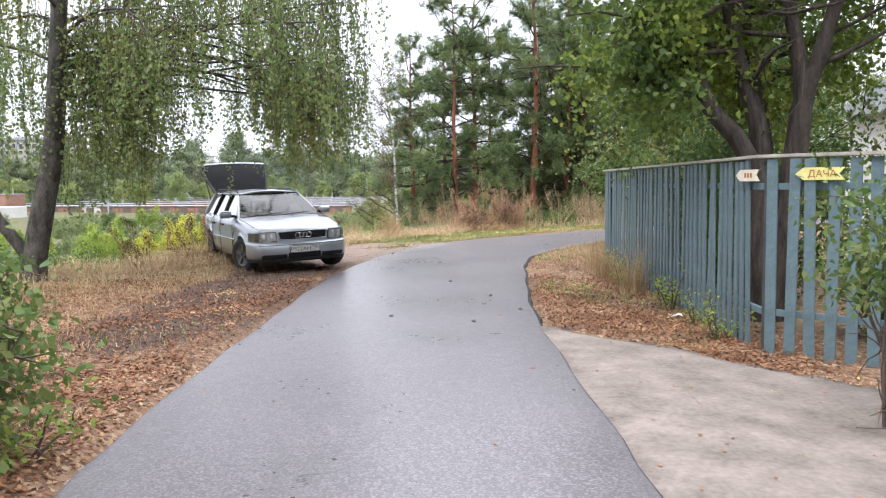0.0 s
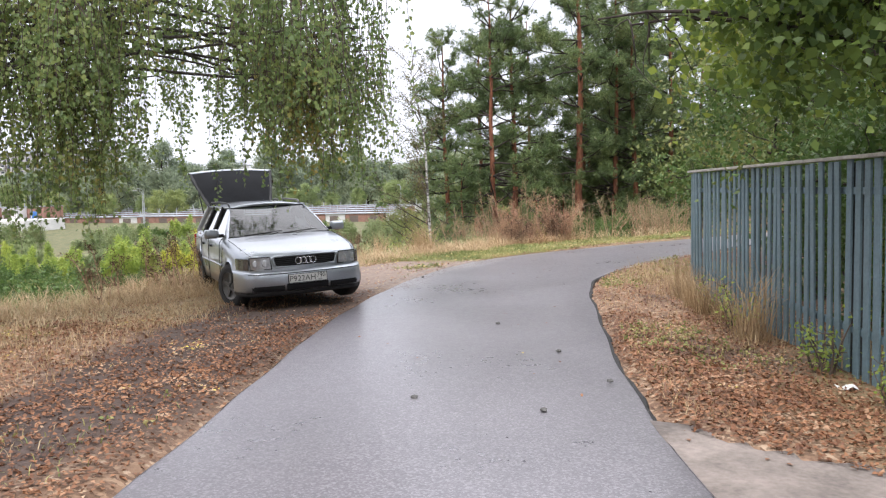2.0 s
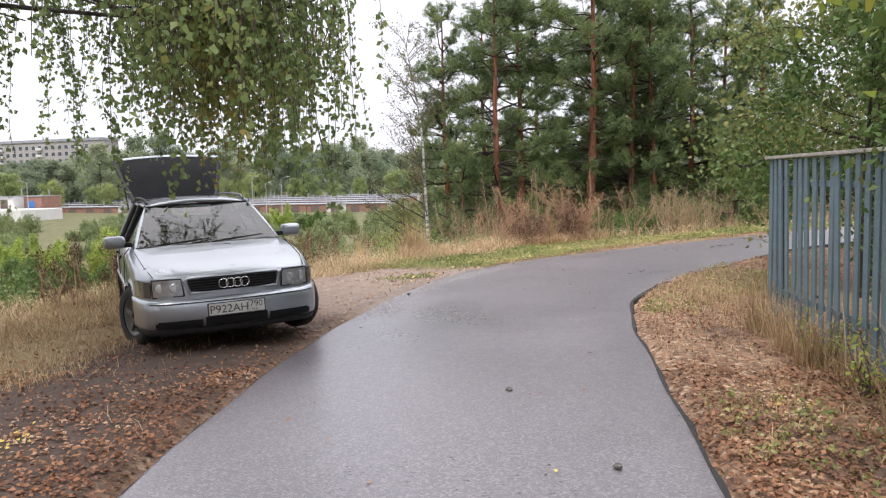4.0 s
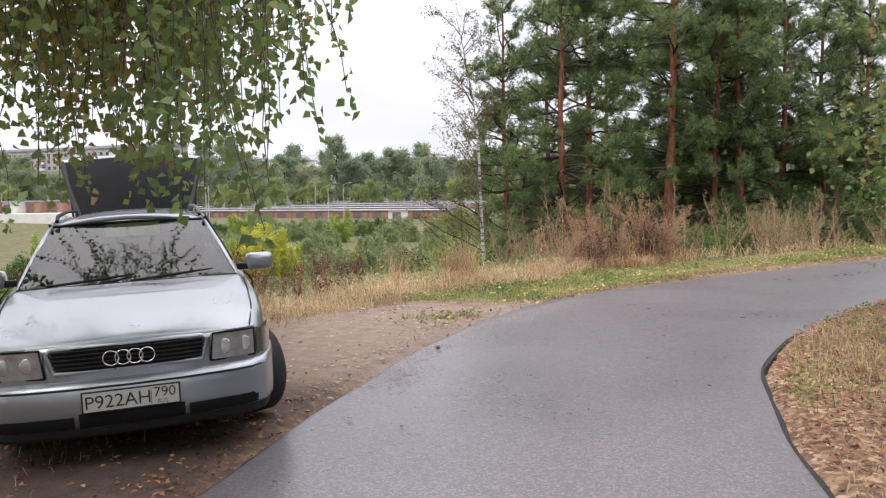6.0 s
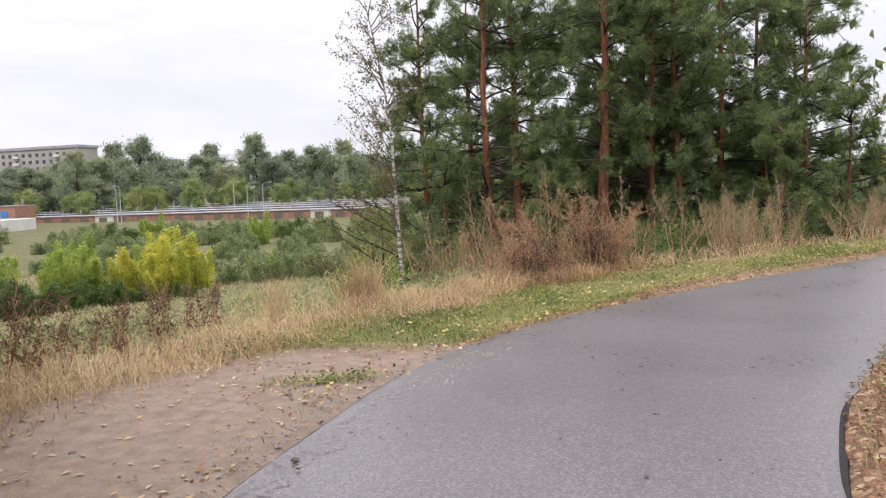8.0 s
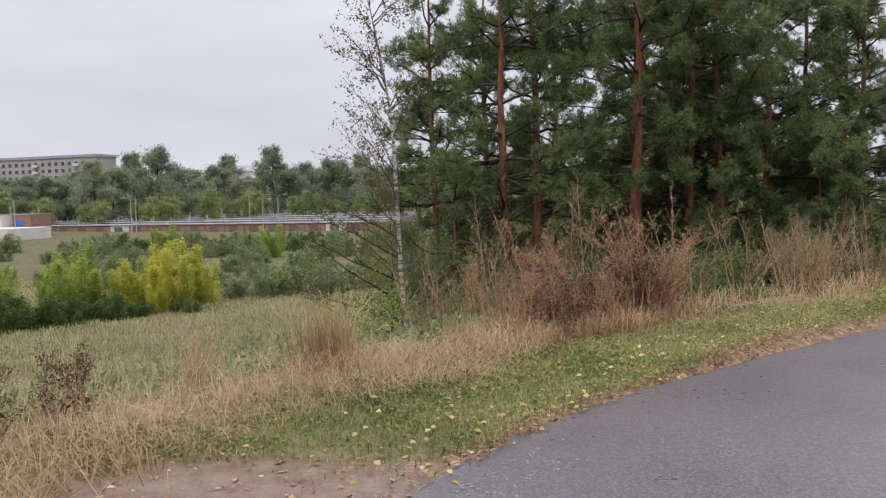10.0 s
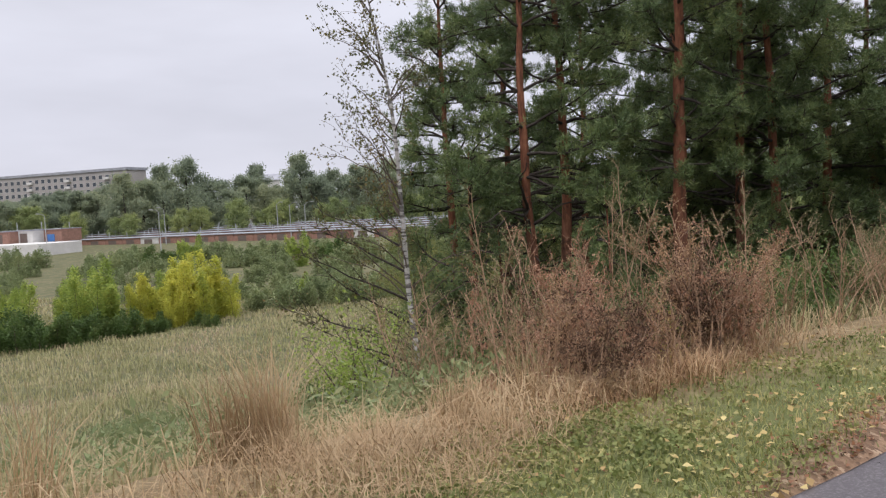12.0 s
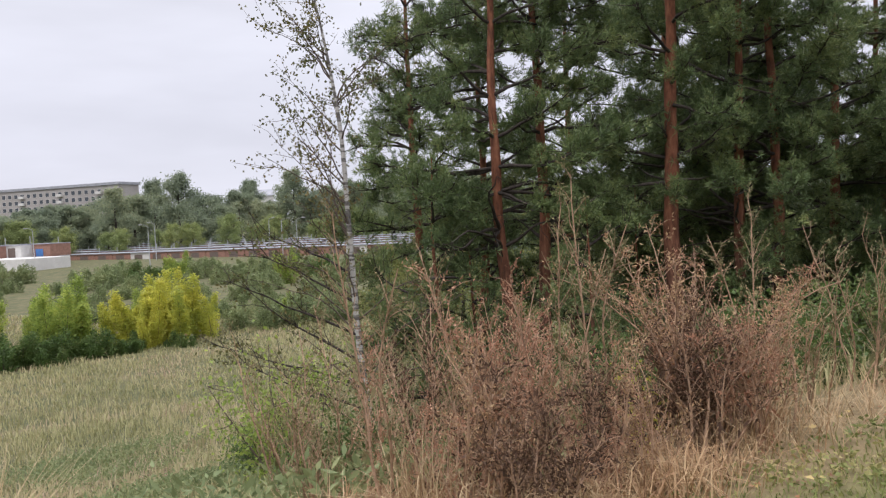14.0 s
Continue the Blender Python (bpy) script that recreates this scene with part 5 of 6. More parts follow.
def make_maple():
    rng = np.random.default_rng(52)
    tree = new("maple_tree")
    tagged(tree, "many-stemmed maple with green leaves behind the fence", "tree")
    wood, ends = Soup(), []
    base = np.array([3.75, 9.4, -0.3])
    stems = [((-0.10, -0.02, 1.9), (-0.62, 0.0, 2.6), (-1.0, 0.1, 3.6), (-1.4, 0.2, 5.0)), ((0.02, 0.05, 2.0), (-0.2, 0.1, 2.9), (-0.42, 0.1, 3.8), (-0.6, 0.3, 5.6)),
             ((0.1, 0.3, 2.2), (-0.02, 0.5, 3.2), (-0.1, 0.6, 4.6), (0.0, 0.8, 6.2)), ((0.34, -0.1, 2.2), (0.36, -0.1, 3.0), (0.2, 0.0, 4.0), (0.0, 0.2, 5.8)), ((0.36, -0.1, 2.6), (0.5, -0.15, 3.1), (0.75, -0.2, 4.0), (1.2, -0.3, 5.6))]
    for k, st in enumerate(stems):
        pts = spline(np.array([base + (0.05 * k - 0.1, 0, 0)] + [base + np.array(p) for p in st]), 0.25)
        wood.tube(pts, np.linspace(0.15, 0.05, len(pts)), 8)
        for _ in range(9):
            p = pts[rng.integers(len(pts) // 2, len(pts))]
            a = rng.uniform(0, 2 * math.pi)
            q, rr = grow(rng, p, (math.cos(a), math.sin(a), rng.uniform(-0.1, 0.6)), rng.uniform(1.2, 2.9), 0.035, 0.008, 6, 0.15, 0.07)
            wood.tube(q, rr, 5)
            for _ in range(5):
                s, sr = grow(rng, q[rng.integers(2, 7)], rng.normal(0, 1, 3), rng.uniform(0.4, 1.0), 0.01, 0.003, 4, 0.2, 0.1)
                wood.tube(s, sr, 3)
                ends += list(s[1:])
            ends += list(q[3:])
    wood.put("trunk", DARK_BARK, tree, "dark forked trunk", True)
    E = np.array(ends)
    E = E[(E[:, 0] > 1.6)]
    n = 30000
    E = E[wobble(E[:, 0] + 0.6 * E[:, 2], E[:, 1], 0.45, 2.0) > -0.35]
    P = E[rng.integers(0, len(E), n)] + rng.normal(0, 0.17, (n, 3))
    P = P[(P[:, 1] > 9.3) | (P[:, 2] > 4.3) | (P[:, 0] < 2.9)]
    n = len(P)
    V, F = leaves_arrays(rng, P, rng.normal(0, 1, (n, 3)) + np.array([0, 0, -0.7]), 0.085, 0.075, 0.2)
    crown_part(V, F, MAPLE_LEAF, tree)
    return tree


make_maple()

# bushes and trees along the far side of the fence and the bend
shrub_a = make_leafy("shrub", "dark green leafy shrub behind the fence", 4.6, 0.06, 61, DARK_BARK, SHRUB_LEAF, 9000, 0.09, 1.9, 0.08, 16, group="shrubs by the bend", category="shrub")
stand(shrub_a, 5.2, 13.0)
# the last five willows are added out of view, to darken reflections
for tree, x, y, turn, size in ((shrub_a, 8.6, 9.3, 80, 1.0), (shrub_a, 8.3, 23.0, 160, 0.95), (shrub_a, 6.3, 16.4, 200, 0.95), (shrub_a, 4.95, 17.2, 310, 0.9), (willow, 15.5, 36.0, 100, 1.05), (willow, 19, 40, 200, 1.15), (willow, 24, 44, 10, 1.2),
                               (shrub_a, 16, 33.5, 210, 0.7), (shrub_a, 20.5, 36.5, 120, 0.8), (willow, 30, 52, 140, 1.3), (willow, 10, 12, 140, 1.1), (shrub_a, 14.5, 17, 10, 1.0), (willow, 14, 8, 40, 1.2), (willow, 20, 27, 200, 1.1), (willow, -5, -6, 60, 1.5), (willow, 5.5, -8, 10, 1.6), (willow, -4.5, -14, 99, 1.7), (willow, 6, -17, 210, 1.6), (willow, -7, 2, 310, 1.4)):
    again(tree, x, y, turn, size)


# ---- near shrubs ----
def make_bush(label, seed, leaf, count, leaf_len, width, height, stems=9, group="", name="shrub", clump=0.16, bare=0.02):
    """Several stems from one stool, leafy from low down."""
    rng = np.random.default_rng(seed)
    tree = new(name)
    tagged(tree, label, "shrub", group)
    wood, ends = Soup(), []
    for k in range(stems):
        a = rng.uniform(0, 2 * math.pi)
        pts, rr = grow(rng, (0.1 * math.cos(a), 0.1 * math.sin(a), -0.1), (math.cos(a) * width / height * 0.5, math.sin(a) * width / height * 0.5, 1), height * rng.uniform(0.65, 1.05), 0.012 + 0.006 * height, 0.004, 7, 0.1, 0.02)
        wood.tube(pts, rr, 5)
        ends += list(pts[2:])
        for _ in range(7):
            sub, sr = grow(rng, pts[rng.integers(1, 8)], rng.normal(0, 1, 3) + np.array([0, 0, 0.5]), height * rng.uniform(0.12, 0.3), 0.008, 0.003, 4, 0.2)
            wood.tube(sub, sr, 3)
            ends += list(sub[1:])
    wood.put("branchwork", TWIG, tree)
    E = np.array(ends)
    P = E[rng.integers(0, len(E), count)] + rng.normal(0, clump * width, (count, 3))
    P = P[P[:, 2] > bare]
    V, F = leaves_arrays(rng, P, rng.normal(0, 1, (len(P), 3)) + np.array([0, 0, -0.2]), leaf_len, leaf_len * 0.6)
    crown_part(V, F, leaf, tree)
    return tree


lilac = make_bush("broad-leaved green shrub at the lane's edge", 71, SHRUB_LEAF, 3200, 0.07, 0.8, 1.4, 12)
lilac.matrix_basis = pose(-2.72, 4.2, 0.0)
weedy = make_bush("low green sprouts by the verge", 72, LIME_LEAF, 500, 0.05, 0.4, 0.4, 8)
weedy.matrix_basis = pose(-2.45, 4.3, 0.0)
sprout = make_bush("green sprouts around the birch foot", 73, SHRUB_LEAF, 900, 0.08, 0.7, 0.8, 8)
sprout.matrix_basis = pose(-5.6, 9.6, on_ground(-5.6, 9.6))
hazel = make_bush("leafy bush hanging out beside the driveway", 74, SHRUB_LEAF, 4200, 0.065, 0.8, 1.7, 10, bare=0.8)
hazel.matrix_basis = pose(2.98, 5.1, -0.13)
creeper = make_bush("weeds growing through the fence", 75, LIME_LEAF, 260, 0.05, 0.25, 0.6, 6)
creeper.matrix_basis = pose(2.86, 10.2, -0.1)
for x, y, s in ((2.88, 12.4, 1.0), (2.9, 9.0, 0.7), (2.93, 13.6, 0.8), (2.9, 8.2, 0.9)):
    again(creeper, x, y, 90 * x, s)
garden = make_bush("dense garden greenery behind the fence", 76, SHRUB_LEAF, 2600, 0.09, 1.1, 1.5, 10)
garden.matrix_basis = pose(4.6, 8.0, -0.1)
for x, y, s in ((5.6, 6.8, 1.0), (4.3, 10.6, 1.0), (4.4, 12.6, 0.9), (4.6, 14.6, 1.0), (6.6, 5.6, 1.1)):
    again(garden, x, y, 70 * y, s)
slope_bush = make_bush("small green willow bush beside the slim birch", 77, LIME_LEAF, 3200, 0.07, 1.1, 2.0, 10)
stand(slope_bush, -2.35, 31.4)
dark_bush = make_bush("dark green bush at the foot of the bank", 78, SHRUB_LEAF, 4200, 0.12, 2.0, 2.4, 12, "bushes at the bank")
stand(dark_bush, -12.5, 27.5)
for x, y, s in ((-15.5, 30, 1.1), (-9.6, 26.8, 0.7), (-17.5, 26.5, 1.2), (-13, 34, 0.8), (-4.4, 36.5, 0.45), (1.2, 35.3, 0.5), (0.6, 28.2, 0.4), (1.8, 29.0, 0.4), (3.2, 29.6, 0.45), (-0.4, 27.2, 0.33), (2.6, 28.0, 0.35), (4.6, 31, 0.5), (6.5, 32, 0.5)):
    again(dark_bush, x, y, 50 * x, s)


# ---- dry weeds along the crest ----
def make_weed(label, seed, leaf, height, stems, count, group, sprig=0.35, nod=0.05, spread=0.22, bead=0.032):
    """Dried stalks: a stem with ascending side shoots beaded with seed, and curled dead leaves hanging below."""
    rng = np.random.default_rng(seed)
    weed = new("dry_weed")
    tagged(weed, label, "weed", group)
    wood, L, A, Z = Soup(), [], [], []
    for k in range(stems):
        a = rng.uniform(0, 2 * math.pi)
        h = height * rng.uniform(0.55, 1.05)
        pts, rr = grow(rng, (rng.normal(0, 0.10), rng.normal(0, 0.10), -0.05), (math.cos(a) * spread, math.sin(a) * spread, 1), h, 0.011, 0.003, 10, 0.07, nod)
        wood.tube(pts, rr, 4)

        def at(f):
            return np.array([np.interp(f * 10, np.arange(11), pts[:, c]) for c in range(3)])

        for f in np.sort(rng.uniform(0.28, 1.0, int(9 * h) + 2)):
            b = rng.uniform(0, 2 * math.pi)
            sub, sr = grow(rng, at(f), (math.cos(b), math.sin(b), 2.0), sprig * (1.35 - f) * rng.uniform(0.5, 1.4) + 0.06, 0.0035, 0.0012, 5, 0.14, nod * 2 + 0.06)
            wood.tube(sub, sr, 3)
            for c in sub[1:]:
                for _ in range(rng.poisson(count * 1.4)):
                    L.append(c + rng.normal(0, 0.016, 3))
                    A.append(unit(rng.normal(0, 0.6, 3) + unit(sub[-1] - sub[0]) * 0.6))
                    Z.append(bead)
        for _ in range(int(8 * h)):
            L.append(at(rng.uniform(0.05, 0.62)) + rng.normal(0, 0.02, 3))
            A.append((rng.normal(0, 0.6), rng.normal(0, 0.6), -0.9))
            Z.append(0.085)
    wood.put("stem", DRY_STEM, weed)
    Z = np.array(Z)
    V, F = leaves_arrays(rng, np.array(L), np.array(A), Z, Z * 0.3, 0.45)
    put("foliage", V, F, leaf, weed)
    return weed


rng_w = np.random.default_rng(90)
RUSTY = [make_weed("tall rust-brown dried weed on the bank", 91 + k, m, h, n, c, "rusty weeds on the crest", sp, nod)
         for k, (m, h, n, c, sp, nod) in enumerate(((RUST_WEED, 1.6, 7, 2.2, 0.3, 0.05), (RUST_WEED, 1.3, 8, 1.8, 0.24, 0.12), (DEAD_WEED, 1.45, 7, 2.4, 0.28, 0.04), (RUST_WEED, 1.75, 4, 1.6, 0.36, 0.02), (TAN_WEED, 1.2, 7, 1.5, 0.25, 0.1)))]
OLIVES = [make_weed("olive-brown wormwood gone to seed", 97 + k, OLIVE_WEED, h, n, 1.8, "wormwood along the crest", 0.34, 0.03) for k, (h, n) in enumerate(((1.5, 7), (1.2, 8), (1.75, 5)))]


def crest_point(s, off):
    """A place s metres along the crest past (-1.6, 22.7), off metres down the bank."""
    line = CREST[6:]
    seg = np.linalg.norm(np.diff(line, axis=0), axis=1)
    acc = np.concatenate([[0], np.cumsum(seg)])
    p = np.array([np.interp(s, acc, line[:, 0]), np.interp(s, acc, line[:, 1])])
    k = min(int(np.searchsorted(acc, s, "right")) - 1, len(seg) - 1)
    d = (line[k + 1] - line[k]) / seg[k]
    return p + np.array([-d[1], d[0]]) * off


def sow(templates, spots, lo=0.75, hi=1.15):
    for k, (x, y) in enumerate(spots):
        t = templates[k % len(templates)]
        m = pose(x, y, on_ground(x, y, 0.02), rng_w.normal(0, 4), rng_w.normal(0, 4), rng_w.uniform(0, 360))
        s = rng_w.uniform(lo, hi)
        if k < len(templates) and t.matrix_basis == Matrix():
            t.matrix_basis = m @ Matrix.Scale(s, 4)
        else:
            copy_thing(t, m).scale = (s, s, s)


sow(RUSTY, [crest_point(rng_w.uniform(2.9, 6.2), rng_w.uniform(0.25, 1.9)) for _ in range(13)] + [crest_point(3.6 + rng_w.normal(0, 0.3), 0.9 + rng_w.normal(0, 0.25)) for _ in range(5)], 0.75, 1.0)
sow(RUSTY, [crest_point(rng_w.uniform(3.0, 5.9), rng_w.uniform(0.0, 1.5)) for _ in range(14)], 0.3, 0.5)
sow(OLIVES, [crest_point(rng_w.uniform(6.8, 24), rng_w.uniform(0.1, 2.2)) for _ in range(56)] + [crest_point(rng_w.uniform(2.6, 7), rng_w.uniform(1.4, 3.2)) for _ in range(8)])
nodding = make_weed("tall brown dried weed with drooping tan heads", 211, TAN_WEED, 1.75, 11, 2.6, "", 0.36, 0.13, 0.3)
nodding.matrix_basis = pose(2.15, 26.75, on_ground(2.15, 26.75, 0.02))
nodding_dark = make_weed("rust-brown dried weed with hanging curled leaves", 212, RUST_WEED, 1.45, 12, 2.4, "", 0.3, 0.1, 0.28)
nodding_dark.matrix_basis = pose(2.3, 26.6, on_ground(2.3, 26.6, 0.02))
spire = make_weed("single grey-green wormwood spire above the dry weeds", 213, OLIVE_WEED, 1.95, 2, 2.6, "wormwood spires", 0.3, 0.0, 0.08)
spire.matrix_basis = pose(1.42, 25.95, on_ground(1.42, 25.95, 0.02))
for x, y in ((1.02, 25.75), (2.75, 27.2), (0.2, 25.1)):
    copy_thing(spire, pose(x, y, on_ground(x, y, 0.02), 3, -4, 90 * x)).scale = (0.9, 0.9, 0.92)
golden = make_bush("small yellow-leaved shoots among the dry weeds", 214, YELLOW_LEAF, 260, 0.05, 0.3, 0.75, 6)
golden.matrix_basis = pose(1.9, 26.9, on_ground(1.9, 26.9))
DEAD = [make_weed("dead dark-brown dock stalks at the verge", 103 + k, DEAD_WEED, 0.75, 6, 3, "dead stalks by the verge", 0.2) for k in range(2)]
sow(DEAD, [(-3.7, 19.9), (-3.95, 19.4), (-4.2, 18.9), (-3.3, 20.9), (-4.4, 18.2), (-3.0, 21.3), (-4.9, 16.8), (-5.2, 15.9), (-5.6, 14.6), (-3.5, 20.4)] + [crest_point(rng_w.uniform(3.2, 5.6), rng_w.uniform(-0.1, 0.8)) for _ in range(7)], 0.95, 1.5)


# ---- grasses, litter and meadow ----
def scatter(rng, n, x0, x1, y0, y1, keep):
    """Places in a rectangle, thinned by keep(x, y, crest distance, road offset), a chance from 0 to 1."""
    x, y = rng.uniform(x0, x1, n), rng.uniform(y0, y1, n)
    d, o = to_line(x, y, CREST), road_off(x, y)
    k = rng.random(n) < keep(x, y, d, o)
    x, y = x[k], y[k]
    return np.c_[x, y, ground_z(x, y)]


def along_crest(rng, n, first, last, lo, hi, keep):
    """Places beside the crest line, between two of its corners and two offsets."""
    line = CREST[first:last]
    seg = np.linalg.norm(np.diff(line, axis=0), axis=1)
    k = rng.choice(len(seg), n, p=seg / seg.sum())
    d = np.diff(line, axis=0)[k] / seg[k][:, None]
    p = line[k] + d * (rng.random(n) * seg[k])[:, None] + np.c_[-d[:, 1], d[:, 0]] * rng.uniform(lo, hi, n)[:, None]
    x, y = p[:, 0], p[:, 1]
    ok = rng.random(n) < keep(x, y, to_line(x, y, CREST), road_off(x, y))
    x, y = x[ok], y[ok]
    return np.c_[x, y, ground_z(x, y)]


def stuff(name, V, F, mat, label, category):
    return tagged(put(name, V, F, mat), label, category, kind="stuff")


TURF_LEAF = leaf_material("yellow_fallen_leaf", ((0.0, (0.24, 0.14, 0.07)), (0.5, (0.46, 0.33, 0.13)), (1.0, (0.66, 0.58, 0.28))), 0.6, 0.2, 1.2)
GRIT = plain("pale_grit", (0.235, 0.215, 0.205), 0.85, vary=0.45, scale=60, bump=0.2)


def sow_ground():
    rng = np.random.default_rng(120)
    # fallen leaves on both verges, thinner on soil, sand, lane and turf
    def litter(x, y, d, o):
        side = np.where(o > 0, smooth01(1.56, 1.7, o) * smooth01(0.8, -0.6, d), smooth01(-1.58, -1.7, o) * smooth01(-4.4, -3.0, o))
        c = side * (0.45 + 0.55 * smooth01(-0.4, 0.5, wobble(x, y, 1.1, 9.0)))
        c = np.where((o > 0) & (y > 15.4) & ((o > 2.0) | (y < 20.5)), c * 0.16, c)
        c = c * (1 - 0.25 * (o > 0) * smooth01(7.0, 10.0, y) * smooth01(16.5, 15.5, y) * smooth01(5.0, 4.2, o))
        c = c * (1 - 0.6 * smooth01(-0.5, 0.5, wobble(x, y, 0.9, 2.2)) * (o > 0) * smooth01(1.85, 2.3, o + 0.2 * wobble(x, y, 0.9, 4.0)) * smooth01(4.5, 3.7, o) * smooth01(6.5, 8.5, y))
        bed = np.interp(x, [1.0, 2.2, 3.2, 5.0, 12.0], [8.3, 7.35, 6.2, 4.45, -0.1])
        return np.where((o < 0) & (y < bed), c * 0.0, c)
    P = np.vstack([scatter(rng, 200000, -8.0, 8.5, 0.5, 29.0, litter), scatter(rng, 130000, -7.0, 4.0, 2.5, 13.0, litter)])
    P[:, 2] += rng.uniform(0.004, 0.03, len(P))
    A = rng.normal(0, 1, (len(P), 3)) * np.array([1, 1, 0.2])
    V, F = leaves_arrays(rng, P, A, 0.038, 0.028, 0.25, 0.28)
    stuff("fallen_leaves", V, F, DRY_LEAF, "brown and tan fallen leaves over the verge", "leaves")
    # strays on the lane and driveway
    n = 200
    x, y = rng.uniform(-2.1, 6.0, n), rng.uniform(1.0, 25, n)
    o = road_off(x, y)
    k = (np.abs(o) < 1.55) & (rng.random(n) < 0.35 + 0.65 * np.abs(o) / 1.5)
    P = np.c_[x[k], y[k], np.full(k.sum(), 0.022)]
    x, y = rng.uniform(1.1, 4.5, 160), rng.uniform(2.0, 8.0, 160)
    k = y < np.interp(x, [1.0, 2.2, 3.2, 5.0], [8.3, 7.35, 6.2, 4.45]) - 0.1
    P = np.vstack([P, np.c_[x[k], y[k], -0.01 - 0.10 * smooth01(1.2, 3.0, x[k]) + 0.012 * wobble(x[k], y[k], 0.8, 5.0)]])
    V, F = leaves_arrays(rng, P, rng.normal(0, 1, (len(P), 3)) * np.array([1, 1, 0.06]), 0.04, 0.027, 0.15, 0.15)
    stuff("stray_leaves", V, F, DRY_LEAF, "stray dry leaves on the wet asphalt", "leaves")
    # pale leaves on the sandy patch
    P = scatter(rng, 750, -4.5, 0, 15, 21, lambda x, y, d, o: 0.55 * (o > 1.55) * (d < -0.4))
    P[:, 2] += 0.012
    V, F = leaves_arrays(rng, P, rng.normal(0, 1, (len(P), 3)) * np.array([1, 1, 0.05]), 0.066, 0.03, 0.1, 0.1)
    stuff("pale_leaves", V, F, STRAW, "pale dry leaves on the bare sand", "leaves")
    # loose pale grit where the lane runs out into the sand
    def worn(x, y, d, o):
        return smooth01(1.05, 1.5, o + 0.25 * wobble(x, y, 0.5, 6.0)) * smooth01(2.1, 1.6, o + 0.25 * wobble(x, y, 0.7, 2.0)) * smooth01(15.2, 16.2, y) * smooth01(21.2, 20.2, y)
    P = scatter(rng, 60000, -5.0, 2.0, 15, 21.5, worn)
    P[:, 2] = np.where(np.abs(road_off(P[:, 0], P[:, 1])) < 1.56, 0.006, P[:, 2])
    r = (0.005 + 0.013 * rng.random(len(P)) ** 3)[:, None, None]
    turn = rng.uniform(0, 6.3, len(P))
    k, a = np.arange(4), np.arange(4) * (math.pi / 2)
    ring = np.stack([np.cos(turn[:, None] + a), 0.75 * np.sin(turn[:, None] + a), np.full((len(P), 4), 0.1)], 2) * rng.uniform(0.7, 1.2, (len(P), 4, 1))
    cap = np.concatenate([np.zeros((len(P), 1, 2)), np.full((len(P), 1, 1), 0.55)], 2)
    V = (P[:, None] + r * np.concatenate([ring, cap], 1)).reshape(-1, 3)
    F = (np.arange(len(P))[:, None, None] * 5 + np.stack([k, (k + 1) % 4, np.full(4, 4)], 1)).reshape(-1, 3)
    stuff("gravel", V, F, GRIT, "loose pale grit along the worn lane edge", "gravel")
    # short green turf beside the bend and on the sandy patch
    def turf(x, y, d, o):
        t = smooth01(20.3, 21.2, y + 0.3 * wobble(x, y, 0.8, 4.0)) * smooth01(1.6, 2.0, o) * smooth01(0.3, -0.5, d)
        t = np.maximum(t, 0.9 * smooth01(0.7, 0.2, np.hypot((x + 1.3) / 1.0, (y - 19.35) / 0.35)))
        return np.maximum(t, 0.85 * smooth01(-0.1, 0.4, wobble(x, y, 1.3, 6.0)) * (o < -1.75) * (o > -4) * smooth01(9, 13, y) + 0.12 * (o > 1.8) * (d < 0) * smooth01(0.3, 0.8, wobble(x, y, 1.5, 2.0)))
    P = np.vstack([scatter(rng, 110000, -6.5, 6, 6, 24, turf), along_crest(rng, 60000, 5, 12, -2.8, 0.2, turf)])
    V, F = blades_arrays(rng, P, 0.058, 0.008, 1.2)
    stuff("turf_grass", V, F, BLADE, "short green grass beside the lane", "grass")
    Q = P[rng.random(len(P)) < 0.22 * smooth01(-0.2, 0.5, wobble(P[:, 0], P[:, 1], 0.8, 3.0)) + 0.03]
    Q = np.repeat(Q, 4, 0) + rng.normal(0, 0.03, (len(Q) * 4, 3)) * np.array([1, 1, 0.4]) + np.array([0, 0, 0.05])
    V, F = leaves_arrays(rng, Q, rng.normal(0, 1, (len(Q), 3)) * np.array([1, 1, 0.4]), 0.036, 0.026)
    stuff("turf_herbs", V, F, BLADE, "low green weeds in the turf", "herbs")
    # bleached grass along the crest, the fence foot and in patches on the verges
    def dry(x, y, d, o):
        s = smooth01(-0.3, 1.5, x)
        c = smooth01(0, 1, (d + 1.5 - 1.2 * s) / (1.2 - 0.6 * s)) * smooth01(1.0, 0.1, d) * (1 - 0.72 * smooth01(0.2, 1.8, x)) * (0.35 + 0.65 * smooth01(-0.3, 0.4, wobble(x, y, 0.9, 8.0)))
        return c * (o > 0)
    P = along_crest(rng, 95000, 2, 12, -1.5, 1.6, dry)
    d = to_line(P[:, 0], P[:, 1], CREST)
    V, F = blades_arrays(rng, P, 0.18 + 0.26 * smooth01(-1.0, 0.6, d) + 0.12 * wobble(P[:, 0], P[:, 1], 0.5), 0.006, 2.1)
    stuff("dry_grass", V, F, STRAW, "bleached dry grass on the crest", "grass")
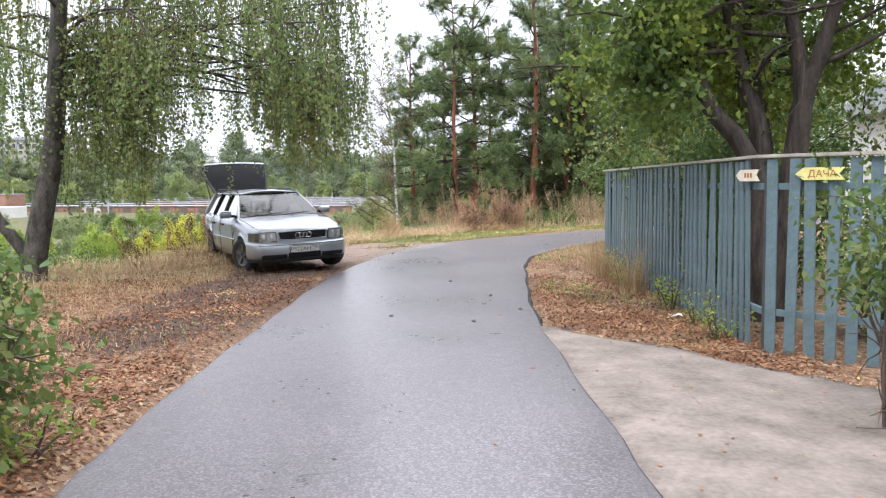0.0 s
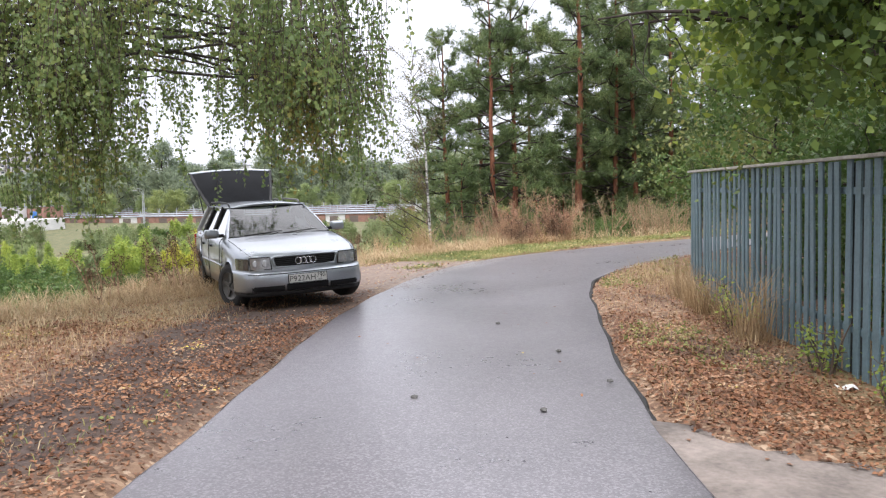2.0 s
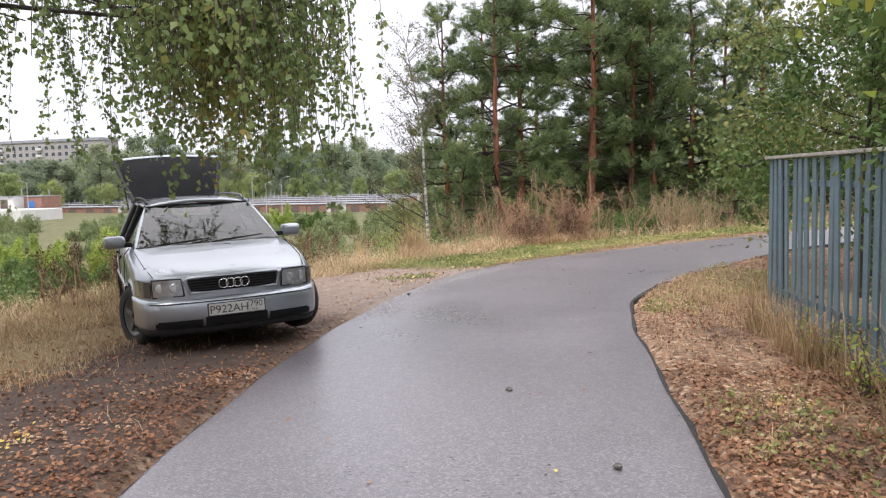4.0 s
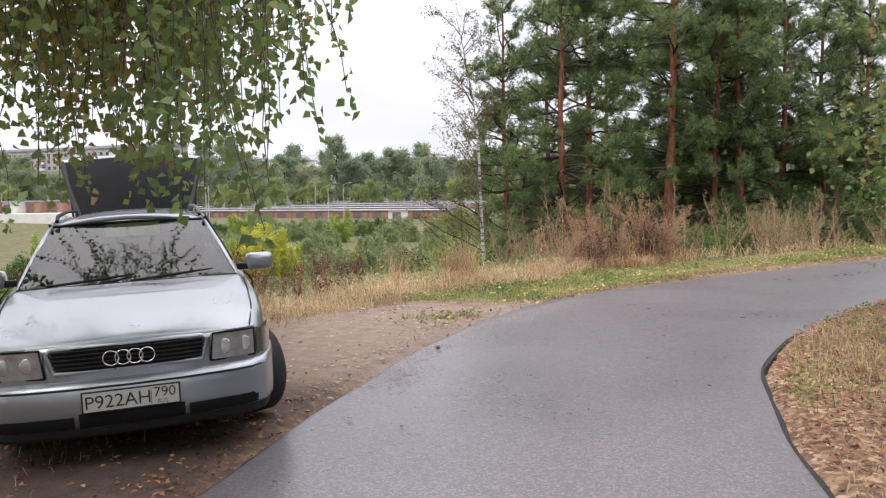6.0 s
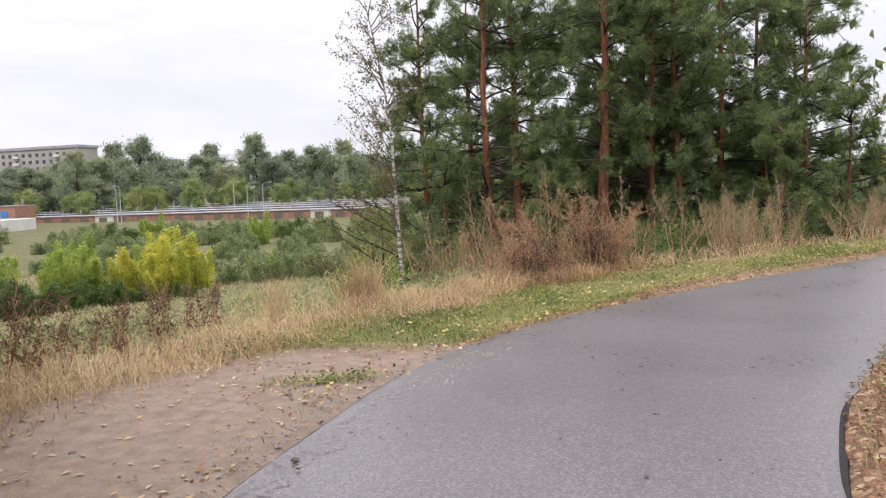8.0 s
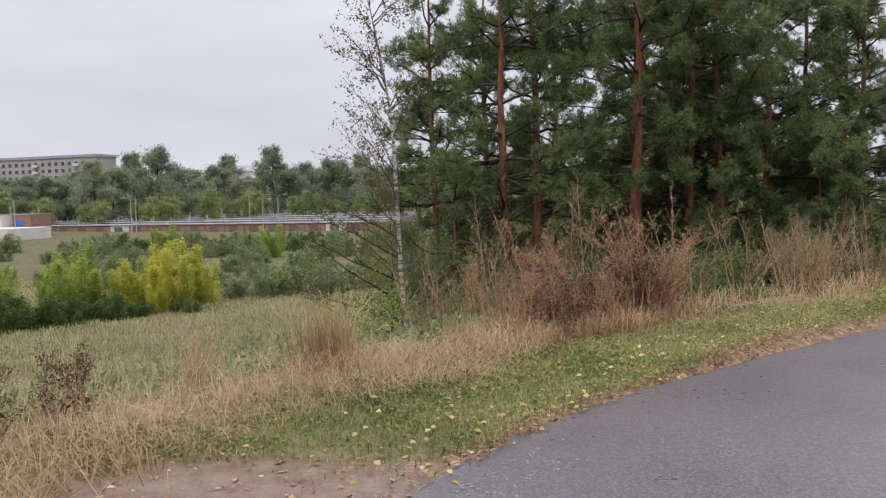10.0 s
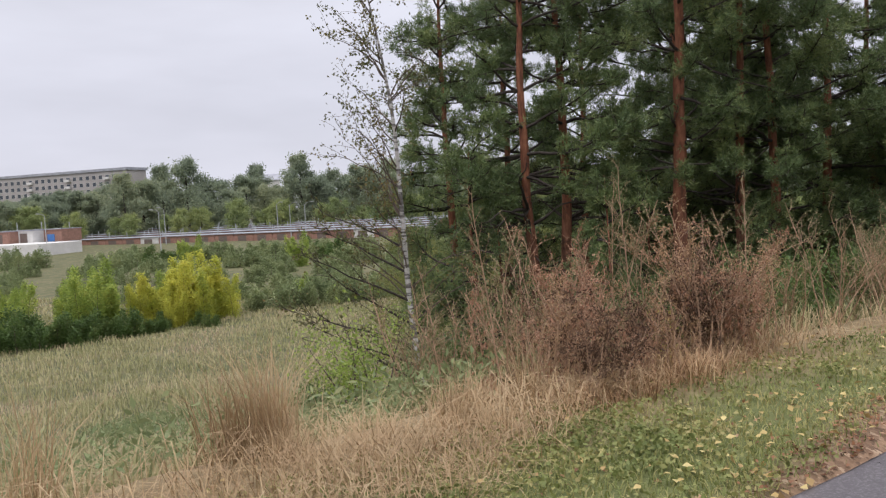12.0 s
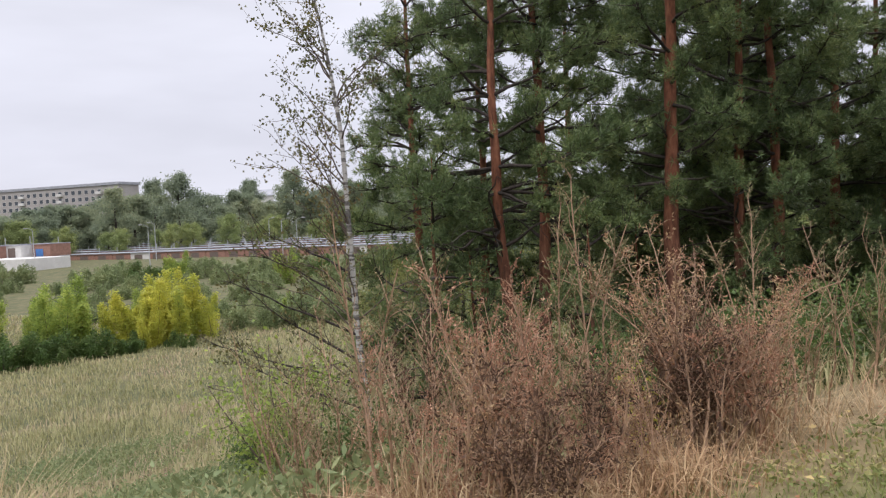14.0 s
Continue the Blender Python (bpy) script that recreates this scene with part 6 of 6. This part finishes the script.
    def patchy(x, y, d, o):
        side = (o > 1.9) * smooth01(-0.3, -1.2, d) * (y < 15.5) * np.where((y > 10.5) & (o < 3.3), 0.15, 1.0) + 0.45 * (o < -1.7) * (o > -3.6) * (y > 8.3)
        edge = smooth01(-1.75, -2.1, o) * (o < 0) * 0.22 * smooth01(10.5, 13, y)
        return side * np.clip(0.5 * smooth01(0.0, 0.5, wobble(x, y, 1.2, 3.5)) + edge + 0.32 * smooth01(2.9, 3.8, o), 0, 1)
    P = scatter(rng, 170000, -7.5, 4.5, 3, 19, patchy)
    V, F = blades_arrays(rng, P, 0.08 + 0.12 * smooth01(2.3, 2.8, P[:, 0]), 0.006, 1.1)
    stuff("verge_grass", V, F, STRAW, "thin straw-coloured grass among the leaves", "grass")
    # brown trampled undergrowth about the feet of the tall weeds
    P = along_crest(rng, 22000, 6, 11, -0.3, 2.2, lambda x, y, d, o: (x > -0.3) * smooth01(3.2, 1.6, x) * (0.25 + 0.75 * smooth01(-0.2, 0.4, wobble(x, y, 0.6, 3.0))) * smooth01(-0.6, 0.1, d))
    V, F = blades_arrays(rng, P, 0.24 + 0.16 * wobble(P[:, 0], P[:, 1], 0.5, 2.0), 0.008, 1.5)
    stuff("undergrowth", V, F, TAN_WEED, "brown dried undergrowth below the tall weeds", "undergrowth")
    # yellow and tan leaves caught in the turf
    P = along_crest(rng, 2600, 5, 12, -3.2, 0.3, lambda x, y, d, o: (o > 1.6) * (0.25 + 0.75 * smooth01(2.6, 1.7, o)))
    P[:, 2] += rng.uniform(0.03, 0.07, len(P))
    V, F = leaves_arrays(rng, P, rng.normal(0, 1, (len(P), 3)) * np.array([1, 1, 0.25]), 0.055, 0.042, 0.2, 0.3)
    stuff("turf_leaves", V, F, TURF_LEAF, "yellow and tan leaves fallen on the turf", "leaves")
    # meadow below the bank
    def field(x, y, d, o):
        r = np.hypot(x, y - 16)
        return smooth01(0.8, 2.5, d) * np.clip(16 / (r + 1), 0.10, 1) ** 1.25 * (np.abs(x + 0.3 * (y - 16)) < 10 + 0.75 * (y - 10))
    P = scatter(rng, 700000, -62, 16, 14, 105, field)
    r = np.hypot(P[:, 0], P[:, 1] - 16)
    V, F = blades_arrays(rng, P, 0.36 + 0.14 * wobble(P[:, 0], P[:, 1], 5, 1.0), 0.008 + 0.0008 * r, 0.8)
    stuff("meadow_grass", V, F, MEADOW, "tall greyish-green meadow grass", "grass")
    # a few green meadow herbs near the bank
    P = scatter(rng, 42000, -14, 3, 20, 46, lambda x, y, d, o: smooth01(0.5, 1.5, d) * (0.25 * smooth01(7, 3, d) + smooth01(0.1, 0.6, wobble(x, y, 3, 5.0))))
    m = 5
    Q = np.repeat(P, m, 0) + rng.normal(0, 0.09, (len(P) * m, 3)) + np.array([0, 0, 0.28])
    V, F = leaves_arrays(rng, Q, rng.normal(0, 1, (len(Q), 3)) + np.array([0, 0, 0.6]), 0.10, 0.035)
    stuff("meadow_herbs", V, F, SAGE_LEAF, "grey-green herbs in the meadow", "herbs")


sow_ground()


def make_tuft(label, seed, height, blades):
    rng = np.random.default_rng(seed)
    P = np.c_[rng.normal(0, 0.10, blades), rng.normal(0, 0.10, blades), np.full(blades, -0.03)]
    V, F = blades_arrays(rng, P, height, 0.007, 0.75)
    return tagged(put("grass_tuft", V, F, STRAW), label, "grass", "straw tufts on the crest")


TUFTS = [make_tuft("tall bleached grass tuft on the crest", 130, 0.8, 150), make_tuft("straw-coloured dry grass tuft", 131, 0.5, 150)]
sow(TUFTS, [(-0.15, 24.5), (-0.05, 24.6), (-1.55, 24.1), (-1.7, 24.0), (-1.45, 23.95), (-1.6, 24.2), (-1.75, 23.85), (-0.3, 24.45), (-2.6, 22.9), (-1.3, 23.7), (0.35, 25.0), (2.75, 13.3), (2.7, 13.9), (2.85, 14.6), (2.9, 15.2), (2.8, 12.7), (2.8, 11.8), (-4.0, 19.7)], 0.6, 1.1)

# ---- meadow bushes ----
def make_spires(label, seed, leaf, count, leaf_len, width, height, spires, group, name, slim=0.25):
    """A thicket of upright shoots, each a slim leafy spire tapering to its tip."""
    rng = np.random.default_rng(seed)
    thicket = new(name)
    tagged(thicket, label, "shrub", group)
    wood, P, A = Soup(), [], []
    for k in range(spires):
        r, a = width * 0.5 * math.sqrt(rng.random()), rng.uniform(0, 2 * math.pi)
        foot = np.array([r * math.cos(a), r * math.sin(a), -0.15])
        h = height * rng.uniform(0.5, 1.0) * (1 - 0.35 * (2 * r / width) ** 2)
        pts, rr = grow(rng, foot, (0.10 * math.cos(a), 0.10 * math.sin(a), 1), h, 0.035, 0.005, 7, 0.05)
        wood.tube(pts, rr, 4)
        n = int(count / spires)
        u = rng.uniform(0.04, 1.0, n)
        bulge = slim * h * (1.03 - u) ** 0.75 * (0.55 + 0.45 * np.sin(u * 3.1))
        lump = 0.75 + 0.5 * np.sin(u * 23 + k) * np.cos(u * 9 + 2 * k)
        b, q = rng.uniform(0, 2 * math.pi, n), np.sqrt(rng.uniform(0.1, 1, n)) * bulge * lump
        c = np.stack([np.interp(u * 7, np.arange(8), pts[:, j]) for j in range(3)], 1)
        P.append(c + np.stack([np.cos(b) * q, np.sin(b) * q, rng.normal(0, 0.08, n)], 1) + rng.normal(0, 0.13, (n, 3)))
        A.append(np.stack([np.cos(b), np.sin(b), rng.uniform(-0.3, 1.2, n)], 1))
    tagged(wood.put("branchwork", TWIG, thicket), kind="stuff")
    P, A = np.concatenate(P), np.concatenate(A)
    P[:, 2] = np.maximum(P[:, 2], 0.02)
    V, F = leaves_arrays(rng, P, A, leaf_len, leaf_len * 0.6)
    crown_part(V, F, leaf, thicket)
    return thicket


YB = [make_spires("young birch turning bright yellow in the meadow", 140, YELLOW_LEAF, 9500, 0.16, 2.4, 5.8, 7, "yellow saplings", "sapling"),
      make_spires("lime-green sapling in the meadow", 141, LIME_LEAF, 9500, 0.16, 2.6, 5.6, 7, "lime saplings", "sapling", 0.27),
      make_spires("low grey-green willow scrub in the meadow", 142, SAGE_LEAF, 8000, 0.17, 4.6, 3.0, 16, "meadow scrub", "willow_scrub", 0.5),
      make_spires("dark green scrub in front of the saplings", 143, SHRUB_LEAF, 8500, 0.17, 4.2, 3.0, 14, "dark scrub", "scrub", 0.5)]
FIELD = {0: [(-28.0, 80.5, 1.15), (-25.6, 81.5, 1.2), (-26.6, 83, 1.1), (-24.6, 84, 0.95), (-30.2, 80, 0.8), (-29.2, 82, 0.95), (-26.8, 78.8, 0.65)],
         1: [(-32.5, 77, 1.2), (-33.8, 77.5, 1.1), (-41, 80, 1.0), (-34.8, 79, 0.9), (-39, 77, 0.85), (-43, 79, 0.9), (-36.5, 84, 1.0), (-48, 84, 1.0), (-30, 86, 0.9), (-33, 140, 1.2), (-55, 150, 1.2), (-20, 92, 0.6), (-53, 88, 1.0)],
         2: [(-17.5, 94, 1.0), (-13.5, 96, 0.95), (-9.5, 97, 1.1), (-5, 98, 1.0), (-20.5, 97, 0.9), (-24, 140, 1.5), (-14, 148, 1.5), (-44, 145, 1.4), (-66, 142, 1.5), (-2, 105, 1.0), (4, 102, 1.1), (-35, 160, 1.4), (-5, 150, 1.6), (-95, 165, 1.8), (-50, 175, 1.4), (-20, 170, 1.3), (10, 112, 1.2), (-75, 170, 1.5), (-62, 110, 0.95), (-70, 122, 1.0), (-56, 98, 0.9), (-66, 136, 1.0), (-80, 142, 0.95), (-57, 140, 1.0), (-52, 122, 1.0), (-76, 130, 0.95), (-48, 102, 0.9), (-40, 96, 0.9), (-34, 100, 1.0), (-29, 97, 0.9), (-24.5, 100, 1.0), (-37, 112, 1.1), (-31, 116, 1.1), (-44, 118, 1.1), (-20, 108, 1.0), (-10, 110, 1.0), (-50, 110, 1.0), (-21.5, 88, 1.0), (-19, 90, 1.1), (-15.5, 91, 1.0), (-12, 93, 1.0), (-40, 150, 1.6), (-28, 158, 1.6), (-55, 160, 1.6), (-62, 172, 1.6), (-18, 155, 1.6), (-8, 142, 1.5), (-34, 130, 1.2), (-48, 132, 1.2), (-25, 125, 1.1), (-15, 122, 1.1), (-5, 120, 1.2), (-70, 155, 1.5), (4, 130, 1.3)],
         3: [(-36, 70.5, 1.1), (-38, 69.5, 1.2), (-34, 70.8, 1.0), (-41, 70, 1.3), (-31.5, 73, 0.9), (-29, 75.5, 0.8), (-45, 71, 1.4), (-39.5, 71.5, 1.1), (-33, 72, 0.9), (-30, 74, 0.75), (-43, 72, 1.2), (-47, 74, 1.2), (-27.5, 77, 0.6), (-24.5, 79, 0.5), (-60, 150, 1.6), (-30, 152, 1.5), (-10, 160, 1.5), (-52, 76, 1.2), (-40, 172, 1.4)]}
for k, spots in FIELD.items():
    for j, (x, y, s) in enumerate(spots):
        if j == 0:
            stand(YB[k], x, y, 0, s)
        else:
            again(YB[k], x, y, 67 * j, s, 0.1)

# ---- garages, lamps, houses and trees beyond the meadow ----
BRICK = plain("garage_brick", (0.27, 0.15, 0.115), 0.9, vary=0.3, scale=1.5)
ROOF_FELT = plain("roof_felt", (0.30, 0.31, 0.34), 0.7, vary=0.25, scale=0.6)
DOOR_GREY = plain("garage_door_paint", (0.13, 0.10, 0.085), 0.6, vary=0.25, scale=0.7)
BLUE_PAINT = plain("blue_paint", (0.06, 0.17, 0.42), 0.6, vary=0.2, scale=1)
WHITE_WALL = plain("pale_render", (0.55, 0.54, 0.52), 0.85, vary=0.15, scale=0.4)
STEEL = plain("lamp_steel", (0.35, 0.36, 0.37), 0.5, vary=0.2)
PANEL = plain("facade_panel", (0.34, 0.32, 0.305), 0.9, vary=0.12, scale=0.15)
PANE = plain("window_pane", (0.06, 0.07, 0.085), 0.15, vary=0.4, scale=0.3)


def make_garage(label, wall, door, width=6.0, depth=7.0, height=2.5, pipe=True):
    g = new("garage")
    tagged(g, label, "garage", "garage rows")
    part("wall", box_bm(width - 0.05, depth, height, (0, depth / 2, height / 2)), wall, g)
    part("roof", box_bm(width + 0.1, depth + 0.5, 0.22, (0, depth / 2 - 0.1, height + 0.11)), ROOF_FELT, g)
    part("door", box_bm(2.6, 0.08, 2.0, (-0.4, -0.05, 1.0), 0.01), door, g)
    if pipe:
        bm = bmesh.new()
        bmesh.ops.create_cone(bm, cap_ends=True, segments=8, radius1=0.11, radius2=0.11, depth=1.7)
        bmesh.ops.translate(bm, vec=(width * 0.3, depth * 0.6, height + 0.95), verts=bm.verts)
        part("vent_pipe", bm, STEEL, g)
    return g


def beyond(x, y):
    return float(ground_z(x, y, False)[0])


GA = make_garage("red-brick garage with a grey felt roof", BRICK, DOOR_GREY)
GB = make_garage("pale rendered garage with a flat roof", WHITE_WALL, DOOR_GREY)
GC = make_garage("brick garage with a blue door", BRICK, BLUE_PAINT, 7.0, height=3.3)
GA.matrix_basis = pose(-30, 236, beyond(-30, 236), 0, 0, -8)
GB.matrix_basis = pose(-24, 236, beyond(-24, 236), 0, 0, -8)
terrace = part("retaining_wall", box_bm(70, 14, 4.2, (0, 7, 2.1), 0.1), WHITE_WALL)
tagged(terrace, "long pale concrete retaining wall below the garages", "wall").matrix_basis = pose(-153, 219, -7.6, 0, 0, -16)
GC.matrix_basis = pose(-127.2, 228.6, -3.41, 0, 0, -16)
rg = np.random.default_rng(150)
for r in range(5):
    for k in range(22):
        if r == 0 and k == 0:
            continue
        x, y = -30 - 6.02 * k + 1.5 * r, 236 + 0.85 * k + 11.5 * r
        src = GA if rg.random() < 0.9 else GB
        copy_thing(src, pose(x, y, beyond(x, y) * 0.35 - 7.0 * 0.65 + 0.32 * r, 0, 0, -8))
for k, src in enumerate((GB, GA, GA, GB, GA)):
    copy_thing(src, pose(-127.2 - 6.7 - 6.05 * k, 228.6 - 1.92 - 1.73 * k, -3.41, 0, 0, -16)).scale = (1, 1, 1.3)


def make_lamp(label):
    lamp = new("street_lamp")
    tagged(lamp, label, "street lamp", "street lamps by the garages")
    s = Soup()
    s.tube([(0, 0, -0.2), (0, 0, 5), (0, 0, 10)], (0.14, 0.12, 0.08), 8)
    s.put("pole", STEEL, lamp)
    s = Soup()
    s.tube([(0, 0, 9.9), (-0.5, 0, 10.4), (-1.6, 0, 10.6)], (0.06, 0.05, 0.05), 6)
    s.put("arm", STEEL, lamp)
    part("head", box_bm(0.9, 0.35, 0.2, (-1.9, 0, 10.6), 0.05), STEEL, lamp)
    return lamp


LAMP = make_lamp("grey steel street lamp over the garages")
LAMP.matrix_basis = pose(-86, 206, beyond(-86, 206))
for x, y in ((-52, 214), (-61, 232), (-21, 222), (-120, 214), (-70, 250), (-100, 240)):
    copy_thing(LAMP, pose(x, y, beyond(x, y), 0, 0, x * 3))


def make_flats():
    b = new("apartment_building")
    tagged(b, "grey five-storey apartment block with balconies behind the trees", "building")
    W, H = 108.0, 21.5
    part("wall", box_bm(W, 12, H, (0, 6, H / 2)), PANEL, b)
    part("roof", box_bm(W + 1, 13, 1.1, (0, 6, H + 0.55)), ROOF_FELT, b)
    win = part("window", box_bm(1.7, 0.12, 1.6, (0, 0, 0)), PANE, b)
    fr = part("frame", box_bm(1.9, 0.06, 1.8, (0, 0.03, 0)), WHITE_WALL, win)
    bal = part("balcony", box_bm(3.0, 1.1, 1.1, (0, 0, 0), 0.03), WHITE_WALL, b)
    first = True
    for st in range(5):
        for k in range(30):
            x, z = -50.7 + 3.5 * k, 7.5 + 2.9 * st
            if k % 6 == 3 and st:
                o = bal if (st, k) == (1, 3) else new("balcony", bal.data)
                o.parent, o.matrix_local = b, pose(x, -0.6, z - 0.6)
            if first:
                win.matrix_local, first = pose(x, -0.06, z), False
                continue
            o = new("window", win.data)
            o.parent, o.matrix_local = b, pose(x, -0.06, z)
            f = new("frame", fr.data)
            f.parent = o
    b.matrix_basis = pose(-214, 356, beyond(-214, 356) + 3.0, 0, 0, -14)
    return b


make_flats()


def make_house(label, wall, w, d, h, roof_h, m):
    hs = new("house")
    tagged(hs, label, "house")
    part("wall", box_bm(w, d, h, (0, 0, h / 2)), wall, hs)
    bm = bmesh.new()
    e = 0.4
    v = [bm.verts.new(p) for p in ((-w / 2 - e, -d / 2 - e, h), (w / 2 + e, -d / 2 - e, h), (w / 2 + e, d / 2 + e, h), (-w / 2 - e, d / 2 + e, h), (-w / 2 - e, 0, h + roof_h), (w / 2 + e, 0, h + roof_h))]
    for f in ((0, 1, 5, 4), (2, 3, 4, 5), (0, 4, 3), (1, 2, 5), (3, 2, 1, 0)):
        bm.faces.new([v[i] for i in f])
    part("roof", bm, ROOF_FELT, hs, "grey pitched roof")
    for x in (-w * 0.3, w * 0.2):
        win = part("window", box_bm(1.1, 0.08, 1.2, (x, -d / 2 - 0.03, h * 0.62), 0.01), PANE, hs)
        part("frame", box_bm(1.26, 0.05, 1.36, (x, -d / 2 - 0.015, h * 0.62)), WHITE_WALL, win)
    hs.matrix_basis = m
    return hs


make_house("white garden house with a grey roof behind the fence", WHITE_WALL, 7, 6, 3.4, 1.3, pose(16.4, 22.5, 0, 0, 0, 12))
make_house("distant house with a pale roof among trees", WHITE_WALL, 12, 9, 19, 3, pose(-116, 388, beyond(-116, 388), 0, 0, 15))

FT = [make_leafy("far_tree", "leafy tree on the skyline behind the garages", 19, 0.4, 160, DARK_BARK, HAZED_FAR_LEAF, 10000, 0.55, 6.2, 0.12, 16, group="skyline trees"),
      make_leafy("far_tree", "tall rounded tree on the skyline", 23, 0.45, 161, DARK_BARK, HAZED_FAR_LEAF, 11000, 0.55, 6.4, 0.15, 18, group="skyline trees"),
      make_leafy("far_tree", "bright green tree by the garages", 12, 0.25, 162, DARK_BARK, HAZED_FAR_LIME, 8000, 0.42, 4.8, 0.08, 14, group="garage trees"),
      make_leafy("far_tree", "dark broad tree on the skyline", 17, 0.4, 163, DARK_BARK, HAZED_FAR_LEAF, 10000, 0.55, 6.8, 0.06, 16, group="skyline trees")]
rt = np.random.default_rng(170)
spots = []
for k in range(92):
    a = math.radians(-44 + 62 * (k + rt.uniform(0, 1)) / 92)
    r = rt.uniform(300, 372)
    spots.append((r * math.sin(a), r * math.cos(a), rt.choice([0, 1, 3, 3]), rt.uniform(0.9, 1.3) if a > math.radians(-27) else rt.uniform(0.7, 1.0)))
for k in range(34):
    a = math.radians(-42 + 56 * (k + rt.uniform(0, 1)) / 34)
    r = rt.uniform(288, 300)
    spots.append((r * math.sin(a), r * math.cos(a), 2, rt.uniform(0.6, 1.05)))
for k in range(26):
    a = math.radians(-5 + 46 * (k + rt.uniform(0, 1)) / 26)
    r = rt.uniform(80, 150)
    spots.append((r * math.sin(a) + 6, r * math.cos(a), rt.choice([0, 3, 2]), rt.uniform(0.6, 0.9)))
for k in range(18):
    a = math.radians(-43 + 17 * (k + rt.uniform(0, 1)) / 18)
    r = rt.uniform(300, 325)
    spots.append((r * math.sin(a), r * math.cos(a), rt.choice([0, 3]), rt.uniform(0.75, 0.95)))
seen = set()
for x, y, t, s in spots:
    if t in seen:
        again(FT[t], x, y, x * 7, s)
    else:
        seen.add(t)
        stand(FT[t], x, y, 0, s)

# ---- small things ----
rag = bmesh.new()
bmesh.ops.create_grid(rag, x_segments=10, y_segments=8, size=0.12)
for v in rag.verts:
    v.co.z = 0.035 * math.sin(v.co.x * 19 + v.co.y * 7) * math.cos(v.co.y * 23) + 0.05
ob = part("rag", rag, plain("white_plastic", (0.7, 0.7, 0.68), 0.5, vary=0.1))
ob.modifiers.new("thick", "SOLIDIFY").thickness = 0.003
tagged(ob, "crumpled white plastic scrap at the fence foot", "litter").matrix_basis = pose(2.80, 9.6, -0.13, 0, 0, 25) @ Matrix.Scale(0.55, 4)
STONE = plain("stone", (0.10, 0.095, 0.09), 0.85, vary=0.4)
rs = np.random.default_rng(180)
for k, (x, y) in enumerate(((0.32, 8.6), (0.62, 10.6), (-1.5, 18.9), (0.1, 12.2), (-0.6, 9.0), (0.9, 9.4), (-2.6, 17.6), (-1.1, 17.3))):
    bm = bmesh.new()
    bmesh.ops.create_icosphere(bm, subdivisions=2, radius=0.028)
    for v in bm.verts:
        v.co *= rs.uniform(0.75, 1.15)
        v.co.z *= 0.55
    z = 0.025 if abs(float(road_off(x, y)[0])) < 1.5 else on_ground(x, y)
    tagged(part("stone", bm, STONE), "small dark stone on the wet ground", "stone", "stones").matrix_basis = pose(x, y, z)
